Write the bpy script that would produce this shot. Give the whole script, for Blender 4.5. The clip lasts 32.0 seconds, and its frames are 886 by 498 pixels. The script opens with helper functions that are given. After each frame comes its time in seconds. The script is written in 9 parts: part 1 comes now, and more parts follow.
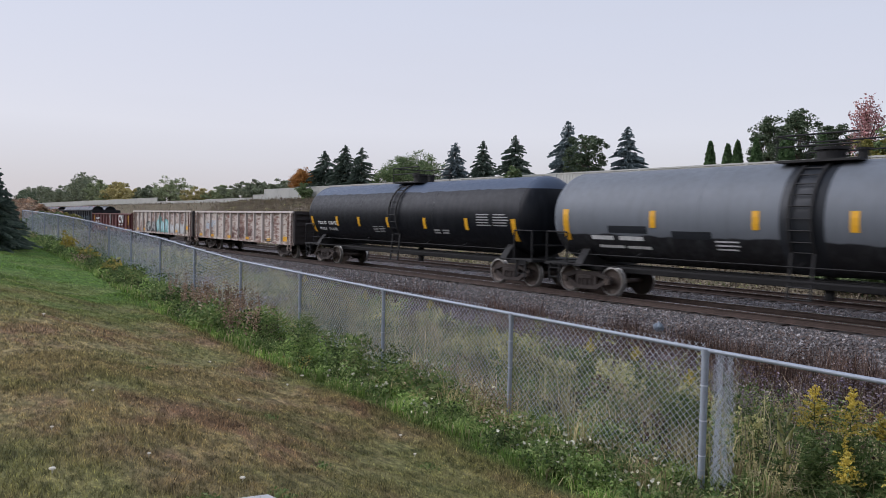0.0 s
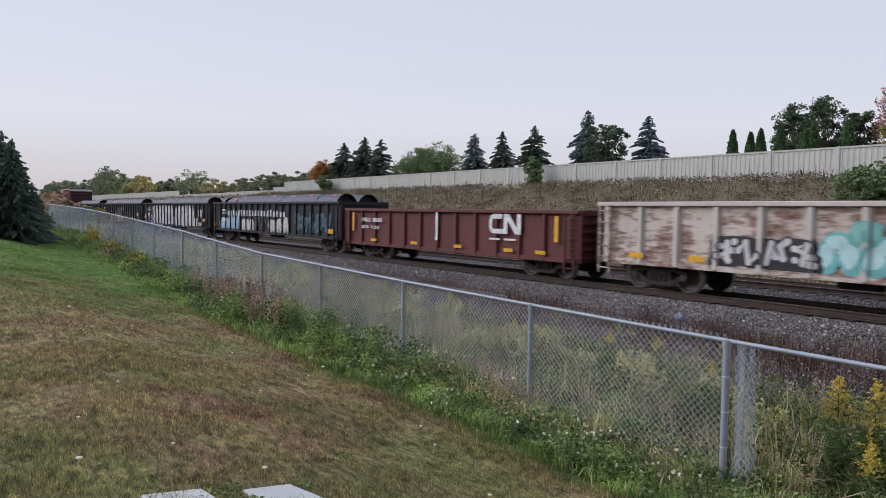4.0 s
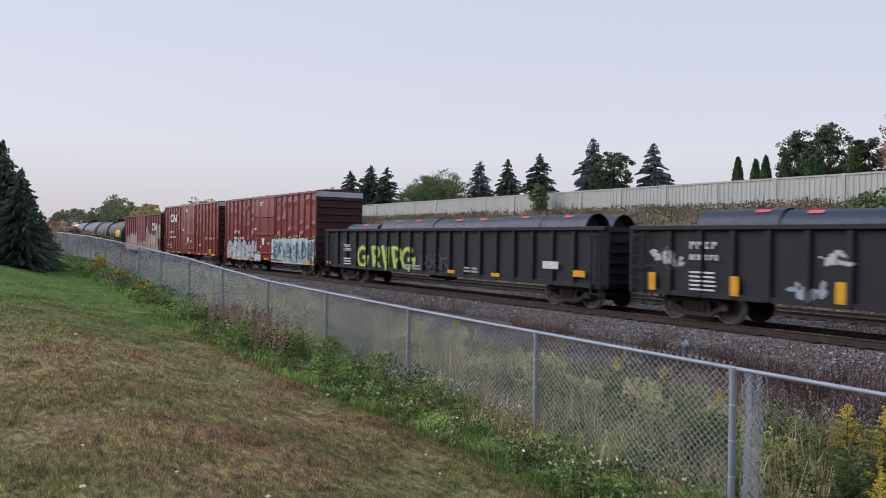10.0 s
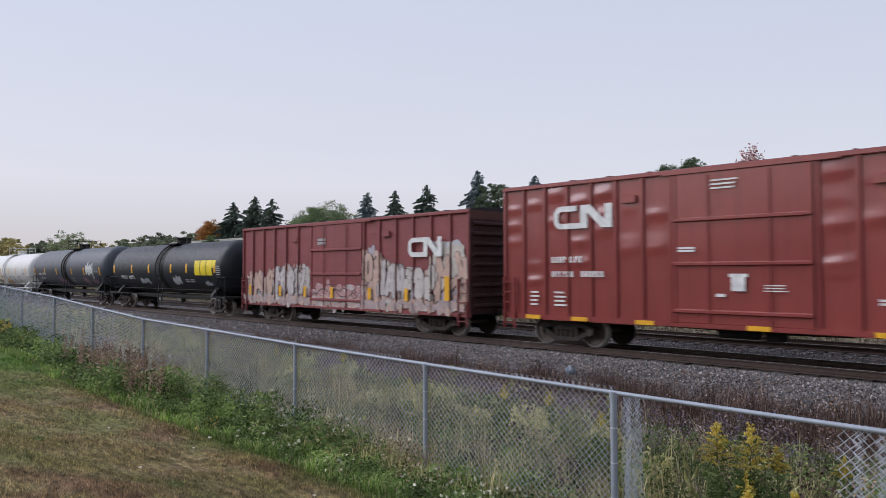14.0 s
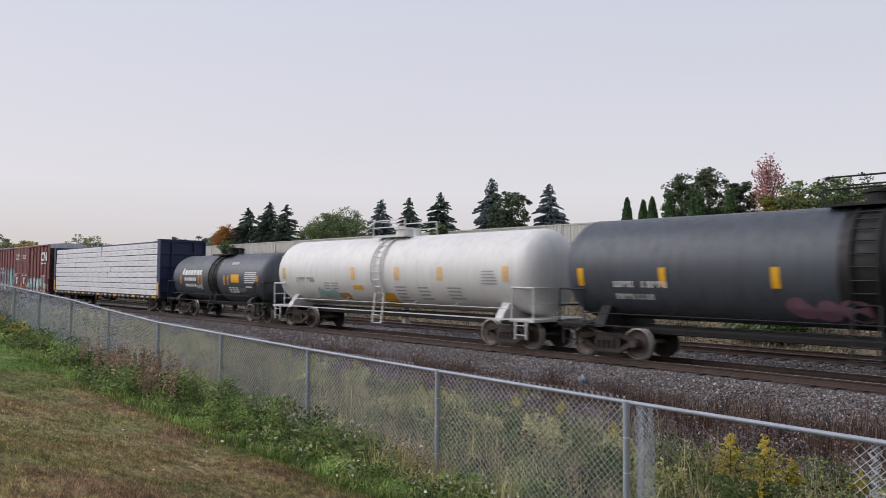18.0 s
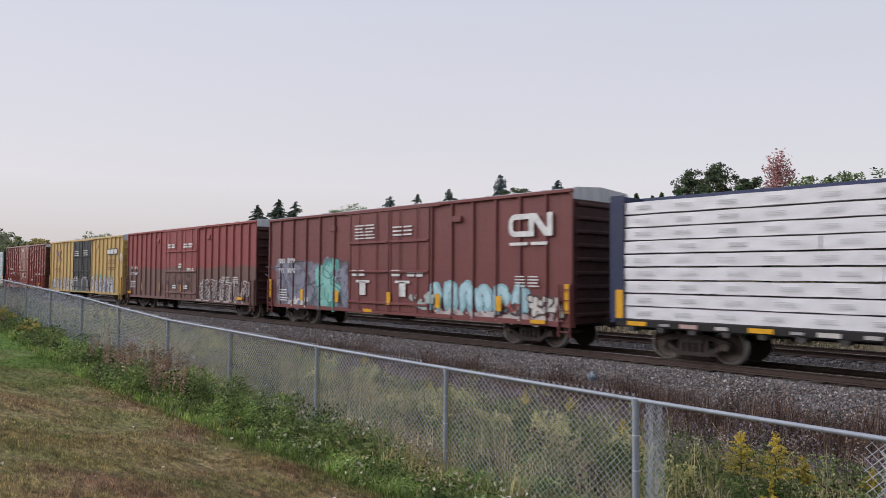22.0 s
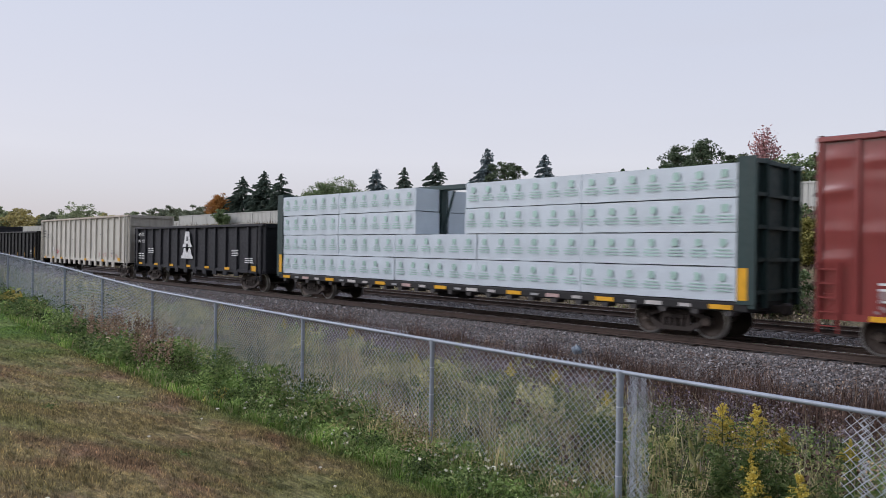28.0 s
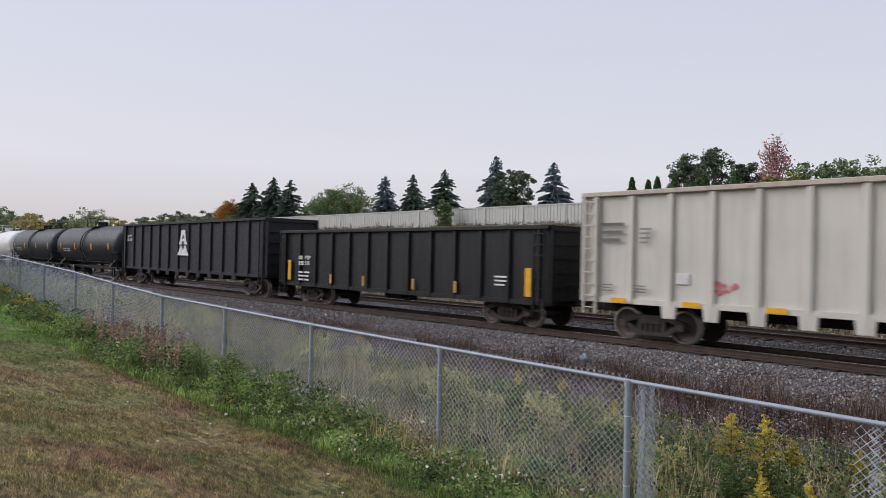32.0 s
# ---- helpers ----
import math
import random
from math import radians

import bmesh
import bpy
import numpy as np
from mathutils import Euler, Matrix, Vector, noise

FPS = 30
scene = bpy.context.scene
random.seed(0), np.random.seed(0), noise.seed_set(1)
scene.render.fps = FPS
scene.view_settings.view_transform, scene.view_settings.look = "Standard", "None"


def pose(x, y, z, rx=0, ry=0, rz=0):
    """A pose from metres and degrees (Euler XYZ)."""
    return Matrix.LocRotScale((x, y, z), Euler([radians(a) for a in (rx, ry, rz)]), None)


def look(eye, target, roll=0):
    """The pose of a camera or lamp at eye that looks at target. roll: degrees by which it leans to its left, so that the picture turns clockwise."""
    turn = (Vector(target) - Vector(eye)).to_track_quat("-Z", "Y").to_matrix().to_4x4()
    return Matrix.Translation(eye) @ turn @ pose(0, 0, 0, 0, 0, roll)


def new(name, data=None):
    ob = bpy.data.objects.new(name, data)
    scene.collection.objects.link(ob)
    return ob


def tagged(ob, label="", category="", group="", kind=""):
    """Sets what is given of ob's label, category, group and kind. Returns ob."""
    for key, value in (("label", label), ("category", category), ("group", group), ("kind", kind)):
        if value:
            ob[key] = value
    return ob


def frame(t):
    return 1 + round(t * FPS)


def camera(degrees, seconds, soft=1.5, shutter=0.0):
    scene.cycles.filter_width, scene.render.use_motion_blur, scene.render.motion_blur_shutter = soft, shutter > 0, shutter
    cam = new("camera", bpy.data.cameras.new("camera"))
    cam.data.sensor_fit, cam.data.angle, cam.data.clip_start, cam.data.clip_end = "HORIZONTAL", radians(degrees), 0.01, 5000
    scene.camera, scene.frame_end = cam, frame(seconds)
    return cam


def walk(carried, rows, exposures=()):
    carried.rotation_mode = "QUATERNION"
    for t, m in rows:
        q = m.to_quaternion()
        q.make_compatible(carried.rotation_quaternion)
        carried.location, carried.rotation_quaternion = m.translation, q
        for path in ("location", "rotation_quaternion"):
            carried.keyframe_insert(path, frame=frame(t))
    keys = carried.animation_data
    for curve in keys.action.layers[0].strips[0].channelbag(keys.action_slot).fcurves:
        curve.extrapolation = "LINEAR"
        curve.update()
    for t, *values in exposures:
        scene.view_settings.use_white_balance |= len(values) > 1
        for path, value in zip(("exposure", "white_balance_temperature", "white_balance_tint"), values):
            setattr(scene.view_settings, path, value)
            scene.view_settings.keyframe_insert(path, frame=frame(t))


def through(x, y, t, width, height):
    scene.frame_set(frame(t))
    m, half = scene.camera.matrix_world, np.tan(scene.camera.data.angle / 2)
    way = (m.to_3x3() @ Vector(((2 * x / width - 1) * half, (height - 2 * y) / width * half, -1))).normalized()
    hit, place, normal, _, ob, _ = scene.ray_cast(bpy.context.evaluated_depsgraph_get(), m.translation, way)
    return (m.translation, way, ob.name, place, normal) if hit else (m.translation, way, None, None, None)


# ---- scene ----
CAM_ROWS = [
    (0, pose(-0.031, 0.003, 2.246, 87.83, -1.23, 52.56)),
    (0.5, pose(-0.028, -0.009, 2.250, 87.78, -1.37, 52.57)),
    (1, pose(-0.018, -0.005, 2.249, 87.73, -1.40, 52.68)),
    (1.5, pose(-0.015, -0.013, 2.245, 87.65, -1.42, 52.81)),
    (2, pose(-0.012, -0.012, 2.246, 87.58, -1.32, 53.00)),
    (2.5, pose(-0.010, -0.011, 2.249, 87.50, -1.28, 53.27)),
    (3, pose(-0.019, -0.007, 2.247, 87.41, -1.28, 53.52)),
    (3.5, pose(-0.023, -0.005, 2.245, 87.31, -1.16, 53.76)),
    (4, pose(-0.022, 0.006, 2.248, 87.11, -0.87, 54.12)),
    (4.5, pose(-0.030, 0.005, 2.240, 86.93, -0.71, 54.40)),
    (6.5, pose(-0.012, -0.005, 2.242, 86.54, -1.00, 53.74)),
    (7, pose(-0.013, -0.009, 2.247, 86.68, -1.10, 53.68)),
    (7.5, pose(-0.010, -0.008, 2.249, 87.09, -1.02, 53.78)),
    (8, pose(-0.015, -0.011, 2.253, 87.66, -0.92, 54.07)),
    (8.5, pose(-0.018, -0.016, 2.254, 88.04, -0.92, 54.20)),
    (9, pose(-0.014, -0.009, 2.252, 88.24, -0.94, 54.13)),
    (9.5, pose(-0.001, -0.016, 2.251, 88.67, -0.83, 54.21)),
    (10, pose(0.006, 0.001, 2.251, 89.28, -0.77, 54.59)),
    (10.5, pose(0.047, 0.013, 2.255, 89.52, -0.87, 54.75)),
    (11, pose(0.049, 0.045, 2.248, 89.30, -1.02, 54.36)),
    (11.5, pose(0.042, 0.021, 2.247, 89.20, -1.04, 53.41)),
    (12, pose(0.003, 0.005, 2.257, 89.57, -0.68, 51.93)),
    (12.5, pose(-0.002, 0.001, 2.264, 90.22, -0.30, 49.93)),
    (13, pose(0.002, 0.011, 2.264, 90.89, -0.17, 47.94)),
    (13.5, pose(0.009, 0.000, 2.273, 91.42, 0.05, 46.42)),
    (14, pose(0.005, 0.010, 2.271, 91.80, 0.15, 45.69)),
    (14.5, pose(0.005, 0.014, 2.264, 92.00, 0.04, 45.58)),
    (15, pose(0.007, -0.005, 2.263, 92.07, -0.26, 45.71)),
    (15.5, pose(0.008, -0.008, 2.265, 92.12, -0.51, 45.95)),
    (17.5, pose(0.021, -0.008, 2.271, 92.53, -0.54, 46.17)),
    (18, pose(0.014, -0.000, 2.266, 92.38, -0.49, 46.74)),
    (18.5, pose(0.010, 0.006, 2.265, 92.20, -0.48, 47.56)),
    (19, pose(0.013, -0.010, 2.265, 92.19, -0.47, 48.22)),
    (19.5, pose(0.017, -0.012, 2.271, 92.15, -0.39, 48.56)),
    (20, pose(0.011, -0.010, 2.264, 92.09, -0.33, 48.70)),
    (20.5, pose(0.011, -0.011, 2.266, 92.08, -0.33, 48.64)),
    (21, pose(0.003, 0.002, 2.266, 92.10, -0.42, 48.35)),
    (21.5, pose(0.010, -0.005, 2.274, 92.10, -0.35, 47.84)),
    (22, pose(0.005, 0.017, 2.275, 92.10, -0.38, 47.44)),
    (22.5, pose(0.001, 0.020, 2.275, 92.19, -0.45, 47.24)),
    (23, pose(0.006, 0.015, 2.282, 92.32, -0.32, 47.23)),
    (23.5, pose(0.009, 0.022, 2.283, 92.50, -0.12, 47.25)),
    (24, pose(0.016, 0.015, 2.288, 92.52, -0.14, 47.25)),
    (24.5, pose(0.011, -0.003, 2.271, 92.33, -0.36, 47.43)),
    (25, pose(0.008, -0.007, 2.276, 91.80, -0.52, 47.85)),
    (25.5, pose(0.007, -0.014, 2.278, 91.27, -0.56, 48.10)),
    (27.5, pose(-0.003, 0.009, 2.258, 90.07, -0.65, 46.59)),
    (28, pose(-0.017, 0.021, 2.256, 90.02, -0.85, 46.33)),
    (28.5, pose(-0.020, 0.004, 2.257, 90.02, -1.09, 46.25)),
    (29, pose(-0.017, 0.006, 2.256, 90.09, -1.17, 46.38)),
    (29.5, pose(-0.007, 0.001, 2.259, 90.14, -1.12, 46.49)),
    (30, pose(-0.007, -0.001, 2.260, 90.19, -1.09, 46.56)),
    (30.5, pose(-0.001, -0.006, 2.258, 90.32, -1.08, 46.60)),
    (31, pose(0.003, -0.014, 2.260, 90.49, -1.15, 46.66)),
    (31.5, pose(0.003, -0.011, 2.265, 90.59, -1.15, 46.79)),
    (32, pose(-0.002, 0.001, 2.260, 90.59, -1.23, 46.99)),
]
cam = camera(63.4, 32.0, soft=0.55, shutter=0.27)
walk(cam, CAM_ROWS, exposures=[(0.0, 0.0, 6260, 10.6), (14.0, 0.0, 6260, 10.6), (18.5, 0.0, 6660, 10.6), (25.5, 0.0, 6620, 10.6), (28.0, 0.0, 6320, 10.6), (32.0, 0.0, 6450, 10.6)])

# ---- world, sun ----
world = bpy.data.worlds.new("sky")
scene.world = world
world.use_nodes = True
wn, wl = world.node_tree.nodes, world.node_tree.links
wn.clear()
sky = wn.new("ShaderNodeTexSky")
sky.sky_type, sky.sun_disc = "NISHITA", False
sky.sun_elevation, sky.sun_rotation = radians(24.0), radians(200.0)
geo_in = wn.new("ShaderNodeTexCoord")
sep = wn.new("ShaderNodeSeparateXYZ")
ramp = wn.new("ShaderNodeValToRGB")
ramp.color_ramp.elements[0].position, ramp.color_ramp.elements[0].color = 0.0, (0.50, 0.452, 0.488, 1)
ramp.color_ramp.elements[1].position, ramp.color_ramp.elements[1].color = 1.0, (0.42, 0.47, 0.62, 1)
mid_stop = ramp.color_ramp.elements.new(0.12)
mid_stop.color = (0.685, 0.655, 0.700, 1)
mid2_stop = ramp.color_ramp.elements.new(0.40)
mid2_stop.color = (0.615, 0.642, 0.742, 1)
cloud = wn.new("ShaderNodeTexNoise")
cloud.inputs["Scale"].default_value, cloud.inputs["Detail"].default_value = 2.2, 4.0
stretch = wn.new("ShaderNodeMapping")
stretch.inputs["Scale"].default_value = (1.0, 1.0, 7.0)
veil = wn.new("ShaderNodeMix")
veil.data_type, veil.blend_type = "RGBA", "MIX"
veil.inputs["B"].default_value = (0.63, 0.61, 0.655, 1)
thin = wn.new("ShaderNodeMapRange")
thin.inputs["From Min"].default_value, thin.inputs["From Max"].default_value = 0.5, 0.8
thin.inputs["To Min"].default_value, thin.inputs["To Max"].default_value = 0.0, 0.35
both = wn.new("ShaderNodeMix")
both.data_type, both.blend_type = "RGBA", "ADD"
both.inputs["Factor"].default_value = 0.025
back = wn.new("ShaderNodeBackground")
back.inputs["Strength"].default_value = 1.0
wout = wn.new("ShaderNodeOutputWorld")
wl.new(geo_in.outputs["Generated"], sep.inputs[0])
wl.new(sep.outputs["Z"], ramp.inputs["Fac"])
wl.new(geo_in.outputs["Generated"], stretch.inputs["Vector"])
wl.new(stretch.outputs["Vector"], cloud.inputs["Vector"])
wl.new(cloud.outputs["Fac"], thin.inputs["Value"])
wl.new(thin.outputs["Result"], veil.inputs["Factor"])
wl.new(ramp.outputs["Color"], veil.inputs["A"])
wl.new(veil.outputs["Result"], both.inputs["A"])
wl.new(sky.outputs["Color"], both.inputs["B"])
fall = wn.new("ShaderNodeMapRange")
fall.inputs["From Min"].default_value, fall.inputs["From Max"].default_value = -1.0, 0.2
fall.inputs["To Min"].default_value, fall.inputs["To Max"].default_value = 0.985, 0.85
dim = wn.new("ShaderNodeMix")
dim.data_type, dim.blend_type = "RGBA", "MULTIPLY"
dim.inputs["Factor"].default_value = 1.0
wl.new(sep.outputs["X"], fall.inputs["Value"])
wl.new(both.outputs["Result"], dim.inputs["A"])
wl.new(fall.outputs["Result"], dim.inputs["B"])
wl.new(dim.outputs["Result"], back.inputs["Color"])
wl.new(back.outputs["Background"], wout.inputs["Surface"])

sun_data = bpy.data.lights.new("sun", "SUN")
sun_data.energy, sun_data.angle, sun_data.color = 2.3, radians(50), (0.98, 0.95, 1.0)
sun = new("sun", sun_data)
sun.matrix_world = look((-45, -40, 45), (0, 0, 0))


# ---- materials ----
def material(name, rough=0.6, metal=0.0, spec=0.5):
    m = bpy.data.materials.new(name)
    m.use_nodes = True
    b = m.node_tree.nodes["Principled BSDF"]
    b.inputs["Roughness"].default_value, b.inputs["Metallic"].default_value = rough, metal
    b.inputs["Specular IOR Level"].default_value = spec
    return m, m.node_tree.nodes, m.node_tree.links, b


def coords(n, l, scale, space="Object"):
    tc, mp = n.new("ShaderNodeTexCoord"), n.new("ShaderNodeMapping")
    mp.inputs["Scale"].default_value = scale if isinstance(scale, tuple) else (scale,) * 3
    l.new(tc.outputs[space], mp.inputs["Vector"])
    return mp.outputs["Vector"]


def noise_tex(n, l, vec, scale, detail=5.0, rough=0.6):
    t = n.new("ShaderNodeTexNoise")
    t.inputs["Scale"].default_value, t.inputs["Detail"].default_value, t.inputs["Roughness"].default_value = scale, detail, rough
    l.new(vec, t.inputs["Vector"])
    return t.outputs["Fac"]


def ramp_of(n, l, fac, stops):
    r = n.new("ShaderNodeValToRGB")
    e = r.color_ramp.elements
    while len(e) < len(stops):
        e.new(0.5)
    for s, (p, c) in zip(e, stops):
        s.position, s.color = p, (*c, 1)
    l.new(fac, r.inputs["Fac"])
    return r.outputs["Color"]


def blend(n, l, fac, a, b, mode="MIX"):
    x = n.new("ShaderNodeMix")
    x.data_type, x.blend_type = "RGBA", mode
    for s, v in (("Factor", fac), ("A", a), ("B", b)):
        if isinstance(v, (int, float)):
            x.inputs[s].default_value = v
        elif isinstance(v, tuple):
            x.inputs[s].default_value = (*v, 1)
        else:
            l.new(v, x.inputs[s])
    return x.outputs["Result"]


def bump(n, l, b, height, strength=0.3, dist=0.01):
    k = n.new("ShaderNodeBump")
    k.inputs["Strength"].default_value, k.inputs["Distance"].default_value = strength, dist
    l.new(height, k.inputs["Height"])
    l.new(k.outputs["Normal"], b.inputs["Normal"])


def island(n):
    return n.new("ShaderNodeNewGeometry").outputs["Random Per Island"]


def plain(name, col, rough=0.6, metal=0.0, var=0.25, scale=3.0, spec=0.5, bumpy=0.1):
    """A surface with soft stains at two scales."""
    m, n, l, b = material(name, rough, metal, spec)
    v = coords(n, l, 1.0)
    f1, f2 = noise_tex(n, l, v, scale), noise_tex(n, l, v, scale * 14, 3.0)
    dark = tuple(c * (1 - var) for c in col)
    lite = tuple(min(1, c * (1 + var * 0.6)) for c in col)
    c = ramp_of(n, l, f1, [(0.3, dark), (0.7, lite)])
    c = blend(n, l, 0.25, c, ramp_of(n, l, f2, [(0.35, dark), (0.65, lite)]))
    l.new(c, b.inputs["Base Color"])
    if bumpy:
        bump(n, l, b, f2, bumpy, 0.01)
    return m


def car_paint(name, col, rust=(0.10, 0.045, 0.03), wear=0.35, rough=0.45, grime=(0.05, 0.04, 0.035), grime_amt=0.3, spec=0.5, tone=None, blotch=None, even=0.25):
    """Weathered freight-car enamel: rust specks, streaks down the side and road grime."""
    m, n, l, b = material(name, rough, 0.0, spec)
    v = coords(n, l, 1.0)
    streak = noise_tex(n, l, coords(n, l, (2.2, 2.2, 0.18)), 2.0, 6.0)
    speck = noise_tex(n, l, v, 7.0, 8.0, 0.7)
    broad = noise_tex(n, l, v, 0.6, 3.0)
    c = blend(n, l, broad, tuple(x * 0.82 for x in col), tuple(min(1, x * 1.15) for x in col))
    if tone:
        # a second colour above or below a wavering line: (height, blur, waver, colour)
        at, blur, waver, second_col = tone
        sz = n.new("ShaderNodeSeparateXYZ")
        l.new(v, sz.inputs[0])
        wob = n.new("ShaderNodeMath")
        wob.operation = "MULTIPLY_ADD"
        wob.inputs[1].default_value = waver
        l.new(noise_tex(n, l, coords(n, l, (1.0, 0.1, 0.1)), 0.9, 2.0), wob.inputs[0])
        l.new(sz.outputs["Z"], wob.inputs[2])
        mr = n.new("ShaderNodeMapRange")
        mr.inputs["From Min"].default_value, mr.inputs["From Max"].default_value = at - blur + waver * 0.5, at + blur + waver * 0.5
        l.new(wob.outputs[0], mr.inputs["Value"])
        c = blend(n, l, mr.outputs["Result"], second_col, c)
    lo = 0.74 - wear * 0.35
    if blotch:
        patchy = noise_tex(n, l, coords(n, l, (0.7, 1.0, 2.6)), blotch[0], 8.0, 0.66)
        sweep = n.new("ShaderNodeMath")
        sweep.operation = "MULTIPLY_ADD"
        sweep.inputs[1].default_value = 0.5
        l.new(noise_tex(n, l, coords(n, l, (0.9, 1.0, 0.7)), 0.9, 2.0), sweep.inputs[0])
        l.new(patchy, sweep.inputs[2])
        patchy = sweep.outputs[0]
        rustmask = ramp_of(n, l, patchy, [(blotch[1] - 0.03, (0, 0, 0)), (blotch[1] + 0.06, (0.6, 0.6, 0.6)), (blotch[1] + 0.2, (1, 1, 1))])
    else:
        rustmask = ramp_of(n, l, speck, [(lo, (0, 0, 0)), (lo + 0.1, (1, 1, 1))])
    c = blend(n, l, rustmask, c, rust)
    gm = ramp_of(n, l, streak, [(0.45, (0, 0, 0)), (0.75, (grime_amt,) * 3)])
    c = blend(n, l, gm, c, grime)
    l.new(c, b.inputs["Base Color"])
    rr = ramp_of(n, l, speck, [(0.3, (rough - 0.06,) * 3), (0.7, (min(1, rough + even),) * 3)])
    l.new(rr, b.inputs["Roughness"])
    bump(n, l, b, speck, 0.08, 0.004)
    return m


# ---- mesh helpers ----
class Geo:
    """Collects faces for one mesh."""

    def __init__(self):
        self.v, self.f = [], []

    def add(self, vs, fs):
        k = len(self.v)
        self.v += vs
        self.f += [tuple(k + i for i in f) for f in fs]
        return self

    def box(self, x0, x1, y0, y1, z0, z1):
        vs = [(x, y, z) for z in (z0, z1) for y in (y0, y1) for x in (x0, x1)]
        return self.add(vs, [(0, 2, 3, 1), (4, 5, 7, 6), (0, 1, 5, 4), (2, 6, 7, 3), (0, 4, 6, 2), (1, 3, 7, 5)])

    def soft_box(self, x0, x1, y0, y1, z0, z1, c=0.02):
        """A box with chamfered edges."""
        vs, cs = [], []
        for z, sz in ((z0, 1), (z1, -1)):
            for y, sy in ((y0, 1), (y1, -1)):
                for x, sx in ((x0, 1), (x1, -1)):
                    cs.append(len(vs))
                    vs += [(x, y + sy * c, z + sz * c), (x + sx * c, y, z + sz * c), (x + sx * c, y + sy * c, z)]
        X, Y, Z = (lambda i: 3 * i), (lambda i: 3 * i + 1), (lambda i: 3 * i + 2)
        fs = [(X(0), X(4), X(6), X(2)), (X(1), X(3), X(7), X(5)), (Y(0), Y(1), Y(5), Y(4)), (Y(2), Y(6), Y(7), Y(3)),
              (Z(0), Z(2), Z(3), Z(1)), (Z(4), Z(5), Z(7), Z(6))]
        for a, b in ((0, 1), (2, 3), (4, 5), (6, 7)):
            fs.append((Y(a), Z(a), Z(b), Y(b)))
        for a, b in ((0, 2), (1, 3), (4, 6), (5, 7)):
            fs.append((X(a), X(b), Z(b), Z(a)))
        for a, b in ((0, 4), (1, 5), (2, 6), (3, 7)):
            fs.append((X(a), Y(a), Y(b), X(b)))
        fs += [(X(i), Z(i), Y(i)) for i in range(8)]
        return self.add(vs, fs)

    def tube(self, p0, p1, r, n=8, r1=None, caps=True):
        p0, p1 = Vector(p0), Vector(p1)
        d = (p1 - p0).normalized()
        a = d.orthogonal().normalized()
        b = d.cross(a)
        r1 = r if r1 is None else r1
        vs = []
        for p, q in ((p0, r), (p1, r1)):
            vs += [tuple(p + q * (math.cos(t) * a + math.sin(t) * b)) for t in (2 * math.pi * i / n for i in range(n))]
        fs = [(i, (i + 1) % n, n + (i + 1) % n, n + i) for i in range(n)]
        if caps:
            fs += [tuple(range(n - 1, -1, -1)), tuple(range(n, 2 * n))]
        return self.add(vs, fs)

    def prism(self, outline, y0, y1):
        """An outline in x and z, from y0 to y1."""
        n = len(outline)
        vs = [(x, y0, z) for x, z in outline] + [(x, y1, z) for x, z in outline]
        fs = [tuple(range(n)), tuple(range(2 * n - 1, n - 1, -1))] + [(i, n + i, n + (i + 1) % n, (i + 1) % n) for i in range(n)]
        return self.add(vs, fs)

    def prism_x(self, outline, x0, x1):
        """An outline in y and z, from x0 to x1."""
        n = len(outline)
        vs = [(x0, y, z) for y, z in outline] + [(x1, y, z) for y, z in outline]
        fs = [tuple(range(n - 1, -1, -1)), tuple(range(n, 2 * n))] + [(i, (i + 1) % n, n + (i + 1) % n, n + i) for i in range(n)]
        return self.add(vs, fs)

    def bent_bar(self, line, x0, x1, r):
        """A square bar between x0 and x1 along a line of (y, z)."""
        vs = []
        for i, (y, z) in enumerate(line):
            (ya, za), (yb, zb) = line[max(0, i - 1)], line[min(len(line) - 1, i + 1)]
            d = math.hypot(yb - ya, zb - za)
            ny, nz = -(zb - za) / d * r, (yb - ya) / d * r
            vs += [(x0, y - ny, z - nz), (x1, y - ny, z - nz), (x1, y + ny, z + nz), (x0, y + ny, z + nz)]
        n = len(line)
        return self.add(vs, [(4 * i + k, 4 * i + (k + 1) % 4, 4 * i + 4 + (k + 1) % 4, 4 * i + 4 + k) for i in range(n - 1) for k in range(4)] + [(3, 2, 1, 0), (4 * n - 4, 4 * n - 3, 4 * n - 2, 4 * n - 1)])

    def lathe_x(self, profile, cy, cz, n=32):
        """A profile of (x, radius) turned round an axis along x."""
        vs = [(x, cy + r * math.sin(2 * math.pi * i / n), cz + r * math.cos(2 * math.pi * i / n)) for x, r in profile for i in range(n)]
        m = len(profile)
        fs = [(j * n + i, j * n + (i + 1) % n, (j + 1) * n + (i + 1) % n, (j + 1) * n + i) for j in range(m - 1) for i in range(n)]
        fs += [tuple(range(n - 1, -1, -1)), tuple(range((m - 1) * n, m * n))]
        return self.add(vs, fs)

    def lathe_y(self, profile, cx, cz, n=24):
        vs = [(cx + r * math.cos(2 * math.pi * i / n), y, cz + r * math.sin(2 * math.pi * i / n)) for y, r in profile for i in range(n)]
        m = len(profile)
        fs = [(j * n + i, j * n + (i + 1) % n, (j + 1) * n + (i + 1) % n, (j + 1) * n + i) for j in range(m - 1) for i in range(n)]
        fs += [tuple(range(n - 1, -1, -1)), tuple(range((m - 1) * n, m * n))]
        return self.add(vs, fs)


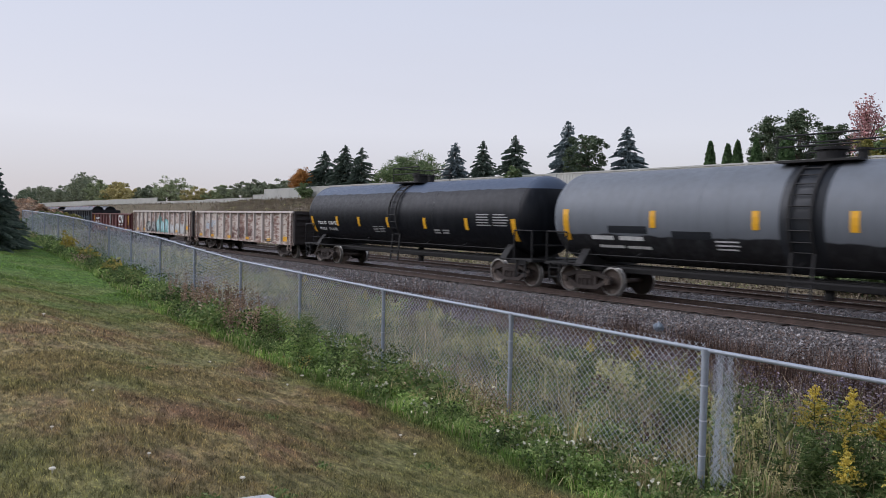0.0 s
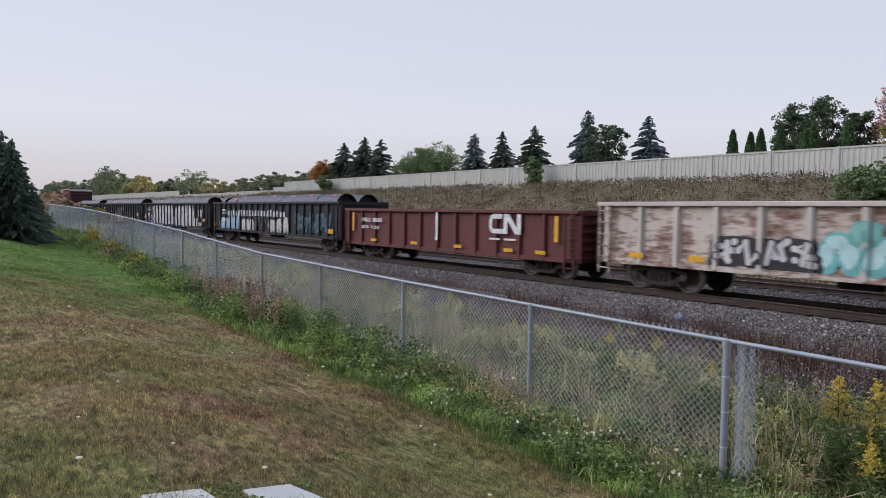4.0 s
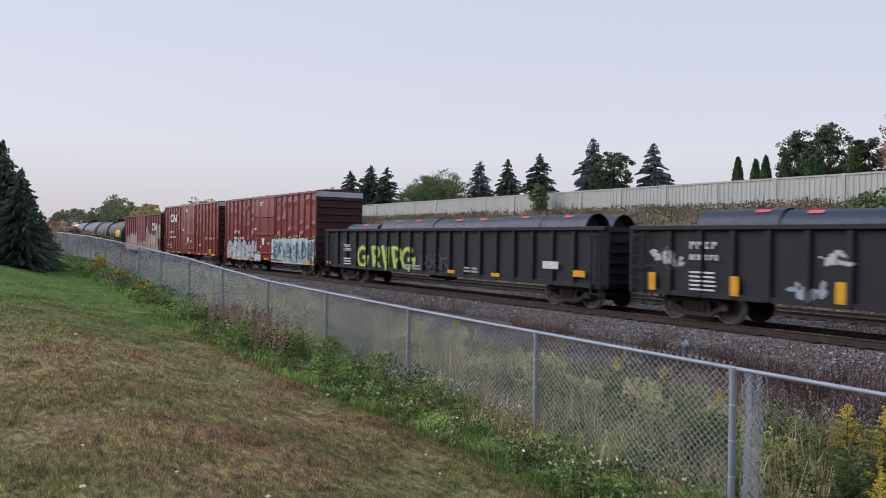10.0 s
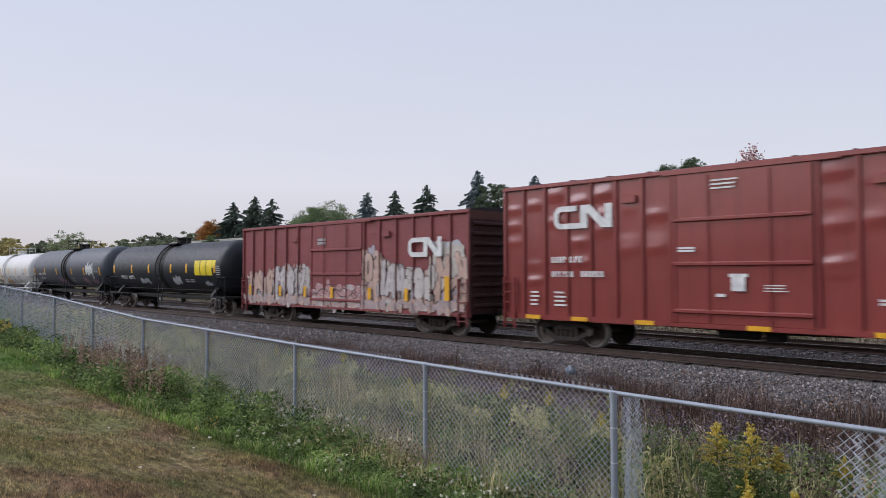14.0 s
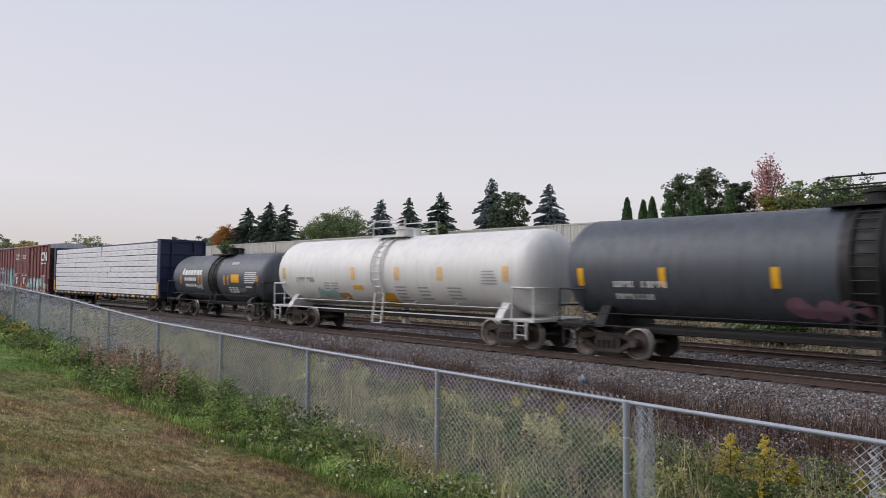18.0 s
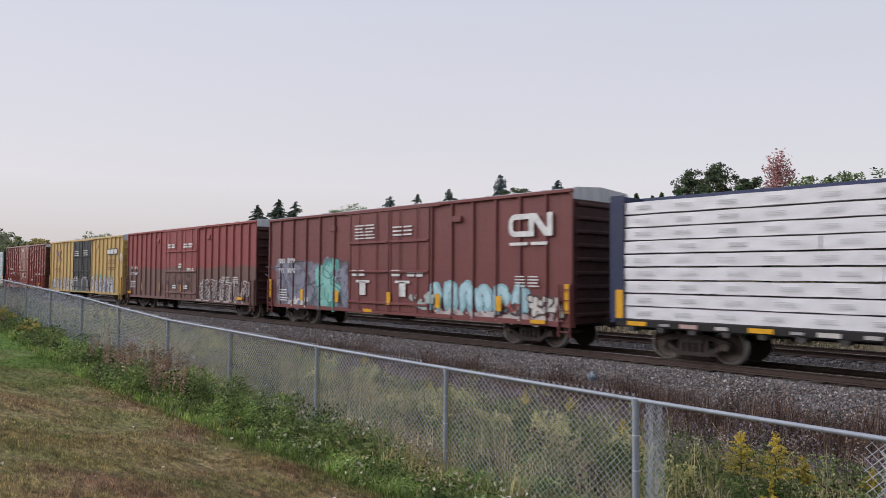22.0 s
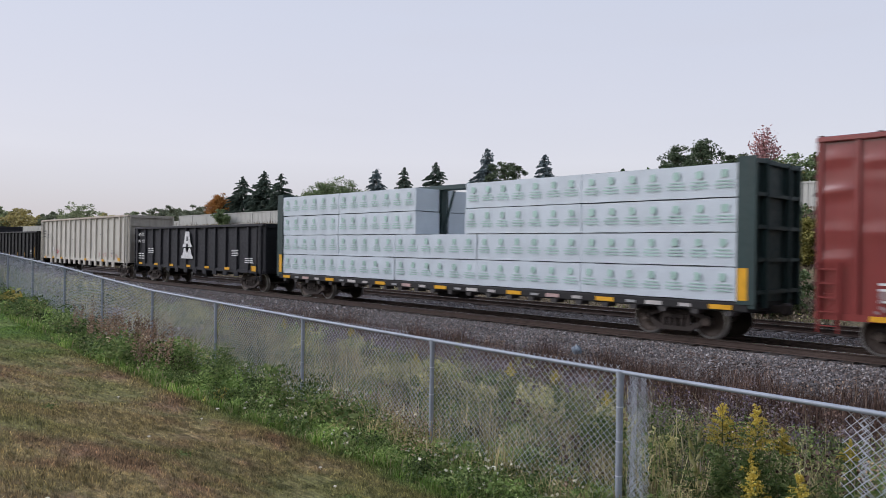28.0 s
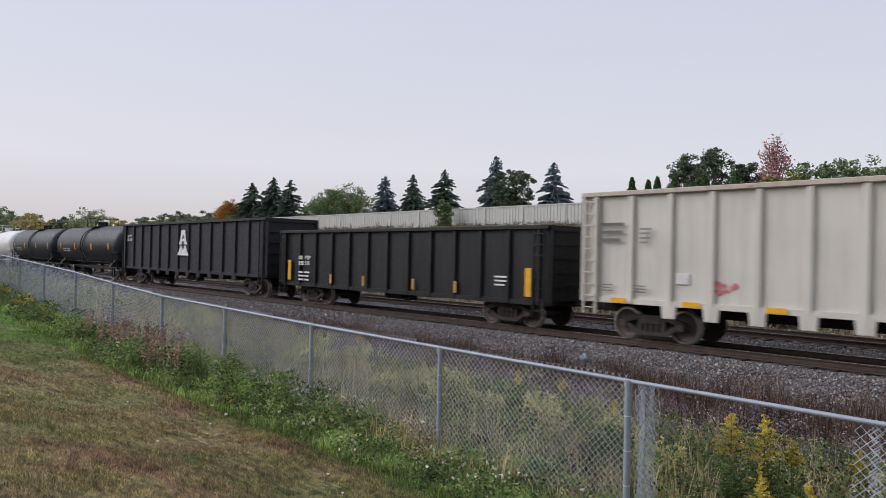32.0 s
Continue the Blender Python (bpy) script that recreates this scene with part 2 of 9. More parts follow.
def mesh_of(name, geo, mat, smooth=None):
    me = bpy.data.meshes.new(name)
    me.from_pydata(geo.v, [], geo.f)
    if mat:
        me.materials.append(mat)
    if smooth:
        me.polygons.foreach_set("use_smooth", [True] * len(me.polygons))
        me.set_sharp_from_angle(angle=radians(smooth))
    me.update()
    return me


def part(name, geo, mat, parent=None, label="", smooth=None, at=(0, 0, 0)):
    """One mesh object, a part of its parent; geo may be a mesh that is shared."""
    me = geo if isinstance(geo, bpy.types.Mesh) else mesh_of(name, geo, mat, smooth)
    ob = new(name, me)
    ob.location = at
    if parent:
        ob.parent = parent
    if label:
        tagged(ob, label)
    return ob


def fast_mesh(name, verts, faces, mat, smooth=False):
    """A mesh from numpy arrays; faces all of one size."""
    me = bpy.data.meshes.new(name)
    nf, k = faces.shape
    me.vertices.add(len(verts))
    me.vertices.foreach_set("co", np.ascontiguousarray(verts, dtype=np.float32).ravel())
    me.loops.add(nf * k)
    me.loops.foreach_set("vertex_index", np.ascontiguousarray(faces, dtype=np.int32).ravel())
    me.polygons.add(nf)
    me.polygons.foreach_set("loop_start", np.arange(0, nf * k, k, dtype=np.int32))
    me.polygons.foreach_set("use_smooth", np.full(nf, smooth))
    me.materials.append(mat)
    me.update(calc_edges=True)
    return me


def smooth01(a):
    a = np.clip(a, 0, 1)
    return a * a * (3 - 2 * a)


# ---- the plan: x along the line, y away from the camera, z = 0 on the rail head ----
SIDE_Y, TRACK_1, TRACK_2, WALL_Y, FENCE_Y = 17.5, 19.0, 24.4, 52.0, 6.35
FENCE_X = [-0.95, -4.02, -6.82, -9.87, -12.9, -15.95, -19.15, -22.25, -25.55, -28.7, -32.0, -35.3, -39.0, -43.0, -47.0, -51.0]
FENCE_TOP = [1.02, 1.04, 1.075, 1.117, 1.18, 1.243, 1.40, 1.574, 1.706, 1.83, 1.96, 2.07, 2.18, 2.26, 2.34, 2.41]


def fence_top(x):
    return np.interp(-np.asarray(x, float), [-30, -5, *[-a for a in FENCE_X], 90], [1.0, 1.0, *FENCE_TOP, 2.9])


def height(x, y):
    """The ground's height."""
    x, y = np.asarray(x, float), np.asarray(y, float)
    base = fence_top(np.clip(x, -120, 30)) - 1.52
    lift = np.interp(-x, [0, 12, 35, 90], [0.8, 0.72, 0.42, 0.3])
    lawn = base + 0.3 + lift * (1 - smooth01((y - 1.0) / 3.6))
    bank = base + 0.3 * (1 - smooth01((y - 4.3) / 1.9))
    z = np.where(y < 4.3, lawn, bank)
    field = np.minimum(base, -0.35) - 0.65 * smooth01((y - 6.6) / 6.0)
    z = np.where(y > 6.4, base + (field - base) * smooth01((y - 6.4) / 7.0), z)
    bed = -1.0 * np.ones_like(z)
    z = np.where(y > 12.0, z + (bed - z) * smooth01((y - 12.0) / 3.0), z)
    berm = -1.0 + 6.15 * smooth01((y - 31.0) / 21.0) ** 0.9
    z = np.where(y > 28.0, berm, z)
    z = np.where(y > 54.0, 5.1 + np.clip((y - 54) * 0.01, 0, 2), z)
    return z


def ground_z(x, y):
    near = (np.abs(x + 20) < 45) & (y > -4) & (y < 16)
    return height(x, y) + np.where(near, 0.03 * np.sin(x * 1.7 + np.sin(y * 1.3)) * np.sin(y * 2.1 + x * 0.6) + 0.012 * np.sin(x * 5.1) * np.sin(y * 4.7), 0)


# ---- freight-car kit ----
M_STEEL_DARK = plain("dark_steel", (0.018, 0.017, 0.017), 0.75, 0.1, 0.4, 2.0)
M_TRUCK = plain("truck_steel", (0.056, 0.043, 0.037), 0.8, 0.1, 0.5, 2.5)
M_WHEEL = plain("wheel_steel", (0.10, 0.077, 0.064), 0.55, 0.4, 0.4, 3.0)
M_BRACKET = plain("worn_bracket_steel", (0.06, 0.055, 0.053), 0.75, 0.1, 0.5, 2.0)
M_YELLOW = plain("reflector_yellow", (0.78, 0.40, 0.02), 0.4, 0.0, 0.2, 4.0)
M_WHITE = plain("stencil_white", (0.72, 0.72, 0.70), 0.6, 0.0, 0.3, 5.0)
M_GREY = plain("stencil_grey", (0.36, 0.36, 0.36), 0.6, 0.0, 0.3, 5.0)
WHEEL_R = 0.457
SPEED = (13.5414215, 0.09910919, 0.04337632)
WHEELSETS, CARS = [], []


def travel(t):
    u = (t - 16) / 16
    return 16 * (SPEED[0] * u + SPEED[1] * u**2 + SPEED[2] * u**3)


def truck_meshes():
    frame_g = Geo()
    frame_g.prism([(-1.05, 0.50), (-0.98, 0.60), (-0.45, 0.74), (0.45, 0.74), (0.98, 0.60), (1.05, 0.50), (0.92, 0.47), (0.42, 0.62), (-0.42, 0.62), (-0.92, 0.47)], -0.06, 0.06)
    frame_g.prism([(-0.92, 0.47), (-0.75, 0.50), (-0.36, 0.28), (0.36, 0.28), (0.75, 0.50), (0.92, 0.47), (0.45, 0.17), (-0.45, 0.17)], -0.06, 0.06)
    frame_g.box(-0.42, -0.30, -0.05, 0.05, 0.27, 0.63)
    frame_g.box(0.30, 0.42, -0.05, 0.05, 0.27, 0.63)
    for x in (-0.18, 0.0, 0.18):
        frame_g.tube((x, 0, 0.28), (x, 0, 0.50), 0.075, 8)
    frame_g.soft_box(-0.29, 0.29, -0.09, 0.09, 0.50, 0.62, 0.015)
    for x in (-0.89, 0.89):
        frame_g.soft_box(x - 0.14, x + 0.14, -0.08, 0.08, 0.38, 0.55, 0.02)
    bolster = Geo().soft_box(-0.22, 0.22, -0.92, 0.92, 0.46, 0.72, 0.03)
    bolster.tube((0, 0, 0.72), (0, 0, 0.80), 0.2, 12)
    bolster.box(-0.62, -0.54, -0.70, 0.70, 0.36, 0.46).box(0.54, 0.62, -0.70, 0.70, 0.36, 0.46)
    ws = Geo()
    for s in (-1, 1):
        prof = [(s * 0.685, WHEEL_R + 0.028), (s * 0.715, WHEEL_R + 0.026), (s * 0.73, WHEEL_R), (s * 0.82, WHEEL_R - 0.004), (s * 0.825, 0.40), (s * 0.79, 0.375),
                (s * 0.765, 0.30), (s * 0.78, 0.16), (s * 0.84, 0.13), (s * 0.85, 0.09)]
        prof = [(s * 0.68, 0.30)] + prof
        ws.lathe_y(prof, 0, 0, 28)
        ws.tube((0, s * 0.84, 0), (0, s * 1.09, 0), 0.105, 14)
        for k in range(3):
            a = 2 * math.pi * k / 3
            ws.tube((0.06 * math.cos(a), s * 1.09, 0.06 * math.sin(a)), (0.06 * math.cos(a), s * 1.112, 0.06 * math.sin(a)), 0.018, 6)
    ws.tube((0, -0.70, 0), (0, 0.70, 0), 0.085, 12)
    return mesh_of("side_frame", frame_g, M_TRUCK, 40), mesh_of("truck", bolster, M_TRUCK, 40), mesh_of("wheelset", ws, M_WHEEL, 40)


SIDE_FRAME, BOLSTER, WHEELSET = truck_meshes()
WHEELSET.materials.append(plain("polished_tread", (0.42, 0.40, 0.38), 0.35, 0.8, 0.25, 4.0))
for face in WHEELSET.polygons:
    if min(math.hypot(WHEELSET.vertices[q].co.x, WHEELSET.vertices[q].co.z) for q in face.vertices) > 0.395:
        face.material_index = 1
COUPLER = mesh_of("coupler", Geo().soft_box(-0.50, 0.12, -0.09, 0.09, 0.76, 0.94, 0.03).soft_box(0.05, 0.30, -0.16, 0.13, 0.70, 1.0, 0.05), M_TRUCK, 40)
HOSE = Geo()
for hk in range(7):
    ha, hb = hk / 7 * math.pi, (hk + 1) / 7 * math.pi
    HOSE.tube((0.02 + 0.25 * (1 - math.cos(ha)) / 2, -0.35, 0.72 - 0.28 * math.sin(ha)), (0.02 + 0.25 * (1 - math.cos(hb)) / 2, -0.35, 0.72 - 0.28 * math.sin(hb)), 0.022, 6)
HOSE = mesh_of("air_hose", HOSE, M_STEEL_DARK, 40)


def start_car(name, label, left, right, truck_in, category="freight car"):
    """An Empty at the car's middle on the rail, with trucks and couplers; left and right: its ends on the line at 16 s."""
    car = tagged(new(name), label, category, "cars of the freight train")
    half = (right - left) / 2
    for s in (-1, 1):
        tr = part("truck", BOLSTER, None, car, at=(s * (half - truck_in), 0, 0))
        for sy in (-1, 1):
            part("side_frame", SIDE_FRAME, None, tr, at=(0, sy * 0.98, 0))
        for sx in (-1, 1):
            ws = part("wheelset", WHEELSET, None, tr, at=(sx * 0.89, 0, WHEEL_R))
            WHEELSETS.append((ws, sx * 0.89, (left + right) / 2 + s * (half - truck_in)))
        c = part("coupler", COUPLER, None, car, at=(s * (half + 0.18), 0, 0))
        c.rotation_euler = (0, 0, 0 if s > 0 else math.pi)
        h = part("air_hose", HOSE, None, car, at=(s * (half + 0.1), 0, 0))
        h.rotation_euler = (0, 0, 0 if s > 0 else math.pi)
    CARS.append((car, (left + right) / 2))
    return car, half


def ladder(car, x, y, z0, z1, mat, w=0.42, along="x", name="ladder"):
    g = Geo()
    n = max(2, int((z1 - z0) / 0.32))
    d = -0.07 if y < 0 else 0.07
    if along == "x":
        for sx in (-w / 2, w / 2):
            g.box(x + sx - 0.02, x + sx + 0.02, min(y, y + d), max(y, y + d), z0, z1)
        for i in range(n):
            z = z0 + (i + 0.5) * (z1 - z0) / n
            g.box(x - w / 2, x + w / 2, min(y + d, y + d * 0.6), max(y + d, y + d * 0.6), z - 0.014, z + 0.014)
    else:
        for i in range(n):
            z = z0 + (i + 0.5) * (z1 - z0) / n
            g.box(min(x, x + w), max(x, x + w), y - 0.2, y + 0.2, z - 0.014, z + 0.014)
    return part(name, g, mat, car)


def marks(car, rects, mat, y=-1.512, name="marking", label=""):
    """Flat painted rectangles (x0, x1, z0, z1) on the near side, as one stencil."""
    if name == "reflector" and len(rects) > 1:
        return [marks(car, [r], mat, y, name, label) for r in rects]
    g = Geo()
    for x0, x1, z0, z1 in rects:
        g.add([(x0, y, z0), (x1, y, z0), (x1, y, z1), (x0, y, z1)], [(0, 1, 2, 3)])
    ob = part(name, g, mat, car, label)
    return tagged(ob, kind="stuff") if len(rects) > 3 else ob


def rows_of_text(rng, x0, x1, z0, z1, lines, gap=0.35, words=2):
    """Bars that stand for lines of writing, one for each character where they are large."""
    out = []
    h = (z1 - z0) / lines
    for i in range(lines):
        z = z1 - (i + 1) * h
        lo, hi = z + h * gap / 2, z + h * (1 - gap / 2)
        for k in range(words):
            a = x0 + (x1 - x0) * k / words
            b = a + (x1 - x0) / words * rng.uniform(0.7, 0.92)
            c = hi - lo
            if c < 0.13:
                out.append((a, b, lo, hi))
                continue
            n = max(1, round((b - a) / (c * 0.85)))
            w = (b - a) / n
            for q in range(n):
                t = c * 0.24
                left, right = a + w * q, a + w * q + w * 0.74
                form = rng.randrange(4)
                out.append((left, left + t, lo, hi))
                if form != 2:
                    out.append((right - t, right, lo if form != 1 else (lo + hi) / 2, hi))
                if form != 3:
                    out.append((left + t, right - t, hi - t, hi))
                if form != 1:
                    out.append((left + t, right - t, lo, lo + t))
    return out


def reflectors(car, xs, z, mat=None, w=0.10, h=0.42, y=-1.516):
    for x in xs:
        marks(car, [(x - w / 2, x + w / 2, z, z + h)], mat or M_YELLOW, y, "reflector", "yellow reflective strip")


def stroke(g, pts, w, y):
    """A flat ribbon through points in x and z."""
    n = len(pts)
    vs = []
    for i in range(n):
        a, b = pts[max(0, i - 1)], pts[min(n - 1, i + 1)]
        dx, dz = b[0] - a[0], b[1] - a[1]
        d = math.hypot(dx, dz) or 1
        nx, nz = -dz / d * w / 2, dx / d * w / 2
        vs += [(pts[i][0] + nx, y - 0.00012 * i, pts[i][1] + nz), (pts[i][0] - nx, y - 0.00012 * i, pts[i][1] - nz)]
    g.add(vs, [(2 * i, 2 * i + 1, 2 * i + 3, 2 * i + 2) for i in range(n - 1)])


def arc(cx, cz, rx, rz, a0, a1, n=14):
    return [(cx + rx * math.cos(radians(a0 + (a1 - a0) * i / n)), cz + rz * math.sin(radians(a0 + (a1 - a0) * i / n))) for i in range(n + 1)]


def monogram(car, x, z, w, h, mat, y=-1.53, label="white rounded railway emblem", closed=False):
    """The line's emblem as one bent ribbon: a rounded loop that runs into a zigzag."""
    g = Geo()
    t = h * 0.24
    r = h * 0.27
    lo, hi, left = z + t / 2, z + h - t / 2, x + t / 2
    loop = [(x + w * (0.52 if closed else 0.41), hi), (left + r * 1.4, hi)] + arc(left + r, hi - r, r, r, 95, 180, 8) + arc(left + r, lo + r, r, r, 180, 265, 8) + [(left + r * 1.4, lo), (x + w * 0.54, lo)]
    stroke(g, loop, t, y)
    for k, wd in ((0.47, 0.12), (0.88, 0.12)):
        g.add([(x + w * k, y - 0.004, z), (x + w * (k + wd), y - 0.004, z), (x + w * (k + wd), y - 0.004, z + h), (x + w * k, y - 0.004, z + h)], [(0, 1, 2, 3)])
    g.add([(x + w * 0.47, y - 0.006, z + h), (x + w * 0.64, y - 0.006, z + h), (x + w, y - 0.006, z), (x + w * 0.83, y - 0.006, z)], [(0, 3, 2, 1)])
    return part("emblem", g, mat, car, label)


PAINTS = {}


def spray(col):
    key = tuple(round(c, 3) for c in col)
    if key not in PAINTS:
        PAINTS[key] = plain("spray_paint", col, 0.5, 0.0, 0.3, 2.5)
    return PAINTS[key]


def blob(g, cx, cz, rx, rz, rng, y, n=16, wob=0.22):
    ph = [rng.uniform(0, 6.28) for _ in range(3)]
    am = [rng.uniform(0.3, 1) * wob / (k + 1) for k in range(3)]
    ring = []
    for i in range(n):
        a = 2 * math.pi * i / n
        r = 1 + sum(am[k] * math.sin((k + 2) * a + ph[k]) for k in range(3))
        ring.append((cx + rx * r * math.cos(a), y, cz + rz * r * math.sin(a)))
    g.add([(cx, y, cz)] + ring, [(0, 1 + i, 1 + (i + 1) % n) for i in range(n)])


def jag_block(g, cx, cz, w, h, rng, y, slant=0.0, jag=0.12, n=5):
    """A rough-edged upright block with uneven sides."""
    ring = []
    for k in range(n):
        ring.append((-0.5 + rng.uniform(-jag, jag), -0.5 + k / n))
    for k in range(3):
        ring.append((-0.5 + (k + 0.3) / 3, 0.5 + rng.uniform(-jag, jag) * 0.7))
    for k in range(n):
        ring.append((0.5 + rng.uniform(-jag, jag), 0.5 - k / n))
    for k in range(3):
        ring.append((0.5 - (k + 0.3) / 3, -0.5 + rng.uniform(-jag, jag) * 0.7))
    pts = [(cx + (a + slant * b) * w, y, cz + b * h) for a, b in ring]
    m = len(pts)
    g.add([(cx, y, cz)] + pts, [(0, 1 + (k + 1) % m, 1 + k) for k in range(m)])


POSTS = {}


def cut_to(poly, lo, hi):
    """A convex face cut to a strip between two x."""
    for bound, keep in ((lo, 1), (hi, -1)):
        out = []
        for a, b in zip(poly, poly[1:] + poly[:1]):
            ia, ib = keep * (a[0] - bound) >= 0, keep * (b[0] - bound) >= 0
            if ia:
                out.append(a)
            if ia != ib:
                q = (bound - a[0]) / (b[0] - a[0])
                out.append(tuple(a[k] + (b[k] - a[k]) * q for k in range(3)))
        poly = out
        if len(poly) < 3:
            return []
    return poly


def painted(car, layers, name, label):
    """One mesh of several paint colours, on the panels and again on the fronts of the posts."""
    me = bpy.data.meshes.new(name)
    vs, fs, ix = [], [], []
    strips, step = POSTS.get(car.name, ((), 0.0))
    for k, (g, col) in enumerate(layers):
        fs += [tuple(len(vs) + i for i in f) for f in g.f]
        vs += g.v
        ix += [k] * len(g.f)
        for f in g.f if strips else ():
            poly = [g.v[i] for i in f]
            x0, x1 = min(p[0] for p in poly), max(p[0] for p in poly)
            for lo, hi in strips:
                if hi > x0 and lo < x1:
                    cut = cut_to(poly, lo, hi)
                    if cut:
                        fs.append(tuple(range(len(vs), len(vs) + len(cut))))
                        vs += [(x, y - step, z) for x, y, z in cut]
                        ix.append(k)
        me.materials.append(spray(col))
    me.from_pydata(vs, [], fs)
    me.polygons.foreach_set("material_index", ix)
    me.update()
    ob = new(name, me)
    ob.parent = car
    return tagged(ob, label, kind="stuff")


# bent strokes in a unit box, no letters
GLYPHS = (
    [[(0.0, 0.05), (0.2, 1.0), (0.45, 0.28), (0.62, 0.92), (1.0, 0.12)]],
    [arc(0.5, 0.5, 0.4, 0.45, 20, 300, 14) + [(0.55, 0.5)]],
    [[(0.1, 1.0), (0.3, 0.1), (0.5, 0.7), (0.9, 0.75), (0.7, 0.2), (1.0, 0.0)]],
    [[(0.9, 1.0), (0.2, 0.72), (0.8, 0.55), (0.1, 0.22), (0.6, 0.0)], [(0.5, 0.95), (0.55, 0.1)]],
    [[(0.02, 0.6), (0.4, 1.0), (0.5, 0.0), (0.98, 0.4)]],
    [[(0.0, 0.2), (0.9, 0.9)], [(0.5, 1.0), (0.95, 0.95), (0.9, 0.4)], [(0.3, 0.0), (0.35, 0.6)]],
    [arc(0.5, 0.32, 0.36, 0.3, 0, 360, 14), [(0.1, 0.72), (0.5, 1.0), (0.92, 0.74)]],
    [[(0.1, 0.0), (0.15, 0.9), (0.85, 1.0), (0.5, 0.55), (0.98, 0.45), (0.4, 0.0)]],
    [[(0.0, 0.8), (0.5, 0.55), (0.1, 0.1), (0.9, 0.25), (0.75, 1.0)]])


def fat_stroke(g, pts, w, y, rng):
    stroke(g, pts, w, y)
    for i, (x, z) in enumerate(pts[:1] + pts[1:-1:1 if len(pts) < 12 else 4] + pts[-1:]):
        blob(g, x, z, w * 0.5, w * 0.5, rng, y - 0.0021 - 0.00013 * i, 10, 0.05)


def spray_letters(car, seed, x0, x1, z0, z1, n, edge, fill, y, halo=None, thick=0.36, label="spray-painted letters", shine=None, drop=None, form=None, rise=0.0, core=0.62):
    """Fat bent strokes, an edge colour under a fill colour, as abstract letter shapes."""
    rng = random.Random(seed)
    w, h = (x1 - x0) / n, z1 - z0
    back, under, over, gleam, shade = Geo(), Geo(), Geo(), Geo(), Geo()
    if halo:
        for i in range(n):
            jag_block(back, x0 + w * (i + 0.5), z0 + h * 0.5, w * 1.3, h * rng.uniform(0.9, 1.08), rng, y - 0.0004 * (i % 3), 0, 0.07)
    k = 0
    for i in range(n):
        hh = h * rng.uniform(0.86, 1.0) * (1 + rise * (i / max(1, n - 1) - 0.5))
        zb, xb = z0 + rng.uniform(0, 0.06) * h, x0 + w * i
        lean, wide = rng.uniform(-0.1, 0.14), w * rng.uniform(1.05, 1.3)
        t = min(w, h) * thick
        fx, fz = rng.random() < 0.5, rng.random() < 0.5
        for pts in GLYPHS[(form[i] if form else rng.randrange(len(GLYPHS)))]:
            pts = [(1 - a if fx else a, 1 - b if fz else b) for a, b in pts]
            p = [(xb + t * 0.4 + (a + lean * b) * (wide - t * 0.7) + rng.uniform(-0.03, 0.03) * w, zb + t * 0.5 + b * (hh - t) + rng.uniform(-0.02, 0.02) * h) for a, b in pts]
            k += 10
            if drop:
                fat_stroke(shade, [(a + t * 0.3, b - t * 0.25) for a, b in p], t * 1.05, y - 0.002 - 0.00003 * k, rng)
            fat_stroke(under, p, t, y - 0.007 - 0.0003 * k, rng)
            fat_stroke(over, p, t * core, y - 0.0105 - 0.0003 * k, rng)
            if shine:
                stroke(gleam, [(a - t * 0.14, b + t * 0.1) for a, b in p[:max(2, len(p) // 2)]], t * 0.12, y - 0.0145 - 0.0003 * k)
    layers = ([(back, halo)] if halo else []) + ([(shade, drop)] if drop else []) + [(under, edge), (over, fill)] + ([(gleam, shine)] if shine else [])
    return painted(car, layers, "graffiti", label)


def spray_cloud(car, seed, x0, x1, z0, z1, cols, y, n=14, size=0.5, label="spray-painted patches", lines=None, base=None):
    """Soft overlapping patches with ragged edges, and thin lines drawn over them."""
    rng = random.Random(seed)
    layers = []
    if base:
        g = Geo()
        m = max(3, int((x1 - x0) / 0.8))
        for i in range(m):
            jag_block(g, x0 + (x1 - x0) * (i + 0.5) / m, (z0 + z1) / 2, (x1 - x0) / m * 1.3, (z1 - z0) * rng.uniform(0.88, 1.04), rng, y + 0.003 - 0.0003 * (i % 3), 0, 0.06)
        layers.append((g, base))
    for k, c in enumerate(cols):
        g = Geo()
        for i in range(n * 4):
            x = x0 + (x1 - x0) * (i // 4 + rng.uniform(-0.1, 1.1)) / n
            z = rng.uniform(z0 + size * 0.2, max(z0 + size * 0.3, z1 - size * 0.2))
            q = size * rng.uniform(0.12, 0.42)
            blob(g, min(max(x, x0), x1), z, q * rng.uniform(0.6, 1.3), q * rng.uniform(0.6, 1.2), rng, y - 0.004 * k - 0.0001 * i, 14, 0.5)
        layers.append((g, c))
    if lines:
        g = Geo()
        for i in range(n):
            x, z = rng.uniform(x0, x1), rng.uniform(z0 + 0.1, z1 - 0.1)
            q, pts = rng.uniform(0, 6.28), []
            for _ in range(6):
                pts.append((x, z))
                q += rng.uniform(-1.1, 1.1)
                x, z = x + 0.45 * size * math.cos(q), min(z1, max(z0, z + 0.45 * size * math.sin(q)))
            stroke(g, pts, 0.05, y - 0.004 * len(cols) - 0.003 - 0.0003 * i)
        layers.append((g, lines))
    return painted(car, layers, "graffiti", label)


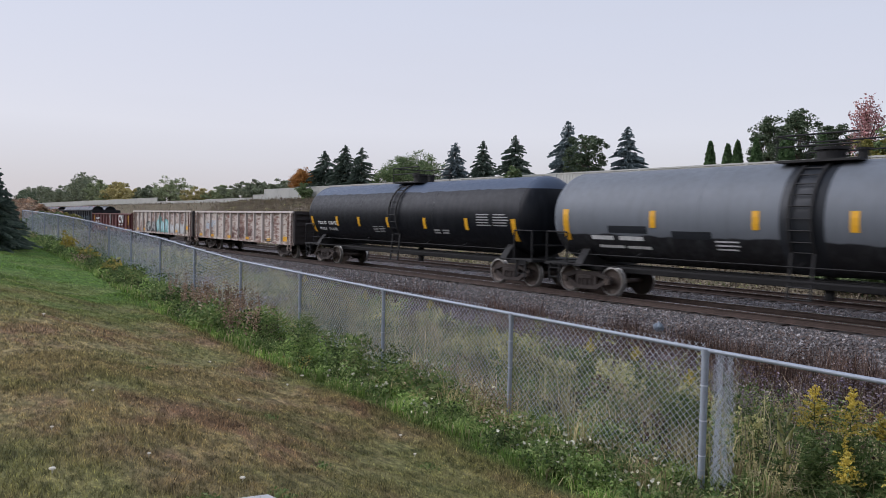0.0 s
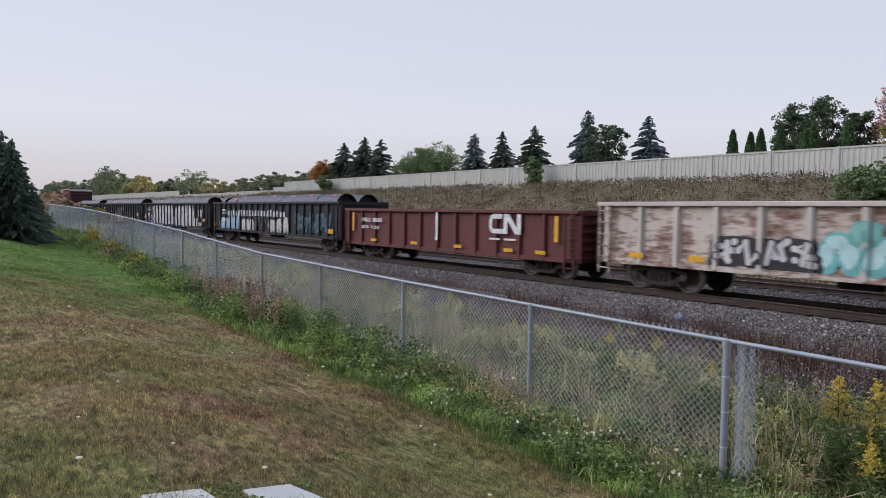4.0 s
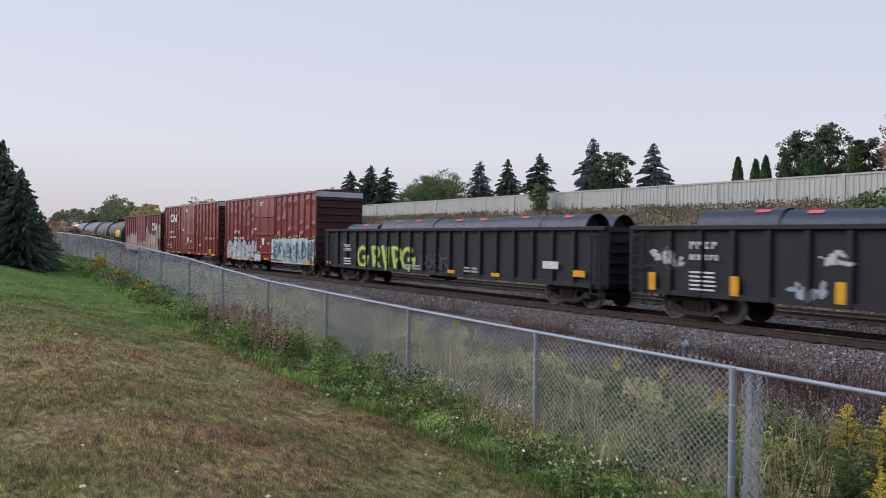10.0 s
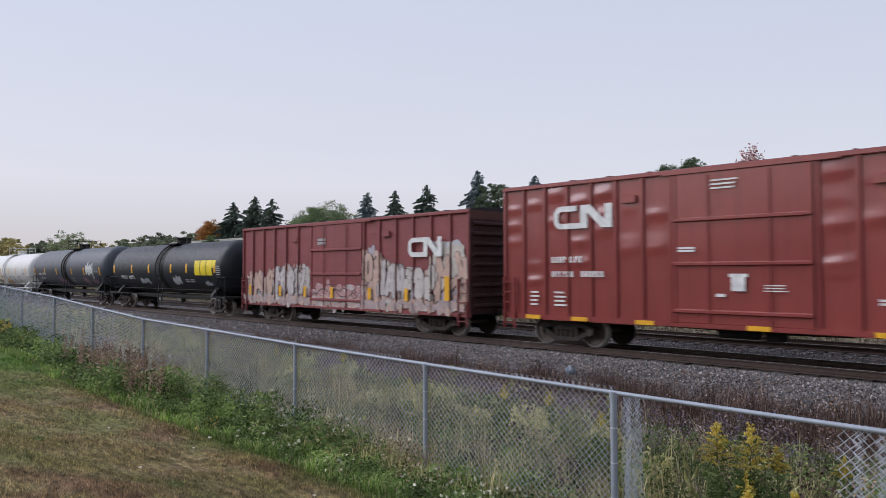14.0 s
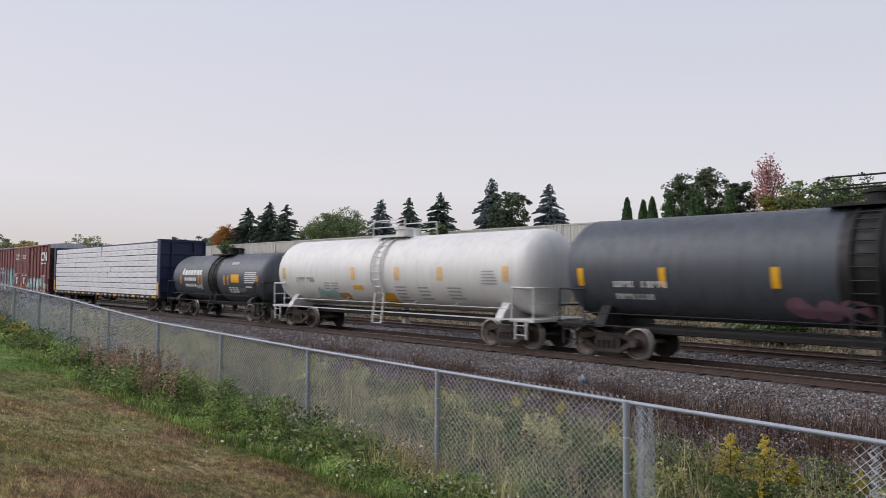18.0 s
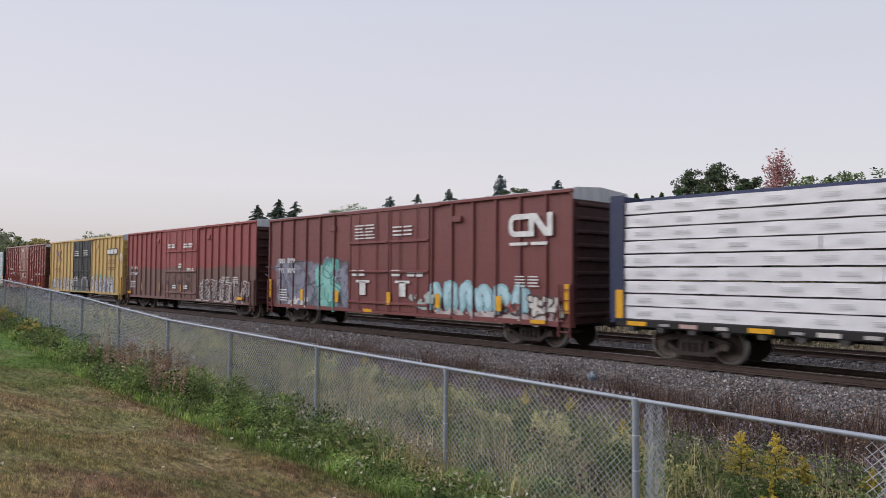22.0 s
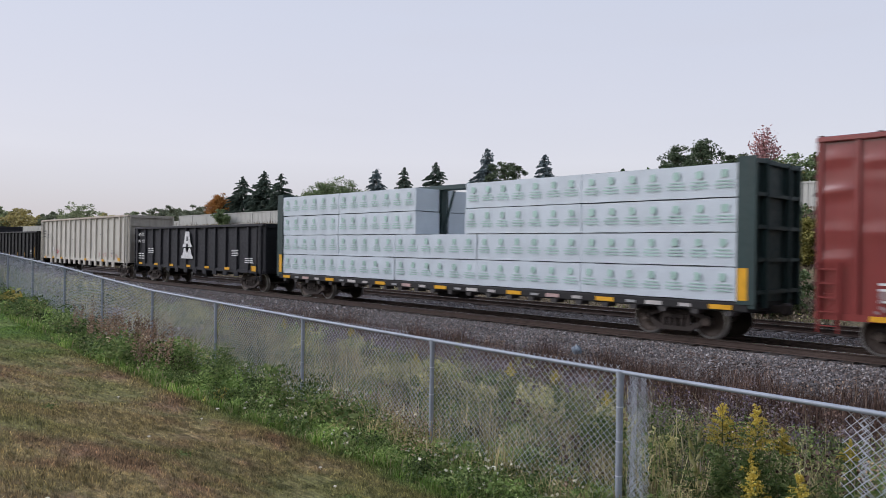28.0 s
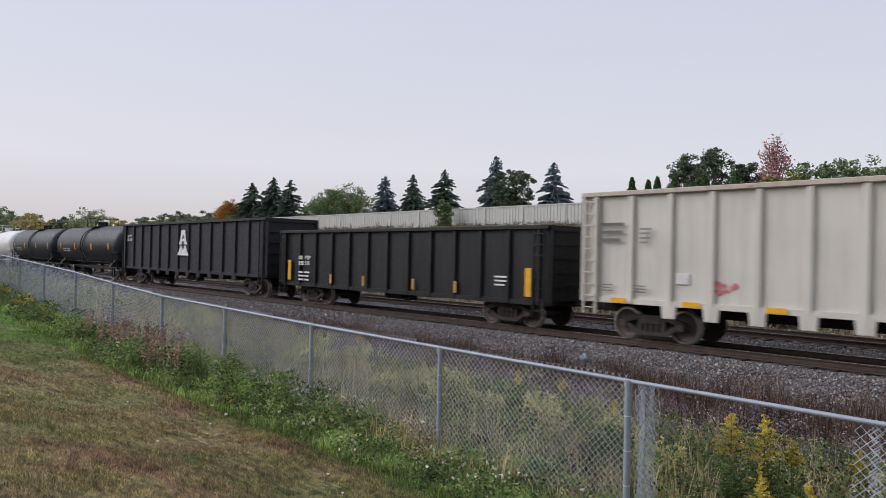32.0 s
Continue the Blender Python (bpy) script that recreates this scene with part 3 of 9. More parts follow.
def slash(g, x, z, ln, w, turn, y):
    """A tapered stroke of the can: thick in its middle, pointed at both ends."""
    dx, dz = math.cos(turn) * ln / 2, math.sin(turn) * ln / 2
    nx, nz = -math.sin(turn) * w / 2, math.cos(turn) * w / 2
    g.add([(x - dx, y, z - dz), (x + nx - dx * 0.2, y, z + nz - dz * 0.2), (x + dx, y, z + dz), (x - nx + dx * 0.3, y, z - nz + dz * 0.3)], [(0, 1, 2, 3)])


def wild_letters(car, seed, x0, x1, z0, z1, n, fills, ink, y, lean=0.15, cuts=6, steep=(0.5, 1.3), accents=(), ragged=0.22, label="jagged spray-painted letters", rim=0.05):
    """Interlocked leaning blocks over an ink edge, parted by pointed ink slashes; no readable letters."""
    rng = random.Random(seed)
    w, h = (x1 - x0) / n, z1 - z0
    edge, slots = Geo(), Geo()
    bodies = [Geo() for _ in fills]
    k = 0
    for i in range(n):
        tall = h * rng.uniform(1 - ragged, 1.0)
        for j in range(3):
            k += 1
            cx = x0 + w * (i + 0.5) + (j - 1) * w * 0.27
            hh = tall * rng.uniform(0.82, 1.0)
            cz = z0 + (hh / 2 if j % 2 == 0 else tall - hh / 2)
            ln = rng.uniform(-lean, lean) + lean * 0.4
            bw = w * rng.uniform(0.36, 0.52)
            shape = rng.randrange(1 << 30)
            jag_block(edge, cx, cz, bw + rim * 2, hh + rim * 1.4, random.Random(shape), y - 0.00025 * k, ln, 0.08)
            jag_block(bodies[rng.randrange(len(fills))], cx, cz, bw, hh, random.Random(shape), y - 0.001 - 0.00025 * k, ln, 0.08)
        for _ in range(cuts):
            k += 1
            turn = rng.uniform(*steep) * rng.choice((-1, 1, 1))
            slash(slots, x0 + w * (i + rng.uniform(0.02, 0.98)), z0 + tall * rng.uniform(0.14, 0.9), h * rng.uniform(0.18, 0.42), h * rng.uniform(0.03, 0.085), turn, y - 0.004 - 0.00025 * k)
    layers = [(edge, ink)] + list(zip(bodies, fills)) + [(slots, ink)]
    for q, c in enumerate(accents):
        g = Geo()
        for m in range(n * 2):
            slash(g, rng.uniform(x0, x1), rng.uniform(z0 + 0.1 * h, z0 + 0.95 * h), h * rng.uniform(0.08, 0.26), h * rng.uniform(0.03, 0.10), rng.uniform(-1.5, 1.5), y - 0.007 - 0.00025 * k - 0.002 * q - 0.00005 * m)
        layers.append((g, c))
    return painted(car, layers, "graffiti", label)


def puff_letters(car, seed, x0, x1, z0, z1, n, base, core, y, ink=None, label="puffy spray-painted letters"):
    """Soft rounded letter shapes: overlapping ovals, paler towards their middles."""
    rng = random.Random(seed)
    w, h = (x1 - x0) / n, z1 - z0
    under, over, lines = Geo(), Geo(), Geo()
    k = 0
    for i in range(n):
        cx, tall = x0 + w * (i + 0.5), h * rng.uniform(0.84, 1.0)
        for dx, cz, rx, rz in ((-0.25, 0.45, 0.26, 0.47), (0.25, 0.45, 0.26, 0.46), (0.0, 0.72, 0.40, 0.29)):
            k += 1
            a, c, p, q = cx + dx * w, z0 + cz * tall, rx * w * rng.uniform(0.95, 1.2), rz * tall * rng.uniform(0.92, 1.05)
            blob(under, a, c, p, q, rng, y - 0.0004 * k, 18, 0.14)
            blob(over, a - 0.03 * w, c + 0.04 * h, p * 0.62, q * 0.66, rng, y - 0.002 - 0.0004 * k, 16, 0.2)
        if ink:
            for dx, dz, ln in ((0.0, 0.22, 0.4), (0.5, 0.45, 0.75), (-0.05, 0.62, 0.16)):
                k += 1
                slash(lines, cx + dx * w + rng.uniform(-0.04, 0.04) * w, z0 + dz * tall, ln * tall, 0.05 * h, math.pi / 2 + rng.uniform(-0.35, 0.35), y - 0.005 - 0.0004 * k)
    return painted(car, [(under, base), (over, core)] + ([(lines, ink)] if ink else []), "graffiti", label)


def side_ladders(car, half, z0, z1, mat):
    for s in (-1, 1):
        ladder(car, s * (half - 0.32), -1.5, z0, z1, mat)
        ladder(car, s * (half - 0.32), 1.5, z0, z1, mat)


def underframe(car, half, z=0.98, mat=None, brake=True):
    mat = mat or M_STEEL_DARK
    part("centre_sill", Geo().soft_box(-half, half, -0.33, 0.33, 0.72, z, 0.03), mat, car)
    if brake:
        g = Geo().tube((-0.9, -0.62, 0.72), (0.1, -0.62, 0.72), 0.2, 12)
        g.soft_box(0.3, 0.75, -0.85, -0.45, 0.52, 0.9, 0.03).tube((0.75, -0.6, 0.7), (2.2, -0.3, 0.7), 0.025, 6).tube((-0.9, -0.6, 0.72), (-2.6, -0.3, 0.72), 0.025, 6)
        part("brake_gear", g, mat, car)


# ---- gondola ----
def gondola(label, left, right, top, bottom, mat, posts, post_w=0.16, post_mat=None, drop=0.0, chord=None, name="gondola_car", depth=0.11, end_mat=None, inset=0.35):
    car, half = start_car(name, label, left, right, 2.05)
    post_mat = post_mat or mat
    y = -1.5 + depth
    g = Geo().box(-half, half, y, y + 0.03, bottom, top - 0.02)
    part("near_side", g, mat, car)
    part("far_side", Geo().box(-half, half, 1.36, 1.39, bottom, top - 0.02), mat, car)
    for s in (-1, 1):
        x = s * half
        g = Geo().box(min(x, x - s * 0.04), max(x, x - s * 0.04), -1.38, 1.38, bottom, top)
        n = 6
        end = part("end_wall", g, end_mat or mat, car)
        for i in range(n):
            z = bottom + 0.12 + (top - bottom - 0.3) * i / (n - 1)
            part("end_rib", Geo().box(min(x, x + s * 0.09), max(x, x + s * 0.09), -1.33, 1.33, z, z + 0.11), end_mat or mat, end)
        for yy in (-1.42, 1.34):
            part("corner_post", Geo().box(min(x - s * 0.12, x + s * 0.1), max(x - s * 0.12, x + s * 0.1), yy, yy + 0.08, bottom, top), end_mat or mat, end)
    for sy in (-1, 1):
        g = Geo().soft_box(-half - 0.02, half + 0.02, -1.53, -1.34, top - 0.13, top, 0.015) if sy < 0 else Geo().soft_box(-half, half, 1.34, 1.53, top - 0.13, top, 0.015)
        part("top_chord", g, chord or post_mat, car)
    part("side_sill", Geo().box(-half, half, -1.47, y - 0.002, bottom - 0.02, bottom + 0.13), mat, car)
    for i in range(posts):
        x = -half + inset + 2 * (half - inset) * i / (posts - 1)
        w = post_w
        zb = bottom - (drop if 1.9 < abs(abs(x) - half) else 0)
        g = Geo().prism([(x - w, zb + 0.12), (x - w, top - 0.13), (x + w, top - 0.13), (x + w, zb + 0.12)], y - 0.002, y - 0.02)
        g.soft_box(x - w * 0.62, x + w * 0.62, -1.5, y, zb, top - 0.13, 0.02)
        if drop and zb < bottom:
            g.prism([(x - w - 0.09, bottom + 0.04), (x + w + 0.09, bottom + 0.04), (x + w + 0.05, zb), (x - w - 0.05, zb)], -1.49, y - 0.01)
        part("side_post", g, post_mat, car)
        POSTS.setdefault(car.name, ([], 0.086))[0].append((x - w * 0.62, x + w * 0.62))
    part("floor", Geo().box(-half, half, -1.36, 1.36, bottom + 0.1, bottom + 0.2), M_STEEL_DARK, car)
    underframe(car, half, bottom + 0.1)
    side_ladders(car, half, bottom - 0.35, top - 0.1, mat)
    return car, half


# ---- boxcar ----
def boxcar(label, left, right, top, bottom, mat, roof_mat, posts, doors, door_mat=None, bulge=0.0, cap_mat=None, name="boxcar", end_mat=None, ribs=None):
    """doors: (x0, x1) of each door leaf."""
    car, half = start_car(name, label, left, right, 2.1)
    d0, d1 = min(d[0] for d in doors), max(d[1] for d in doors)
    spans = [(-half, d0 - 0.08), (d1 + 0.08, half)]
    y = -1.42
    for a, b in spans:
        n = max(2, round((b - a) / (2 * half) * posts))
        pw = (b - a) / n
        nx, nz = n * 10, 48
        vs, fs = [], []
        for j in range(nz + 1):
            for i in range(nx + 1):
                u, v = i / nx, j / nz
                x, z = a + (b - a) * u, bottom + 0.16 + (top - bottom - 0.26) * v
                s = abs(math.sin(math.pi * u * n)) ** 0.8
                col = int(u * n * 0.9999)
                off = bulge * s * 0.22
                for k in range(5):
                    h1, h2 = math.sin(col * 12.9 + k * 78.2 + a * 3.1) * 43.7, math.sin(col * 39.3 + k * 11.1 + a) * 71.3
                    h1, h2 = h1 - math.floor(h1), h2 - math.floor(h2)
                    mid_v = 0.30 + 0.145 * k + 0.13 * (h1 - 0.5)
                    size = 0.022 + 0.026 * h1
                    off += bulge * s * max(0, h2 * 1.5 - 0.45) * math.exp(-((v - mid_v - 0.05 * (h2 - 0.6) * (u * n - col - 0.5)) / size) ** 2)
                vs.append((x, y - off, z))
        fs = [(j * (nx + 1) + i, j * (nx + 1) + i + 1, (j + 1) * (nx + 1) + i + 1, (j + 1) * (nx + 1) + i) for j in range(nz) for i in range(nx)]
        part("side_panel", Geo().add(vs, fs), mat, car, smooth=60)
        for i in range(n + 1):
            x = a + pw * i
            w = 0.075
            x = min(max(x, -half + w), half - w)
            g = Geo()
            g.add([(x - w, y, bottom + 0.1), (x - w * 0.5, -1.5, bottom + 0.12), (x + w * 0.5, -1.5, bottom + 0.12), (x + w, y, bottom + 0.1),
                   (x - w, y, top - 0.1), (x - w * 0.5, -1.5, top - 0.12), (x + w * 0.5, -1.5, top - 0.12), (x + w, y, top - 0.1)],
                  [(0, 4, 5, 1), (1, 5, 6, 2), (2, 6, 7, 3), (0, 1, 2, 3), (7, 6, 5, 4)])
            part("side_post", g, mat, car)
            POSTS.setdefault(car.name, ([], 0.062))[0].append((x - 0.037, x + 0.037))
    part("inner_shell", Geo().box(-half + 0.01, half - 0.01, y + 0.02, 1.44, bottom + 0.1, top - 0.06), mat, car)
    for k in range(max(2, posts)):
        x = -half + 0.3 + (2 * half - 0.6) * k / (posts - 1)
        part("side_post", Geo().soft_box(x - 0.06, x + 0.06, 1.43, 1.5, bottom + 0.1, top - 0.1, 0.015), mat, car)
    sill = Geo().box(-half, half, -1.49, y + 0.02, bottom, bottom + 0.16)
    part("side_sill", sill, mat, car)
    part("roof_rail", Geo().soft_box(-half, half, -1.52, -1.38, top - 0.12, top, 0.02), mat, car)
    for x0, x1 in doors:
        g = Geo().soft_box(x0, x1, -1.50, y + 0.01, bottom + 0.12, top - 0.14, 0.02)
        door = part("door", g, door_mat or mat, car)
        hgt = top - bottom - 0.26
        for k in (0.08, 0.395, 0.69):
            z = bottom + 0.12 + hgt * k
            part("door_bar", Geo().prism_x([(-1.498, z - 0.06), (-1.575, z - 0.03), (-1.575, z + 0.03), (-1.498, z + 0.06)], x0 + 0.02, x1 - 0.02), door_mat or mat, door)
        for k in (0.28, 0.72):
            x = x0 + (x1 - x0) * k
            part("lock_rod", Geo().tube((x, -1.55, bottom + 0.15), (x, -1.55, top - 0.2), 0.018, 6), door_mat or mat, door)
        for x in (x0 + 0.05, x1 - 0.05):
            part("door_stile", Geo().soft_box(x - 0.05, x + 0.05, -1.53, -1.49, bottom + 0.12, top - 0.16, 0.01), door_mat or mat, door)
    # dark strips laid in the door gaps in place of their shade
    for x in (d0 - 0.08, d1 + 0.005):
        part("door_gap_shade", Geo().box(x, x + 0.075, -1.44, -1.395, bottom + 0.14, top - 0.14), M_STEEL_DARK, car, "dark strip for the shade in the gap beside the door")
    for x in (d0 - 1.3, d1 + 1.45):
        part("placard_board", Geo().soft_box(x - 0.22, x + 0.22, -1.525, -1.46, top - 0.78, top - 0.56, 0.01), mat, car)
    part("door_track", Geo().box(min(-2.6, d0 - 1.0), d1 + 1.2, -1.55, -1.49, bottom + 0.02, bottom + 0.10), mat, car)
    part("door_guide", Geo().box(d0 - 0.3, d1 + 0.6, -1.54, -1.49, top - 0.14, top - 0.08), mat, car)
    # roof with shallow ribs
    vs, fs = [], []
    prof = [(-1.5, top - 0.03), (-1.36, top + 0.03), (0, top + 0.11), (1.36, top + 0.03), (1.5, top - 0.03)]
    for x in (-half, half):
        vs += [(x, a, b) for a, b in prof]
    fs = [(i, 5 + i, 6 + i, i + 1) for i in range(4)]
    fs += [(4, 3, 2, 1, 0), (5, 6, 7, 8, 9)]
    part("roof", Geo().add(vs, fs), roof_mat, car)
    nr = ribs or int(2 * half / 1.2)
    for i in range(nr + 1):
        x = -half + 0.05 + (2 * half - 0.1) * i / nr
        part("roof_rib", Geo().prism_x([(-1.4, top + 0.01), (0, top + 0.10), (1.4, top + 0.01), (1.4, top + 0.05), (0, top + 0.145), (-1.4, top + 0.05)], x - 0.04, x + 0.04), roof_mat, car)
    for s in (-1, 1):
        x = s * half
        g = Geo().box(min(x, x - s * 0.05), max(x, x - s * 0.05), -1.46, 1.46, bottom + 0.1, top - 0.32)
        n = 9
        end = part("end_wall", g, end_mat or mat, car)
        for i in range(n):
            z = bottom + 0.3 + (top - bottom - 0.85) * i / (n - 1)
            part("end_rib", Geo().prism([(x, z), (x + s * 0.085, z + 0.05), (x + s * 0.085, z + 0.11), (x, z + 0.16)], -1.36, 1.36), end_mat or mat, end)
        part("end_cap", Geo().box(min(x + s * 0.01, x - s * 0.05), max(x + s * 0.01, x - s * 0.05), -1.47, 1.47, top - 0.32, top - 0.02), cap_mat or mat, car)
    underframe(car, half, bottom + 0.1)
    for s in (-1, 1):
        ladder(car, s * (half - 0.3), -1.5, bottom - 0.3, bottom + 1.3, mat)
    return car, half


# ---- tank car ----
def tank_car(label, left, right, top, radius, mat, trim, fittings="platform", name="tank_car", band=None):
    head = 0.7
    car, half = start_car(name, label, left - head, right + head, 1.5)
    cz = top - radius
    hl = half
    prof = [(-hl - 0.01, 0.02)] + [(-hl + head * (1 - math.cos(a)), radius * math.sin(a) ** 0.6) for a in (0.06, 0.15, 0.3, 0.5, 0.7, 0.95, 1.2, 1.4, 1.57)]
    prof += [(-x, r) for x, r in reversed(prof)]
    part("tank_shell", Geo().lathe_x(prof, 0, cz, 48), mat, car, smooth=50)
    for x in (-hl + head, -hl * 0.33, hl * 0.33, hl - head):
        part("weld_seam", Geo().lathe_x([(x - 0.03, radius + 0.001), (x - 0.02, radius + 0.006), (x + 0.02, radius + 0.006), (x + 0.03, radius + 0.001)], 0, cz, 48), mat, car, smooth=50)
    if band:
        part("jacket_band", Geo().lathe_x([(-0.55, radius + 0.002), (-0.53, radius + 0.012), (0.53, radius + 0.012), (0.55, radius + 0.002)], 0, cz, 48), band, car, smooth=50)
    part("centre_sill", Geo().soft_box(-half, half, -0.3, 0.3, 0.72, 0.98, 0.02), M_STEEL_DARK, car)
    for s in (-1, 1):
        xb = s * (half - 1.5)
        g = Geo().prism_x([(-1.45, 0.92), (1.45, 0.92), (1.3, 1.15), (0.95, cz - radius * 0.66), (0, cz - radius + 0.02), (-0.95, cz - radius * 0.66), (-1.3, 1.15)], xb - 0.16, xb + 0.16)
        part("saddle", g, trim, car)
        xe = s * half
        g = Geo().soft_box(min(xe - s * 1.05, xe), max(xe - s * 1.05, xe), -1.42, 1.42, 0.90, 1.0, 0.01)
        part("end_platform", g, trim, car)
        rail = Geo()
        for y in (-1.38, 1.38):
            rail.tube((xe - s * 0.05, y, 0.95), (xe - s * 0.05, y, 2.0), 0.028, 6)
            rail.tube((xe - s * 0.95, y, 0.95), (xe - s * 0.95, y, 2.0), 0.028, 6)
            rail.tube((xe - s * 0.05, y, 2.0), (xe - s * 0.95, y, 2.0), 0.028, 6)
        rail.tube((xe - s * 0.05, -1.38, 2.0), (xe - s * 0.05, 1.38, 2.0), 0.028, 6).tube((xe - s * 0.05, -1.38, 1.5), (xe - s * 0.05, 1.38, 1.5), 0.022, 6)
        part("end_handrail", rail, trim, car, smooth=40)
        ladder(car, xe - s * 0.5, -1.42, 0.35, 0.95, trim, 0.45, name="step")
    hr = Geo().tube((-half + 1.0, -1.46, 1.32), (half - 1.0, -1.46, 1.32), 0.014, 6)
    for i in range(7):
        x = -half + 1.4 + (2 * half - 2.8) * i / 6
        hr.tube((x, -1.46, 1.32), (x, -radius * 0.82, 1.45), 0.014, 5)
    part("side_handrail", hr, trim, car)
    part("running_rail", Geo().box(-half + 0.4, half - 0.4, -1.44, -1.41, 0.95, 0.99), trim, car)
    pts = [(-radius * math.sin(a), cz + radius * math.cos(a)) for a in np.linspace(0.35, 2.2, 10)]
    bend = [(ya - 0.10, za) for ya, za in pts] + [(-1.42, 0.5)]
    lad = part("side_ladder", Geo().bent_bar(bend, -0.31, -0.25, 0.03), trim, car)
    part("stringer", Geo().bent_bar(bend, 0.25, 0.31, 0.03), trim, lad)
    for ya, za in pts[1:] + [(-1.33, 0.52), (-1.33, 0.82)]:
        part("rung", Geo().tube((-0.28, ya - 0.10, za), (0.28, ya - 0.10, za), 0.018, 5), trim, lad)
    man = Geo().tube((0.0, 0, top - 0.1), (0.0, 0, top + 0.28), 0.36, 18).tube((0, 0, top + 0.28), (0, 0, top + 0.36), 0.42, 18)
    part("manway", man, trim if fittings != "white" else mat, car, smooth=40)
    g = Geo().box(-1.0, 1.0, -0.85, -0.40, top - 0.06, top).box(-1.0, 1.0, 0.40, 0.85, top - 0.06, top)
    part("top_platform", g, trim, car)
    if fittings in ("rail", "white"):
        r = Geo()
        for x in (-1.0, 1.0):
            for y in (-0.85, 0.85):
                r.tube((x, y, top - 0.05), (x, y, top + 0.62), 0.025, 6)
        for z in (top + 0.34, top + 0.62):
            for y in (-0.85, 0.85):
                r.tube((-1.0, y, z), (1.0, y, z), 0.022, 6)
        r.tube((-1.0, -0.85, top + 0.62), (-1.0, 0.85, top + 0.62), 0.022, 6)
        part("platform_rail", r, trim, car, smooth=40)
    part("valve", Geo().tube((0.75, 0, top - 0.05), (0.75, 0, top + 0.25), 0.14, 10).tube((0.75, 0, top + 0.25), (0.75, 0, top + 0.3), 0.18, 10), trim, car, smooth=40)
    part("outlet", Geo().tube((0.1, 0, cz - radius + 0.05), (0.1, 0, 0.45), 0.14, 10), trim, car, smooth=40)
    return car, half, cz, radius


SHIFT = {}


def shell_marks(car, rects, cz, radius, mat, name="marking", label=""):
    """Painted patches (x0, x1, z0, z1) that follow the curve of the tank's near side."""
    g = Geo()
    r = radius + 0.012
    rects = [(a + SHIFT.get(car.name, 0), b + SHIFT.get(car.name, 0), c, d) for a, b, c, d in rects]
    for x0, x1, z0, z1 in rects:
        a0, a1 = math.asin(max(-0.99, min(0.99, (z0 - cz) / r))), math.asin(max(-0.99, min(0.99, (z1 - cz) / r)))
        n = max(1, int(abs(a1 - a0) / 0.12) + 1)
        vs = []
        for i in range(n + 1):
            a = a0 + (a1 - a0) * i / n
            vs += [(x0, -r * math.cos(a), cz + r * math.sin(a)), (x1, -r * math.cos(a), cz + r * math.sin(a))]
        g.add(vs, [(2 * i, 2 * i + 1, 2 * i + 3, 2 * i + 2) for i in range(n)])
    ob = part(name, g, mat, car, label)
    return tagged(ob, kind="stuff") if len(rects) > 3 else ob


def shell_blobs(car, seed, x0, x1, z0, z1, cz, radius, col, n=5, label="spray-painted tag"):
    rng, g = random.Random(seed), Geo()
    flat = Geo()
    x0, x1 = x0 + SHIFT.get(car.name, 0), x1 + SHIFT.get(car.name, 0)
    for i in range(n):
        blob(flat, x0 + (x1 - x0) * (i + 0.5) / n, (z0 + z1) / 2 + rng.uniform(-0.1, 0.1) * (z1 - z0), (x1 - x0) / n * 0.55, (z1 - z0) * rng.uniform(0.3, 0.48), rng, 0)
    r = radius + 0.016
    vs = [(x, -math.sqrt(max(0.01, r * r - (z - cz) ** 2)), z) for x, y, z in flat.v]
    g.add(vs, flat.f)
    return part("graffiti", g, spray(col), car, label)


# ---- centre-beam flat car with wrapped lumber ----
def lumber_car(label, left, right, top, bottom, mat, name="centre_beam_car"):
    car, half = start_car(name, label, left, right, 2.15)
    part("deck", Geo().soft_box(-half, half, -1.45, 1.45, bottom, bottom + 0.24, 0.03), M_STEEL_DARK, car)
    for i in range(24):
        x = -half + 0.5 + (2 * half - 1.0) * i / 23
        part("deck_bracket", Geo().prism([(x - 0.12, bottom + 0.02), (x + 0.12, bottom + 0.02), (x + 0.08, bottom - 0.11), (x - 0.08, bottom - 0.11)], -1.44, -1.0), M_BRACKET, car)
    underframe(car, half, bottom + 0.02)
    for s in (-1, 1):
        x = s * half
        wall = part("bulkhead", Geo().box(min(x, x - s * 0.09), max(x, x - s * 0.09), -1.46, 1.46, bottom + 0.24, top), mat, car)
        for y in (-1.46, -0.75, 0.67, 1.38):
            part("upright", Geo().soft_box(min(x, x + s * 0.16), max(x, x + s * 0.16), y, y + 0.08, bottom + 0.1, top, 0.01), mat, wall)
        for k in range(5):
            z = bottom + 0.5 + (top - bottom - 0.6) * k / 4
            part("cross_rib", Geo().box(min(x, x + s * 0.13), max(x, x + s * 0.13), -1.37, 1.37, z - 0.05, z + 0.05), mat, wall)
        part("edge_plate", Geo().box(min(x - s * 0.3, x + s * 0.16), max(x - s * 0.3, x + s * 0.16), -1.475, -1.462, bottom + 0.2, top), mat, wall)
    part("beam_top", Geo().soft_box(-half, half, -0.22, 0.22, top - 0.16, top + 0.02, 0.02), mat, car)
    for i in range(15):
        x = -half + (2 * half) * (i + 0.5) / 15
        part("beam_post", Geo().box(x - 0.07, x + 0.07, -0.14, 0.14, bottom + 0.24, top - 0.16), mat, car)
        part("beam_brace", Geo().tube((x - 0.6, 0, bottom + 0.3), (x + 0.6, 0, top - 0.2), 0.05, 6), mat, car)
    return car, half


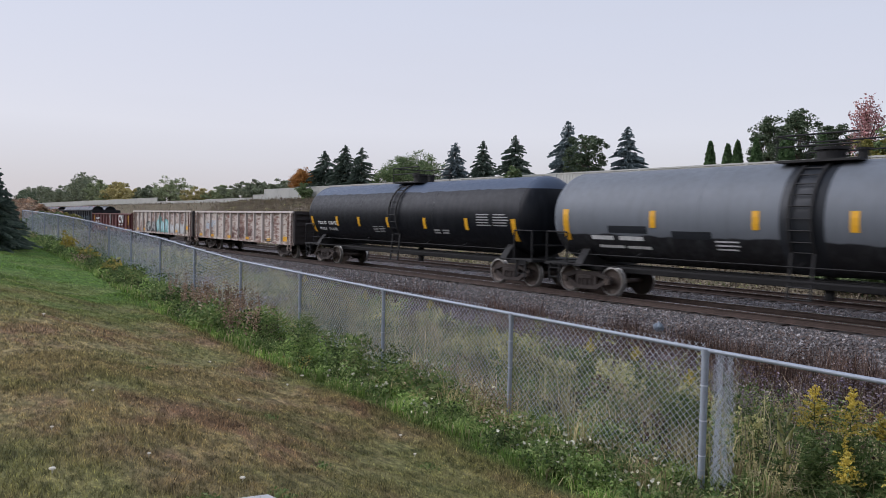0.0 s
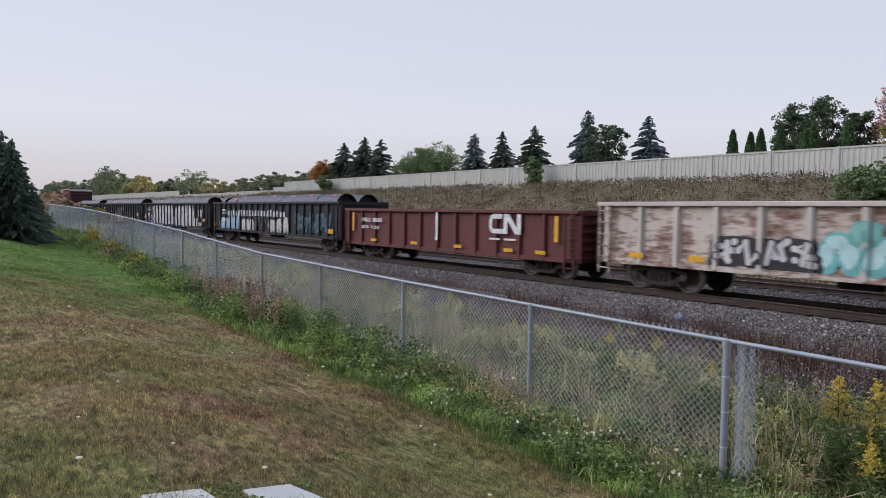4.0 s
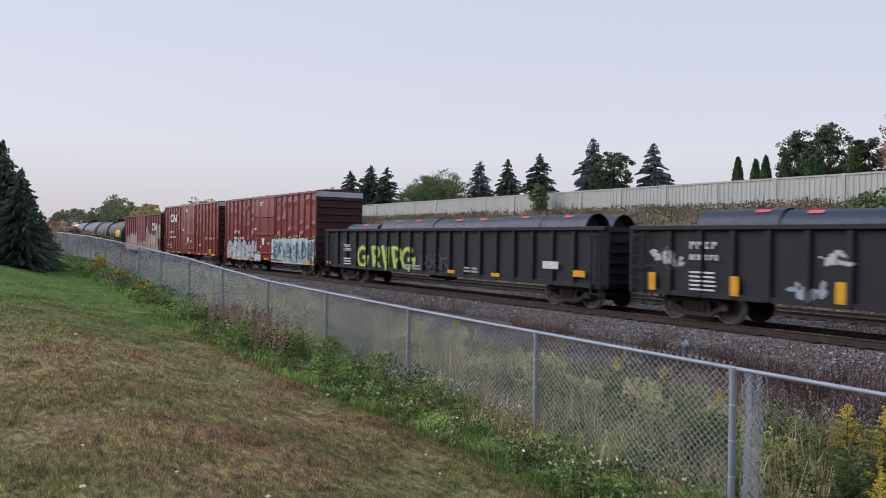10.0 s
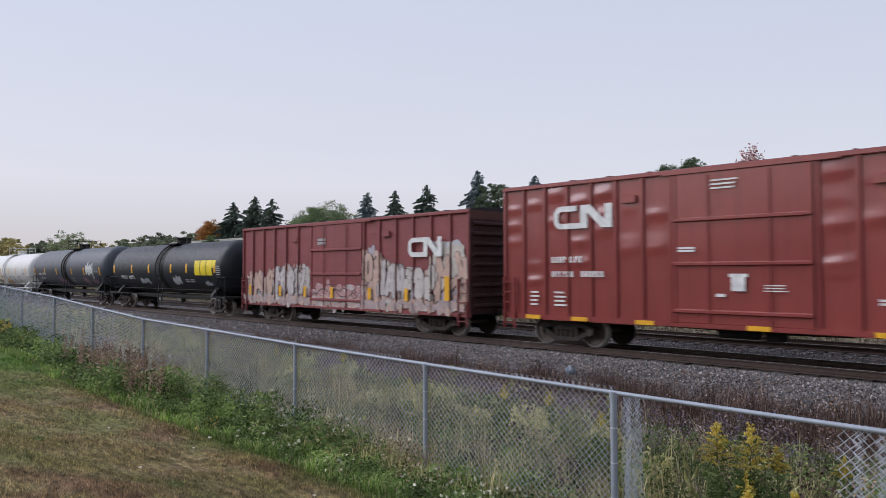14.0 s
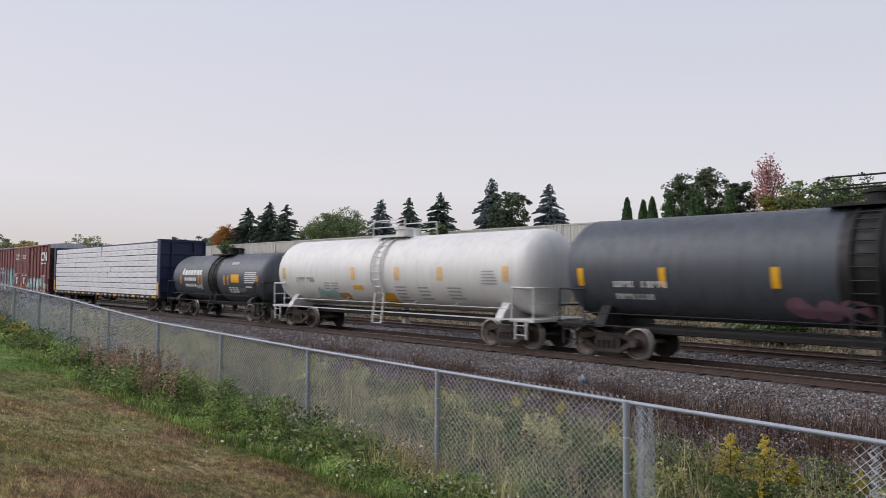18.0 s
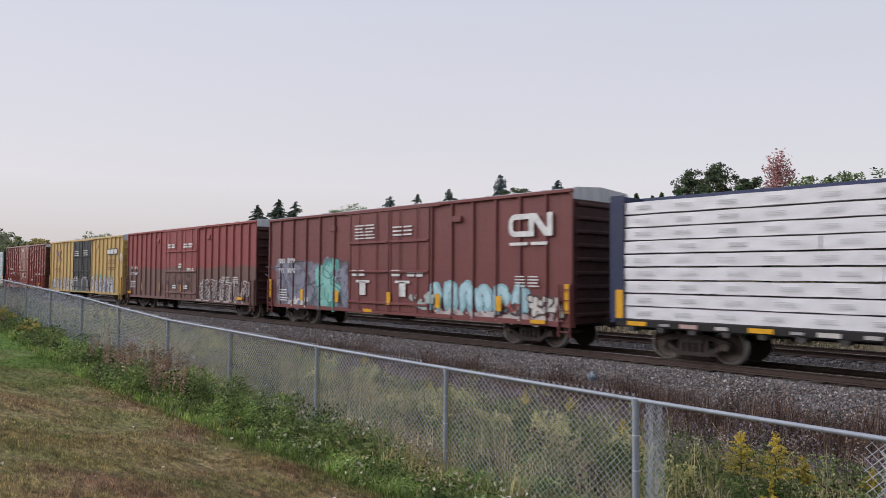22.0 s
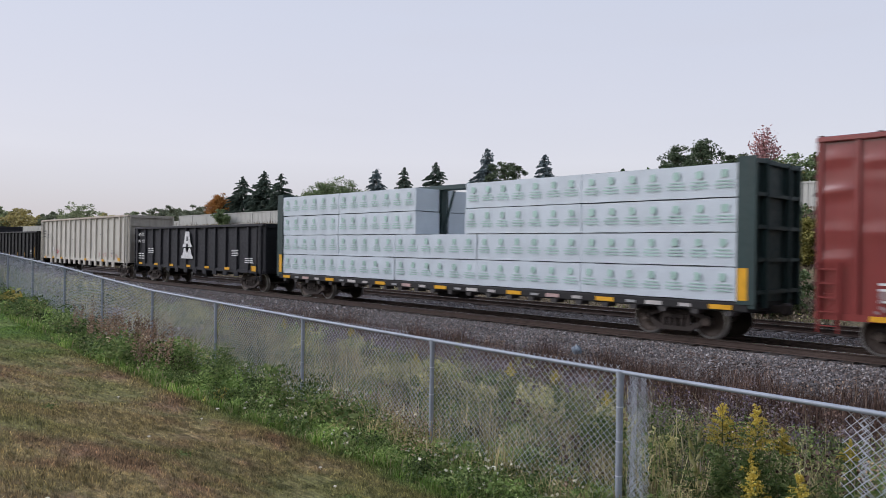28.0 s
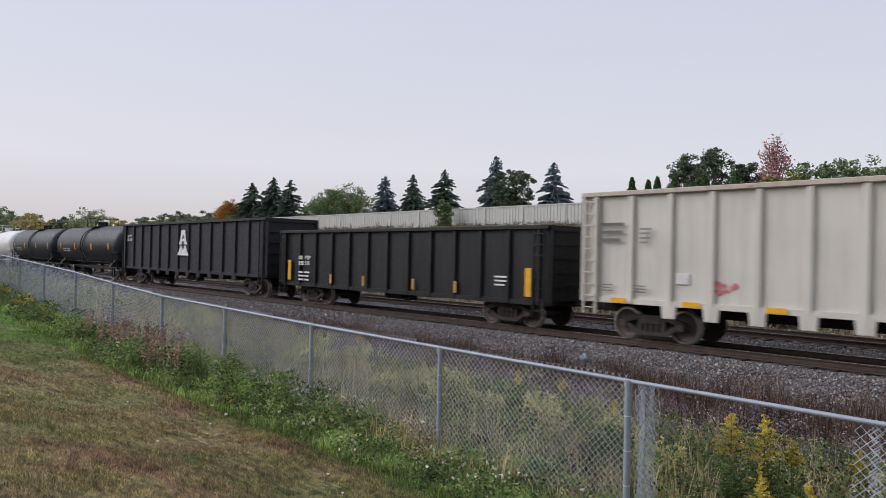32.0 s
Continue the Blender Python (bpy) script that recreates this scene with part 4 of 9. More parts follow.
def bundle(name, x0, x1, z0, z1, y0, y1, mat, car, seed):
    """A wrapped pack of boards: slack film on its near face, sagging at the foot."""
    rng = random.Random(seed)
    nx, nz = max(6, int((x1 - x0) / 0.28)), 5
    ph = [rng.uniform(0, 6.28) for _ in range(4)]
    vs, fs = [], []
    for j in range(nz + 1):
        for i in range(nx + 1):
            u, v = i / nx, j / nz
            x, z = x0 + (x1 - x0) * u, z0 + (z1 - z0) * v
            soft = min(1, 4 * v, 4 * (1 - v))
            y = y0 - 0.02 * soft * (math.sin(x * 3.1 + ph[0]) * math.sin(x * 7.7 + v * 2 + ph[1]) + 0.5 * math.sin(x * 15 + ph[2] + v * 5))
            if j == 0:
                z += 0.006 * math.sin(x * 4.3 + ph[3]) - 0.004
            if j == nz:
                z += 0.004 * math.sin(x * 2.9 + ph[1])
            vs.append((x, y, z))
    fs = [(j * (nx + 1) + i, j * (nx + 1) + i + 1, (j + 1) * (nx + 1) + i + 1, (j + 1) * (nx + 1) + i) for j in range(nz) for i in range(nx)]
    top, k = nz * (nx + 1), len(vs)
    vs += [(x0, y1, z0), (x1, y1, z0), (x0, y1, z1), (x1, y1, z1)]
    fs += [tuple([top + i for i in range(nx + 1)] + [k + 3, k + 2]), tuple([i for i in range(nx, -1, -1)] + [k, k + 1]),
           tuple([j * (nx + 1) for j in range(nz, -1, -1)] + [k, k + 2]), tuple([j * (nx + 1) + nx for j in range(nz + 1)] + [k + 3, k + 1]), (k + 1, k, k + 2, k + 3)]
    return part(name, Geo().add(vs, fs), mat, car, smooth=50)


# ---- ground ----
def ground_colour(n, l):
    """Colours by place: dry and green lawn, weedy bank, field, berm."""
    v = coords(n, l, 1.0)
    sx = n.new("ShaderNodeSeparateXYZ")
    l.new(v, sx.inputs[0])
    patch = noise_tex(n, l, v, 0.45, 4.0, 0.6)
    mid = noise_tex(n, l, v, 2.6, 4.0, 0.65)
    fine = noise_tex(n, l, v, 38.0, 3.0, 0.7)
    dry = ramp_of(n, l, mid, [(0.28, (0.136, 0.116, 0.050)), (0.42, (0.262, 0.207, 0.098)), (0.52, (0.365, 0.290, 0.144)), (0.62, (0.200, 0.155, 0.074)), (0.75, (0.41, 0.335, 0.172))])
    rusty = noise_tex(n, l, coords(n, l, (1.0, 1.6, 1.0)), 0.62, 4.0, 0.6)
    dry = blend(n, l, ramp_of(n, l, rusty, [(0.47, (0, 0, 0)), (0.58, (0.75, 0.75, 0.75))]), dry, ramp_of(n, l, mid, [(0.3, (0.170, 0.096, 0.064)), (0.6, (0.320, 0.192, 0.134))]))
    green = ramp_of(n, l, mid, [(0.25, (0.085, 0.118, 0.034)), (0.55, (0.158, 0.200, 0.060)), (0.8, (0.245, 0.255, 0.10))])

    def band(out, a, b, lo=0.0, hi=1.0):
        r = n.new("ShaderNodeMapRange")
        r.interpolation_type = "SMOOTHSTEP"
        for k, w in (("From Min", a), ("From Max", b), ("To Min", lo), ("To Max", hi)):
            r.inputs[k].default_value = w
        l.new(out, r.inputs["Value"])
        return r.outputs["Result"]

    def maths(op, a, b):
        k = n.new("ShaderNodeMath")
        k.operation = op
        for s, w in zip(k.inputs, (a, b)):
            if isinstance(w, (int, float)):
                s.default_value = w
            else:
                l.new(w, s)
        return k.outputs[0]

    left = band(sx.outputs["X"], -12.0, -22.0)
    edge = maths("MULTIPLY", band(sx.outputs["Y"], 4.7, 5.2), 0.75)
    greenness = maths("ADD", maths("ADD", band(patch, 0.40, 0.62, 0.05, 0.55), maths("MULTIPLY", left, 0.8)), edge)
    k = n.new("ShaderNodeClamp")
    l.new(greenness, k.inputs["Value"])
    green = blend(n, l, left, green, ramp_of(n, l, mid, [(0.25, (0.068, 0.135, 0.025)), (0.55, (0.122, 0.214, 0.041)), (0.8, (0.20, 0.265, 0.075))]))
    lawn = blend(n, l, k.outputs[0], dry, green)
    # field and bank soil darkened: shade under the weeds is put into it
    weeds = ramp_of(n, l, mid, [(0.25, (0.035, 0.035, 0.02)), (0.5, (0.065, 0.06, 0.03)), (0.75, (0.11, 0.09, 0.05))])
    c = blend(n, l, band(sx.outputs["Y"], 5.15, 5.5), lawn, ramp_of(n, l, mid, [(0.3, (0.03, 0.04, 0.014)), (0.7, (0.06, 0.075, 0.025))]))
    c = blend(n, l, band(sx.outputs["Y"], 6.0, 8.5), c, weeds)
    berm = ramp_of(n, l, mid, [(0.25, (0.10, 0.085, 0.05)), (0.5, (0.19, 0.155, 0.105)), (0.75, (0.13, 0.135, 0.06))])
    c = blend(n, l, band(sx.outputs["Y"], 27.0, 30.0), c, berm)
    tuft = noise_tex(n, l, coords(n, l, (0.8, 1.5, 1.0)), 10.0, 3.0, 0.6)
    c = blend(n, l, 1.0, c, ramp_of(n, l, tuft, [(0.36, (0.52, 0.53, 0.50)), (0.5, (0.97, 0.97, 0.97)), (0.64, (1.42, 1.38, 1.32))]), "MULTIPLY")
    shade = ramp_of(n, l, fine, [(0.3, (0.6, 0.6, 0.6)), (0.7, (1.2, 1.2, 1.2))])
    return blend(n, l, 1.0, c, shade, "MULTIPLY"), fine


def ground_material():
    m, n, l, b = material("ground", 0.95, 0.0, 0.2)
    c, fine = ground_colour(n, l)
    l.new(c, b.inputs["Base Color"])
    bump(n, l, b, fine, 0.6, 0.03)
    return m


M_GROUND = ground_material()


def axis(cuts):
    out = []
    for a, b, step in cuts:
        out += list(np.arange(a, b, step))
    return np.array(out + [cuts[-1][1]])


def build_ground():
    xs = axis([(-2400, -400, 200), (-400, -120, 20), (-120, -60, 5), (-60, 14, 0.5), (14, 60, 4), (60, 400, 40), (400, 2401, 400)])
    ys = axis([(-2000, -200, 200), (-200, -20, 15), (-20, -4, 2), (-4, 16, 0.4), (16, 60, 1.5), (60, 200, 20), (200, 2401, 220)])
    X, Y = np.meshgrid(xs, ys)
    Z = ground_z(X, Y)
    Z = np.where((Y > 15.3) & (Y < 28.0), -1.15, Z)
    verts = np.stack([X.ravel(), Y.ravel(), Z.ravel()], 1)
    nx, ny = len(xs), len(ys)
    i, j = np.meshgrid(np.arange(nx - 1), np.arange(ny - 1))
    k = (j * nx + i).ravel()
    faces = np.stack([k, k + 1, k + nx + 1, k + nx], 1)
    ob = new("ground", fast_mesh("ground", verts, faces, M_GROUND, True))
    return tagged(ob, "sloping lawn, weedy bank and grassy berm", "ground", kind="structure")


ground = build_ground()


# ---- track ----
def ballast_material():
    m, n, l, b = material("ballast", 0.9, 0.0, 0.3)
    v = coords(n, l, 1.0)
    vo = n.new("ShaderNodeTexVoronoi")
    vo.inputs["Scale"].default_value = 16.0
    l.new(v, vo.inputs["Vector"])
    stone = n.new("ShaderNodeSeparateColor")
    l.new(vo.outputs["Color"], stone.inputs[0])
    c = ramp_of(n, l, stone.outputs[0], [(0.0, (0.04, 0.036, 0.037)), (0.5, (0.115, 0.104, 0.105)), (1.0, (0.34, 0.32, 0.325))])
    broad = noise_tex(n, l, v, 0.5, 4.0)
    c = blend(n, l, ramp_of(n, l, broad, [(0.42, (0, 0, 0)), (0.66, (0.75, 0.75, 0.75))]), c, (0.115, 0.075, 0.055))
    l.new(c, b.inputs["Base Color"])
    bump(n, l, b, vo.outputs["Distance"], 1.0, 0.05)
    return m


def stone_material():
    m, n, l, b = material("ballast_stone", 0.85, 0.0, 0.35)
    c = ramp_of(n, l, island(n), [(0.0, (0.036, 0.033, 0.034)), (0.35, (0.115, 0.106, 0.109)), (0.58, (0.24, 0.222, 0.222)), (0.74, (0.165, 0.108, 0.088)), (0.86, (0.27, 0.21, 0.18)), (1.0, (0.56, 0.53, 0.52))])
    v = coords(n, l, 1.0)
    l.new(blend(n, l, 0.3, c, ramp_of(n, l, noise_tex(n, l, v, 60.0), [(0.3, (0.06, 0.06, 0.06)), (0.7, (0.3, 0.29, 0.28))])), b.inputs["Base Color"])
    return m


M_BALLAST = ballast_material()
M_RAIL = plain("rail_rust", (0.085, 0.058, 0.047), 0.7, 0.3, 0.35, 4.0)
M_RAIL_TOP = plain("rail_head", (0.55, 0.55, 0.56), 0.25, 1.0, 0.15, 4.0)
M_TIE = plain("creosoted_tie", (0.06, 0.045, 0.036), 0.85, 0.0, 0.45, 3.0)
BED = [(15.0, -1.08), (15.4, -1.02), (17.15, -0.27), (17.6, -0.215), (20.4, -0.215), (21.6, -0.33), (23.0, -0.22), (25.8, -0.22), (26.5, -0.3), (28.4, -1.1)]


def build_track():
    xs = axis([(-900, -60, 20), (-60, 12, 0.4), (12, 212, 20)])
    ys = np.concatenate([np.linspace(a[0], b[0], 7)[:-1] for a, b in zip(BED, BED[1:])] + [[BED[-1][0]]])
    X, Y = np.meshgrid(xs, ys)
    Z = np.interp(Y, [p[0] for p in BED], [p[1] for p in BED])
    Z = Z + 0.025 * np.sin(X * 3.1 + Y * 2.0) * np.sin(Y * 5.0 + X) * (np.abs(X + 24) < 36)
    i, j = np.meshgrid(np.arange(len(xs) - 1), np.arange(len(ys) - 1))
    k = (j * len(xs) + i).ravel()
    faces = np.stack([k, k + 1, k + len(xs) + 1, k + len(xs)], 1)
    bed = tagged(new("track_bed", fast_mesh("track_bed", np.stack([X.ravel(), Y.ravel(), Z.ravel()], 1), faces, M_BALLAST, True)), "grey crushed-stone ballast bed of a double track", "ballast", kind="structure")
    prof = [(-0.075, -0.18), (0.075, -0.18), (0.07, -0.155), (0.012, -0.13), (0.01, -0.045), (0.036, -0.032), (0.036, -0.004), (-0.036, -0.004), (-0.036, -0.032), (-0.01, -0.045), (-0.012, -0.13), (-0.07, -0.155)]
    for centre in (TRACK_1, TRACK_2):
        for s in (-1, 1):
            y = centre + s * 0.7535
            rail = tagged(new("rail", mesh_of("rail", Geo().prism_x([(y + a, b) for a, b in prof], -900, 200), M_RAIL)), "rusty steel rail with a polished head", "rail", "running rails", "structure")
            part("rail_head", Geo().box(-900, 200, y - 0.034, y + 0.034, -0.004, 0.0), M_RAIL_TOP, rail, "polished running surface")
    tie = mesh_of("tie", Geo().soft_box(-0.115, 0.115, -1.3, 1.3, -0.36, -0.182, 0.015), M_TIE)
    rest = Geo()
    for centre, count in ((TRACK_1, 170), (TRACK_2, 110)):
        rng = random.Random(int(centre))
        for i in range(-95, 800):
            x = -i * 0.545 + rng.uniform(-0.03, 0.03)
            if -8 <= i < count - 8:
                part("tie", tie, None, bed, at=(x, centre + rng.uniform(-0.04, 0.04), rng.uniform(-0.008, 0.004)))
            else:
                rest.box(x - 0.115, x + 0.115, centre - 1.3, centre + 1.3, -0.36, -0.184)
    tagged(part("tie_row", rest, M_TIE, bed, "timber ties along the line"), kind="stuff")
    return bed


track_bed = build_track()


# ---- sound wall on the berm ----
M_WALL = plain("sound_wall_concrete", (0.50, 0.50, 0.46), 0.85, 0.0, 0.16, 0.35, 0.3)
M_WALL_POST = plain("sound_wall_post", (0.49, 0.49, 0.455), 0.85, 0.0, 0.16, 0.5, 0.3)


def build_wall():
    wall = tagged(new("wall_sound_barrier"), "pale grey-green ribbed concrete sound wall on a berm", "wall", kind="structure")
    meshes = {}

    def panel(h):
        if h not in meshes:
            g = Geo().box(-2.42, 2.42, 0.0, 0.12, -1.2, h)
            for i in range(13):
                x = -2.3 + 4.6 * i / 12
                g.add(
                    [(x - 0.10, 0, -0.6), (x - 0.06, -0.028, -0.6), (x + 0.06, -0.028, -0.6), (x + 0.10, 0, -0.6), (x - 0.10, 0, h - 0.12), (x - 0.06, -0.028, h - 0.12), (x + 0.06, -0.028, h - 0.12), (x + 0.10, 0, h - 0.12)],
                    [(0, 1, 5, 4), (1, 2, 6, 5), (2, 3, 7, 6), (4, 5, 6, 7)])
            g.box(-2.45, 2.45, -0.07, 0.16, h - 0.12, h)
            meshes[h] = mesh_of("wall_panel", g, M_WALL)
        return meshes[h]

    post = mesh_of("wall_post", Geo().soft_box(-0.13, 0.13, -0.085, 0.2, -1.2, 2.17, 0.03), M_WALL_POST)
    for i in range(-14, 86):
        x = -2.0 - i * 5.0 + (-23.9 + 24 - 0.35)
        if x > -119:
            top = 7.28
        elif x > -125:
            top = 6.4
        elif x > -150:
            top = 5.9
        elif x > -185:
            top = 5.75
        else:
            top = 6.75
        part("wall_panel", panel(2.15), None, wall, at=(x, WALL_Y, top - 2.15))
        part("wall_post", post, None, wall, at=(x - 2.5, WALL_Y, top - 2.15))
    return wall


build_wall()


# ---- chain-link fence ----
M_GALV = plain("galvanised_pipe", (0.33, 0.36, 0.41), 0.62, 0.35, 0.2, 6.0)
M_WIRE = plain("galvanised_wire", (0.58, 0.61, 0.67), 0.5, 0.3, 0.2, 9.0)


def wire_panel(x0, x1, base0, base1, top0, top1, step=0.078, r=0.0019):
    """Diagonal wires clipped to a bay, two crossing layers, with twisted ends above the rail."""
    g = Geo()
    w = x1 - x0

    def lim(x):
        u = (x - x0) / w
        return base0 + (base1 - base0) * u, top0 + (top1 - top0) * u + 0.06

    hmax = max(top0, top1) + 0.065 - min(base0, base1)
    for s in (1, -1):
        k = int((w + hmax) / step) + 2
        for i in range(k):
            c = (x0 - hmax + i * step) if s > 0 else (x0 + i * step)
            # the line x = c + s * (z - zb)
            zb = min(base0, base1)
            za, ze = zb, zb + hmax
            xa, xe = c + s * 0.0, c + s * hmax
            n = 40
            inside = []
            for q in range(n + 1):
                u = q / n
                x, z = xa + (xe - xa) * u, za + (ze - za) * u
                if x0 - 1e-6 <= x <= x1 + 1e-6:
                    b, t = lim(x)
                    if b <= z <= t:
                        inside.append((x, z))
            if len(inside) >= 2:
                a, e = inside[0], inside[-1]
                y = FENCE_Y + 0.035 + s * 0.0025
                dx, dz = e[0] - a[0], e[1] - a[1]
                d = math.hypot(dx, dz)
                px, pz = -dz / d * r, dx / d * r
                g.add([(a[0] + px, y, a[1] + pz), (a[0] - px, y, a[1] - pz), (a[0], y + 2 * r, a[1]), (e[0] + px, y, e[1] + pz), (e[0] - px, y, e[1] - pz), (e[0], y + 2 * r, e[1])],
                      [(0, 1, 4, 3), (1, 2, 5, 4), (2, 0, 3, 5)])
    return g


def build_fence():
    fence = tagged(new("chain_link_fence"), "galvanised chain-link fence with a torn bay at the lawn's foot", "fence")
    xs = [8.2, 5.15, 2.1] + FENCE_X
    for i, x in enumerate(xs):
        zt, zb = float(fence_top(x)), float(fence_top(x)) - 1.75
        r = 0.036 if i == 4 else 0.03
        g = Geo().tube((x, FENCE_Y, zb), (x, FENCE_Y, zt - 0.03), r, 12).tube((x, FENCE_Y, zt - 0.06), (x, FENCE_Y, zt + 0.012), r + 0.008, 12)
        p = part("post", g, M_GALV, fence, smooth=40)
        if 3 <= i < 12:
            for z in (zt - 0.35, zt - 0.7, zt - 1.05):
                part("tie_wire", Geo().tube((x, FENCE_Y, z - 0.006), (x, FENCE_Y, z + 0.005), r + 0.003, 10), M_WIRE, p)
    for a, b in zip(xs, xs[1:]):
        part("top_rail", Geo().tube((a, FENCE_Y, float(fence_top(a))), (b, FENCE_Y, float(fence_top(b))), 0.022, 10), M_GALV, fence, smooth=40)
        za, zb = float(fence_top(a)), float(fence_top(b))
        if abs(a + 0.95) < 0.01:
            continue
        step = 0.078 if b > -30 else 0.11
        part("wire_mesh", wire_panel(b, a, zb - 1.5, za - 1.5, zb, za, step, 0.0021 if b > -8 else 0.0022 if b > -30 else 0.0020), M_WIRE, fence, "galvanised diamond wire mesh")
    # the torn bay: mesh gathered at both ends
    rng = random.Random(5)
    for xc, wdt, count in ((-3.84, 0.2, 26), (-1.80, 0.07, 7), (-1.64, 0.07, 7)):
        g = Geo()
        zt = float(fence_top(xc))
        for _ in range(count):
            x, d = xc + rng.uniform(-wdt, wdt) * 0.6, rng.choice((-1, 1))
            p = [x, FENCE_Y + rng.uniform(0.0, 0.12), zt - 1.45]
            while p[2] < zt - (0.0 if xc < -3 else 0.05):
                q = [min(xc + wdt / 2, max(xc - wdt / 2, p[0] + d * 0.05)), min(FENCE_Y + 0.16, max(FENCE_Y - 0.02, p[1] + rng.uniform(-0.02, 0.02))), p[2] + 0.05]
                g.tube(p, q, 0.0022, 3, caps=False)
                p, d = q, -d
        part("gathered_mesh", g, M_WIRE, fence, "bunched wire mesh at the torn bay")
    a, b = -0.95, -1.98
    part("wire_mesh", wire_panel(b, a, float(fence_top(b)) - 1.5, float(fence_top(a)) - 1.5, float(fence_top(b)) - 0.03, float(fence_top(a)), 0.09, 0.0026), M_WIRE, fence, "galvanised diamond wire mesh")
    return fence


build_fence()


# ---- trees ----
def foliage(name, a, b, c, rough=0.75):
    m, n, l, bs = material(name, rough, 0.0, 0.25)
    col = ramp_of(n, l, island(n), [(0.0, a), (0.5, b), (1.0, c)])
    big = noise_tex(n, l, coords(n, l, 1.0), 0.8, 3.0)
    col = blend(n, l, 1.0, col, ramp_of(n, l, big, [(0.3, (0.7, 0.7, 0.7)), (0.7, (1.2, 1.2, 1.2))]), "MULTIPLY")
    l.new(col, bs.inputs["Base Color"])
    t = n.new("ShaderNodeBsdfTranslucent")
    l.new(col, t.inputs["Color"])
    x = n.new("ShaderNodeMixShader")
    x.inputs[0].default_value = 0.3
    l.new(bs.outputs[0], x.inputs[1])
    l.new(t.outputs[0], x.inputs[2])
    l.new(x.outputs[0], n["Material Output"].inputs["Surface"])
    return m


M_BARK = plain("bark", (0.11, 0.085, 0.065), 0.9, 0.0, 0.4, 6.0)
M_SPRUCE = foliage("spruce_needles", (0.056, 0.080, 0.066), (0.120, 0.160, 0.124), (0.22, 0.27, 0.215))
M_BLUE = foliage("blue_spruce_needles", (0.082, 0.112, 0.116), (0.18, 0.23, 0.24), (0.32, 0.38, 0.39))
M_CEDAR = foliage("cedar_foliage", (0.057, 0.101, 0.045), (0.101, 0.171, 0.072), (0.171, 0.257, 0.114))
M_LEAF = foliage("green_leaves", (0.070, 0.115, 0.048), (0.165, 0.230, 0.098), (0.32, 0.385, 0.195))
M_LEAF_DARK = foliage("dark_green_leaves", (0.045, 0.068, 0.038), (0.100, 0.142, 0.078), (0.20, 0.24, 0.145))
M_LEAF_YELLOW = foliage("yellowing_leaves", (0.125, 0.125, 0.031), (0.266, 0.25, 0.07), (0.438, 0.39, 0.125))
M_LEAF_ORANGE = foliage("orange_leaves", (0.21, 0.088, 0.026), (0.455, 0.21, 0.061), (0.63, 0.35, 0.105))
M_LEAF_RED = foliage("red_maple_leaves", (0.31, 0.13, 0.14), (0.55, 0.30, 0.30), (0.68, 0.46, 0.42))

M_FAR = {}


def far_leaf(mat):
    """Paler, greyer leaf colours: the distant wood's haze is put into them."""
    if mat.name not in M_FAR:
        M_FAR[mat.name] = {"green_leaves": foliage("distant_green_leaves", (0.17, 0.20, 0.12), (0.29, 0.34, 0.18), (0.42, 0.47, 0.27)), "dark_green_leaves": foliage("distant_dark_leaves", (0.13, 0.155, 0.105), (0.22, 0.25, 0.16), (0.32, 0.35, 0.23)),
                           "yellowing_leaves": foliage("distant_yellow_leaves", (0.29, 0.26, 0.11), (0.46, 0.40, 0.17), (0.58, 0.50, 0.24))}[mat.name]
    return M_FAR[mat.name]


def leaf_cards(centres, size, rng, flat=0.5, slim=0.32):
    """One bent leaf (two triangles) at each centre."""
    n = len(centres)
    u = rng.normal(size=(n, 3))
    u[:, 2] *= flat
    u /= np.linalg.norm(u, axis=1, keepdims=True)
    w = np.cross(u, rng.normal(size=(n, 3)))
    w /= np.linalg.norm(w, axis=1, keepdims=True)
    s = size * rng.uniform(0.6, 1.4, (n, 1))
    a, b = centres - u * s * 0.5, centres + u * s * 0.5
    c, d = centres + w * s * slim, centres - w * s * slim
    v = np.stack([a, c, b, d], 1).reshape(-1, 3)
    k = np.arange(n)[:, None] * 4
    return v, np.concatenate([k + [0, 1, 2], k + [0, 2, 3]], 1).reshape(-1, 3)


def tree(name, label, x, y, trunk, crown_v, crown_f, mat, group=""):
    z = float(height(x, y)) - 0.1
    t = tagged(new(name), label, "tree", group)
    t.location = (x, y, z)
    part("trunk", trunk, M_BARK, t, smooth=50)
    ob = new("crown", fast_mesh("crown", crown_v, crown_f, mat))
    ob.parent = t
    return t


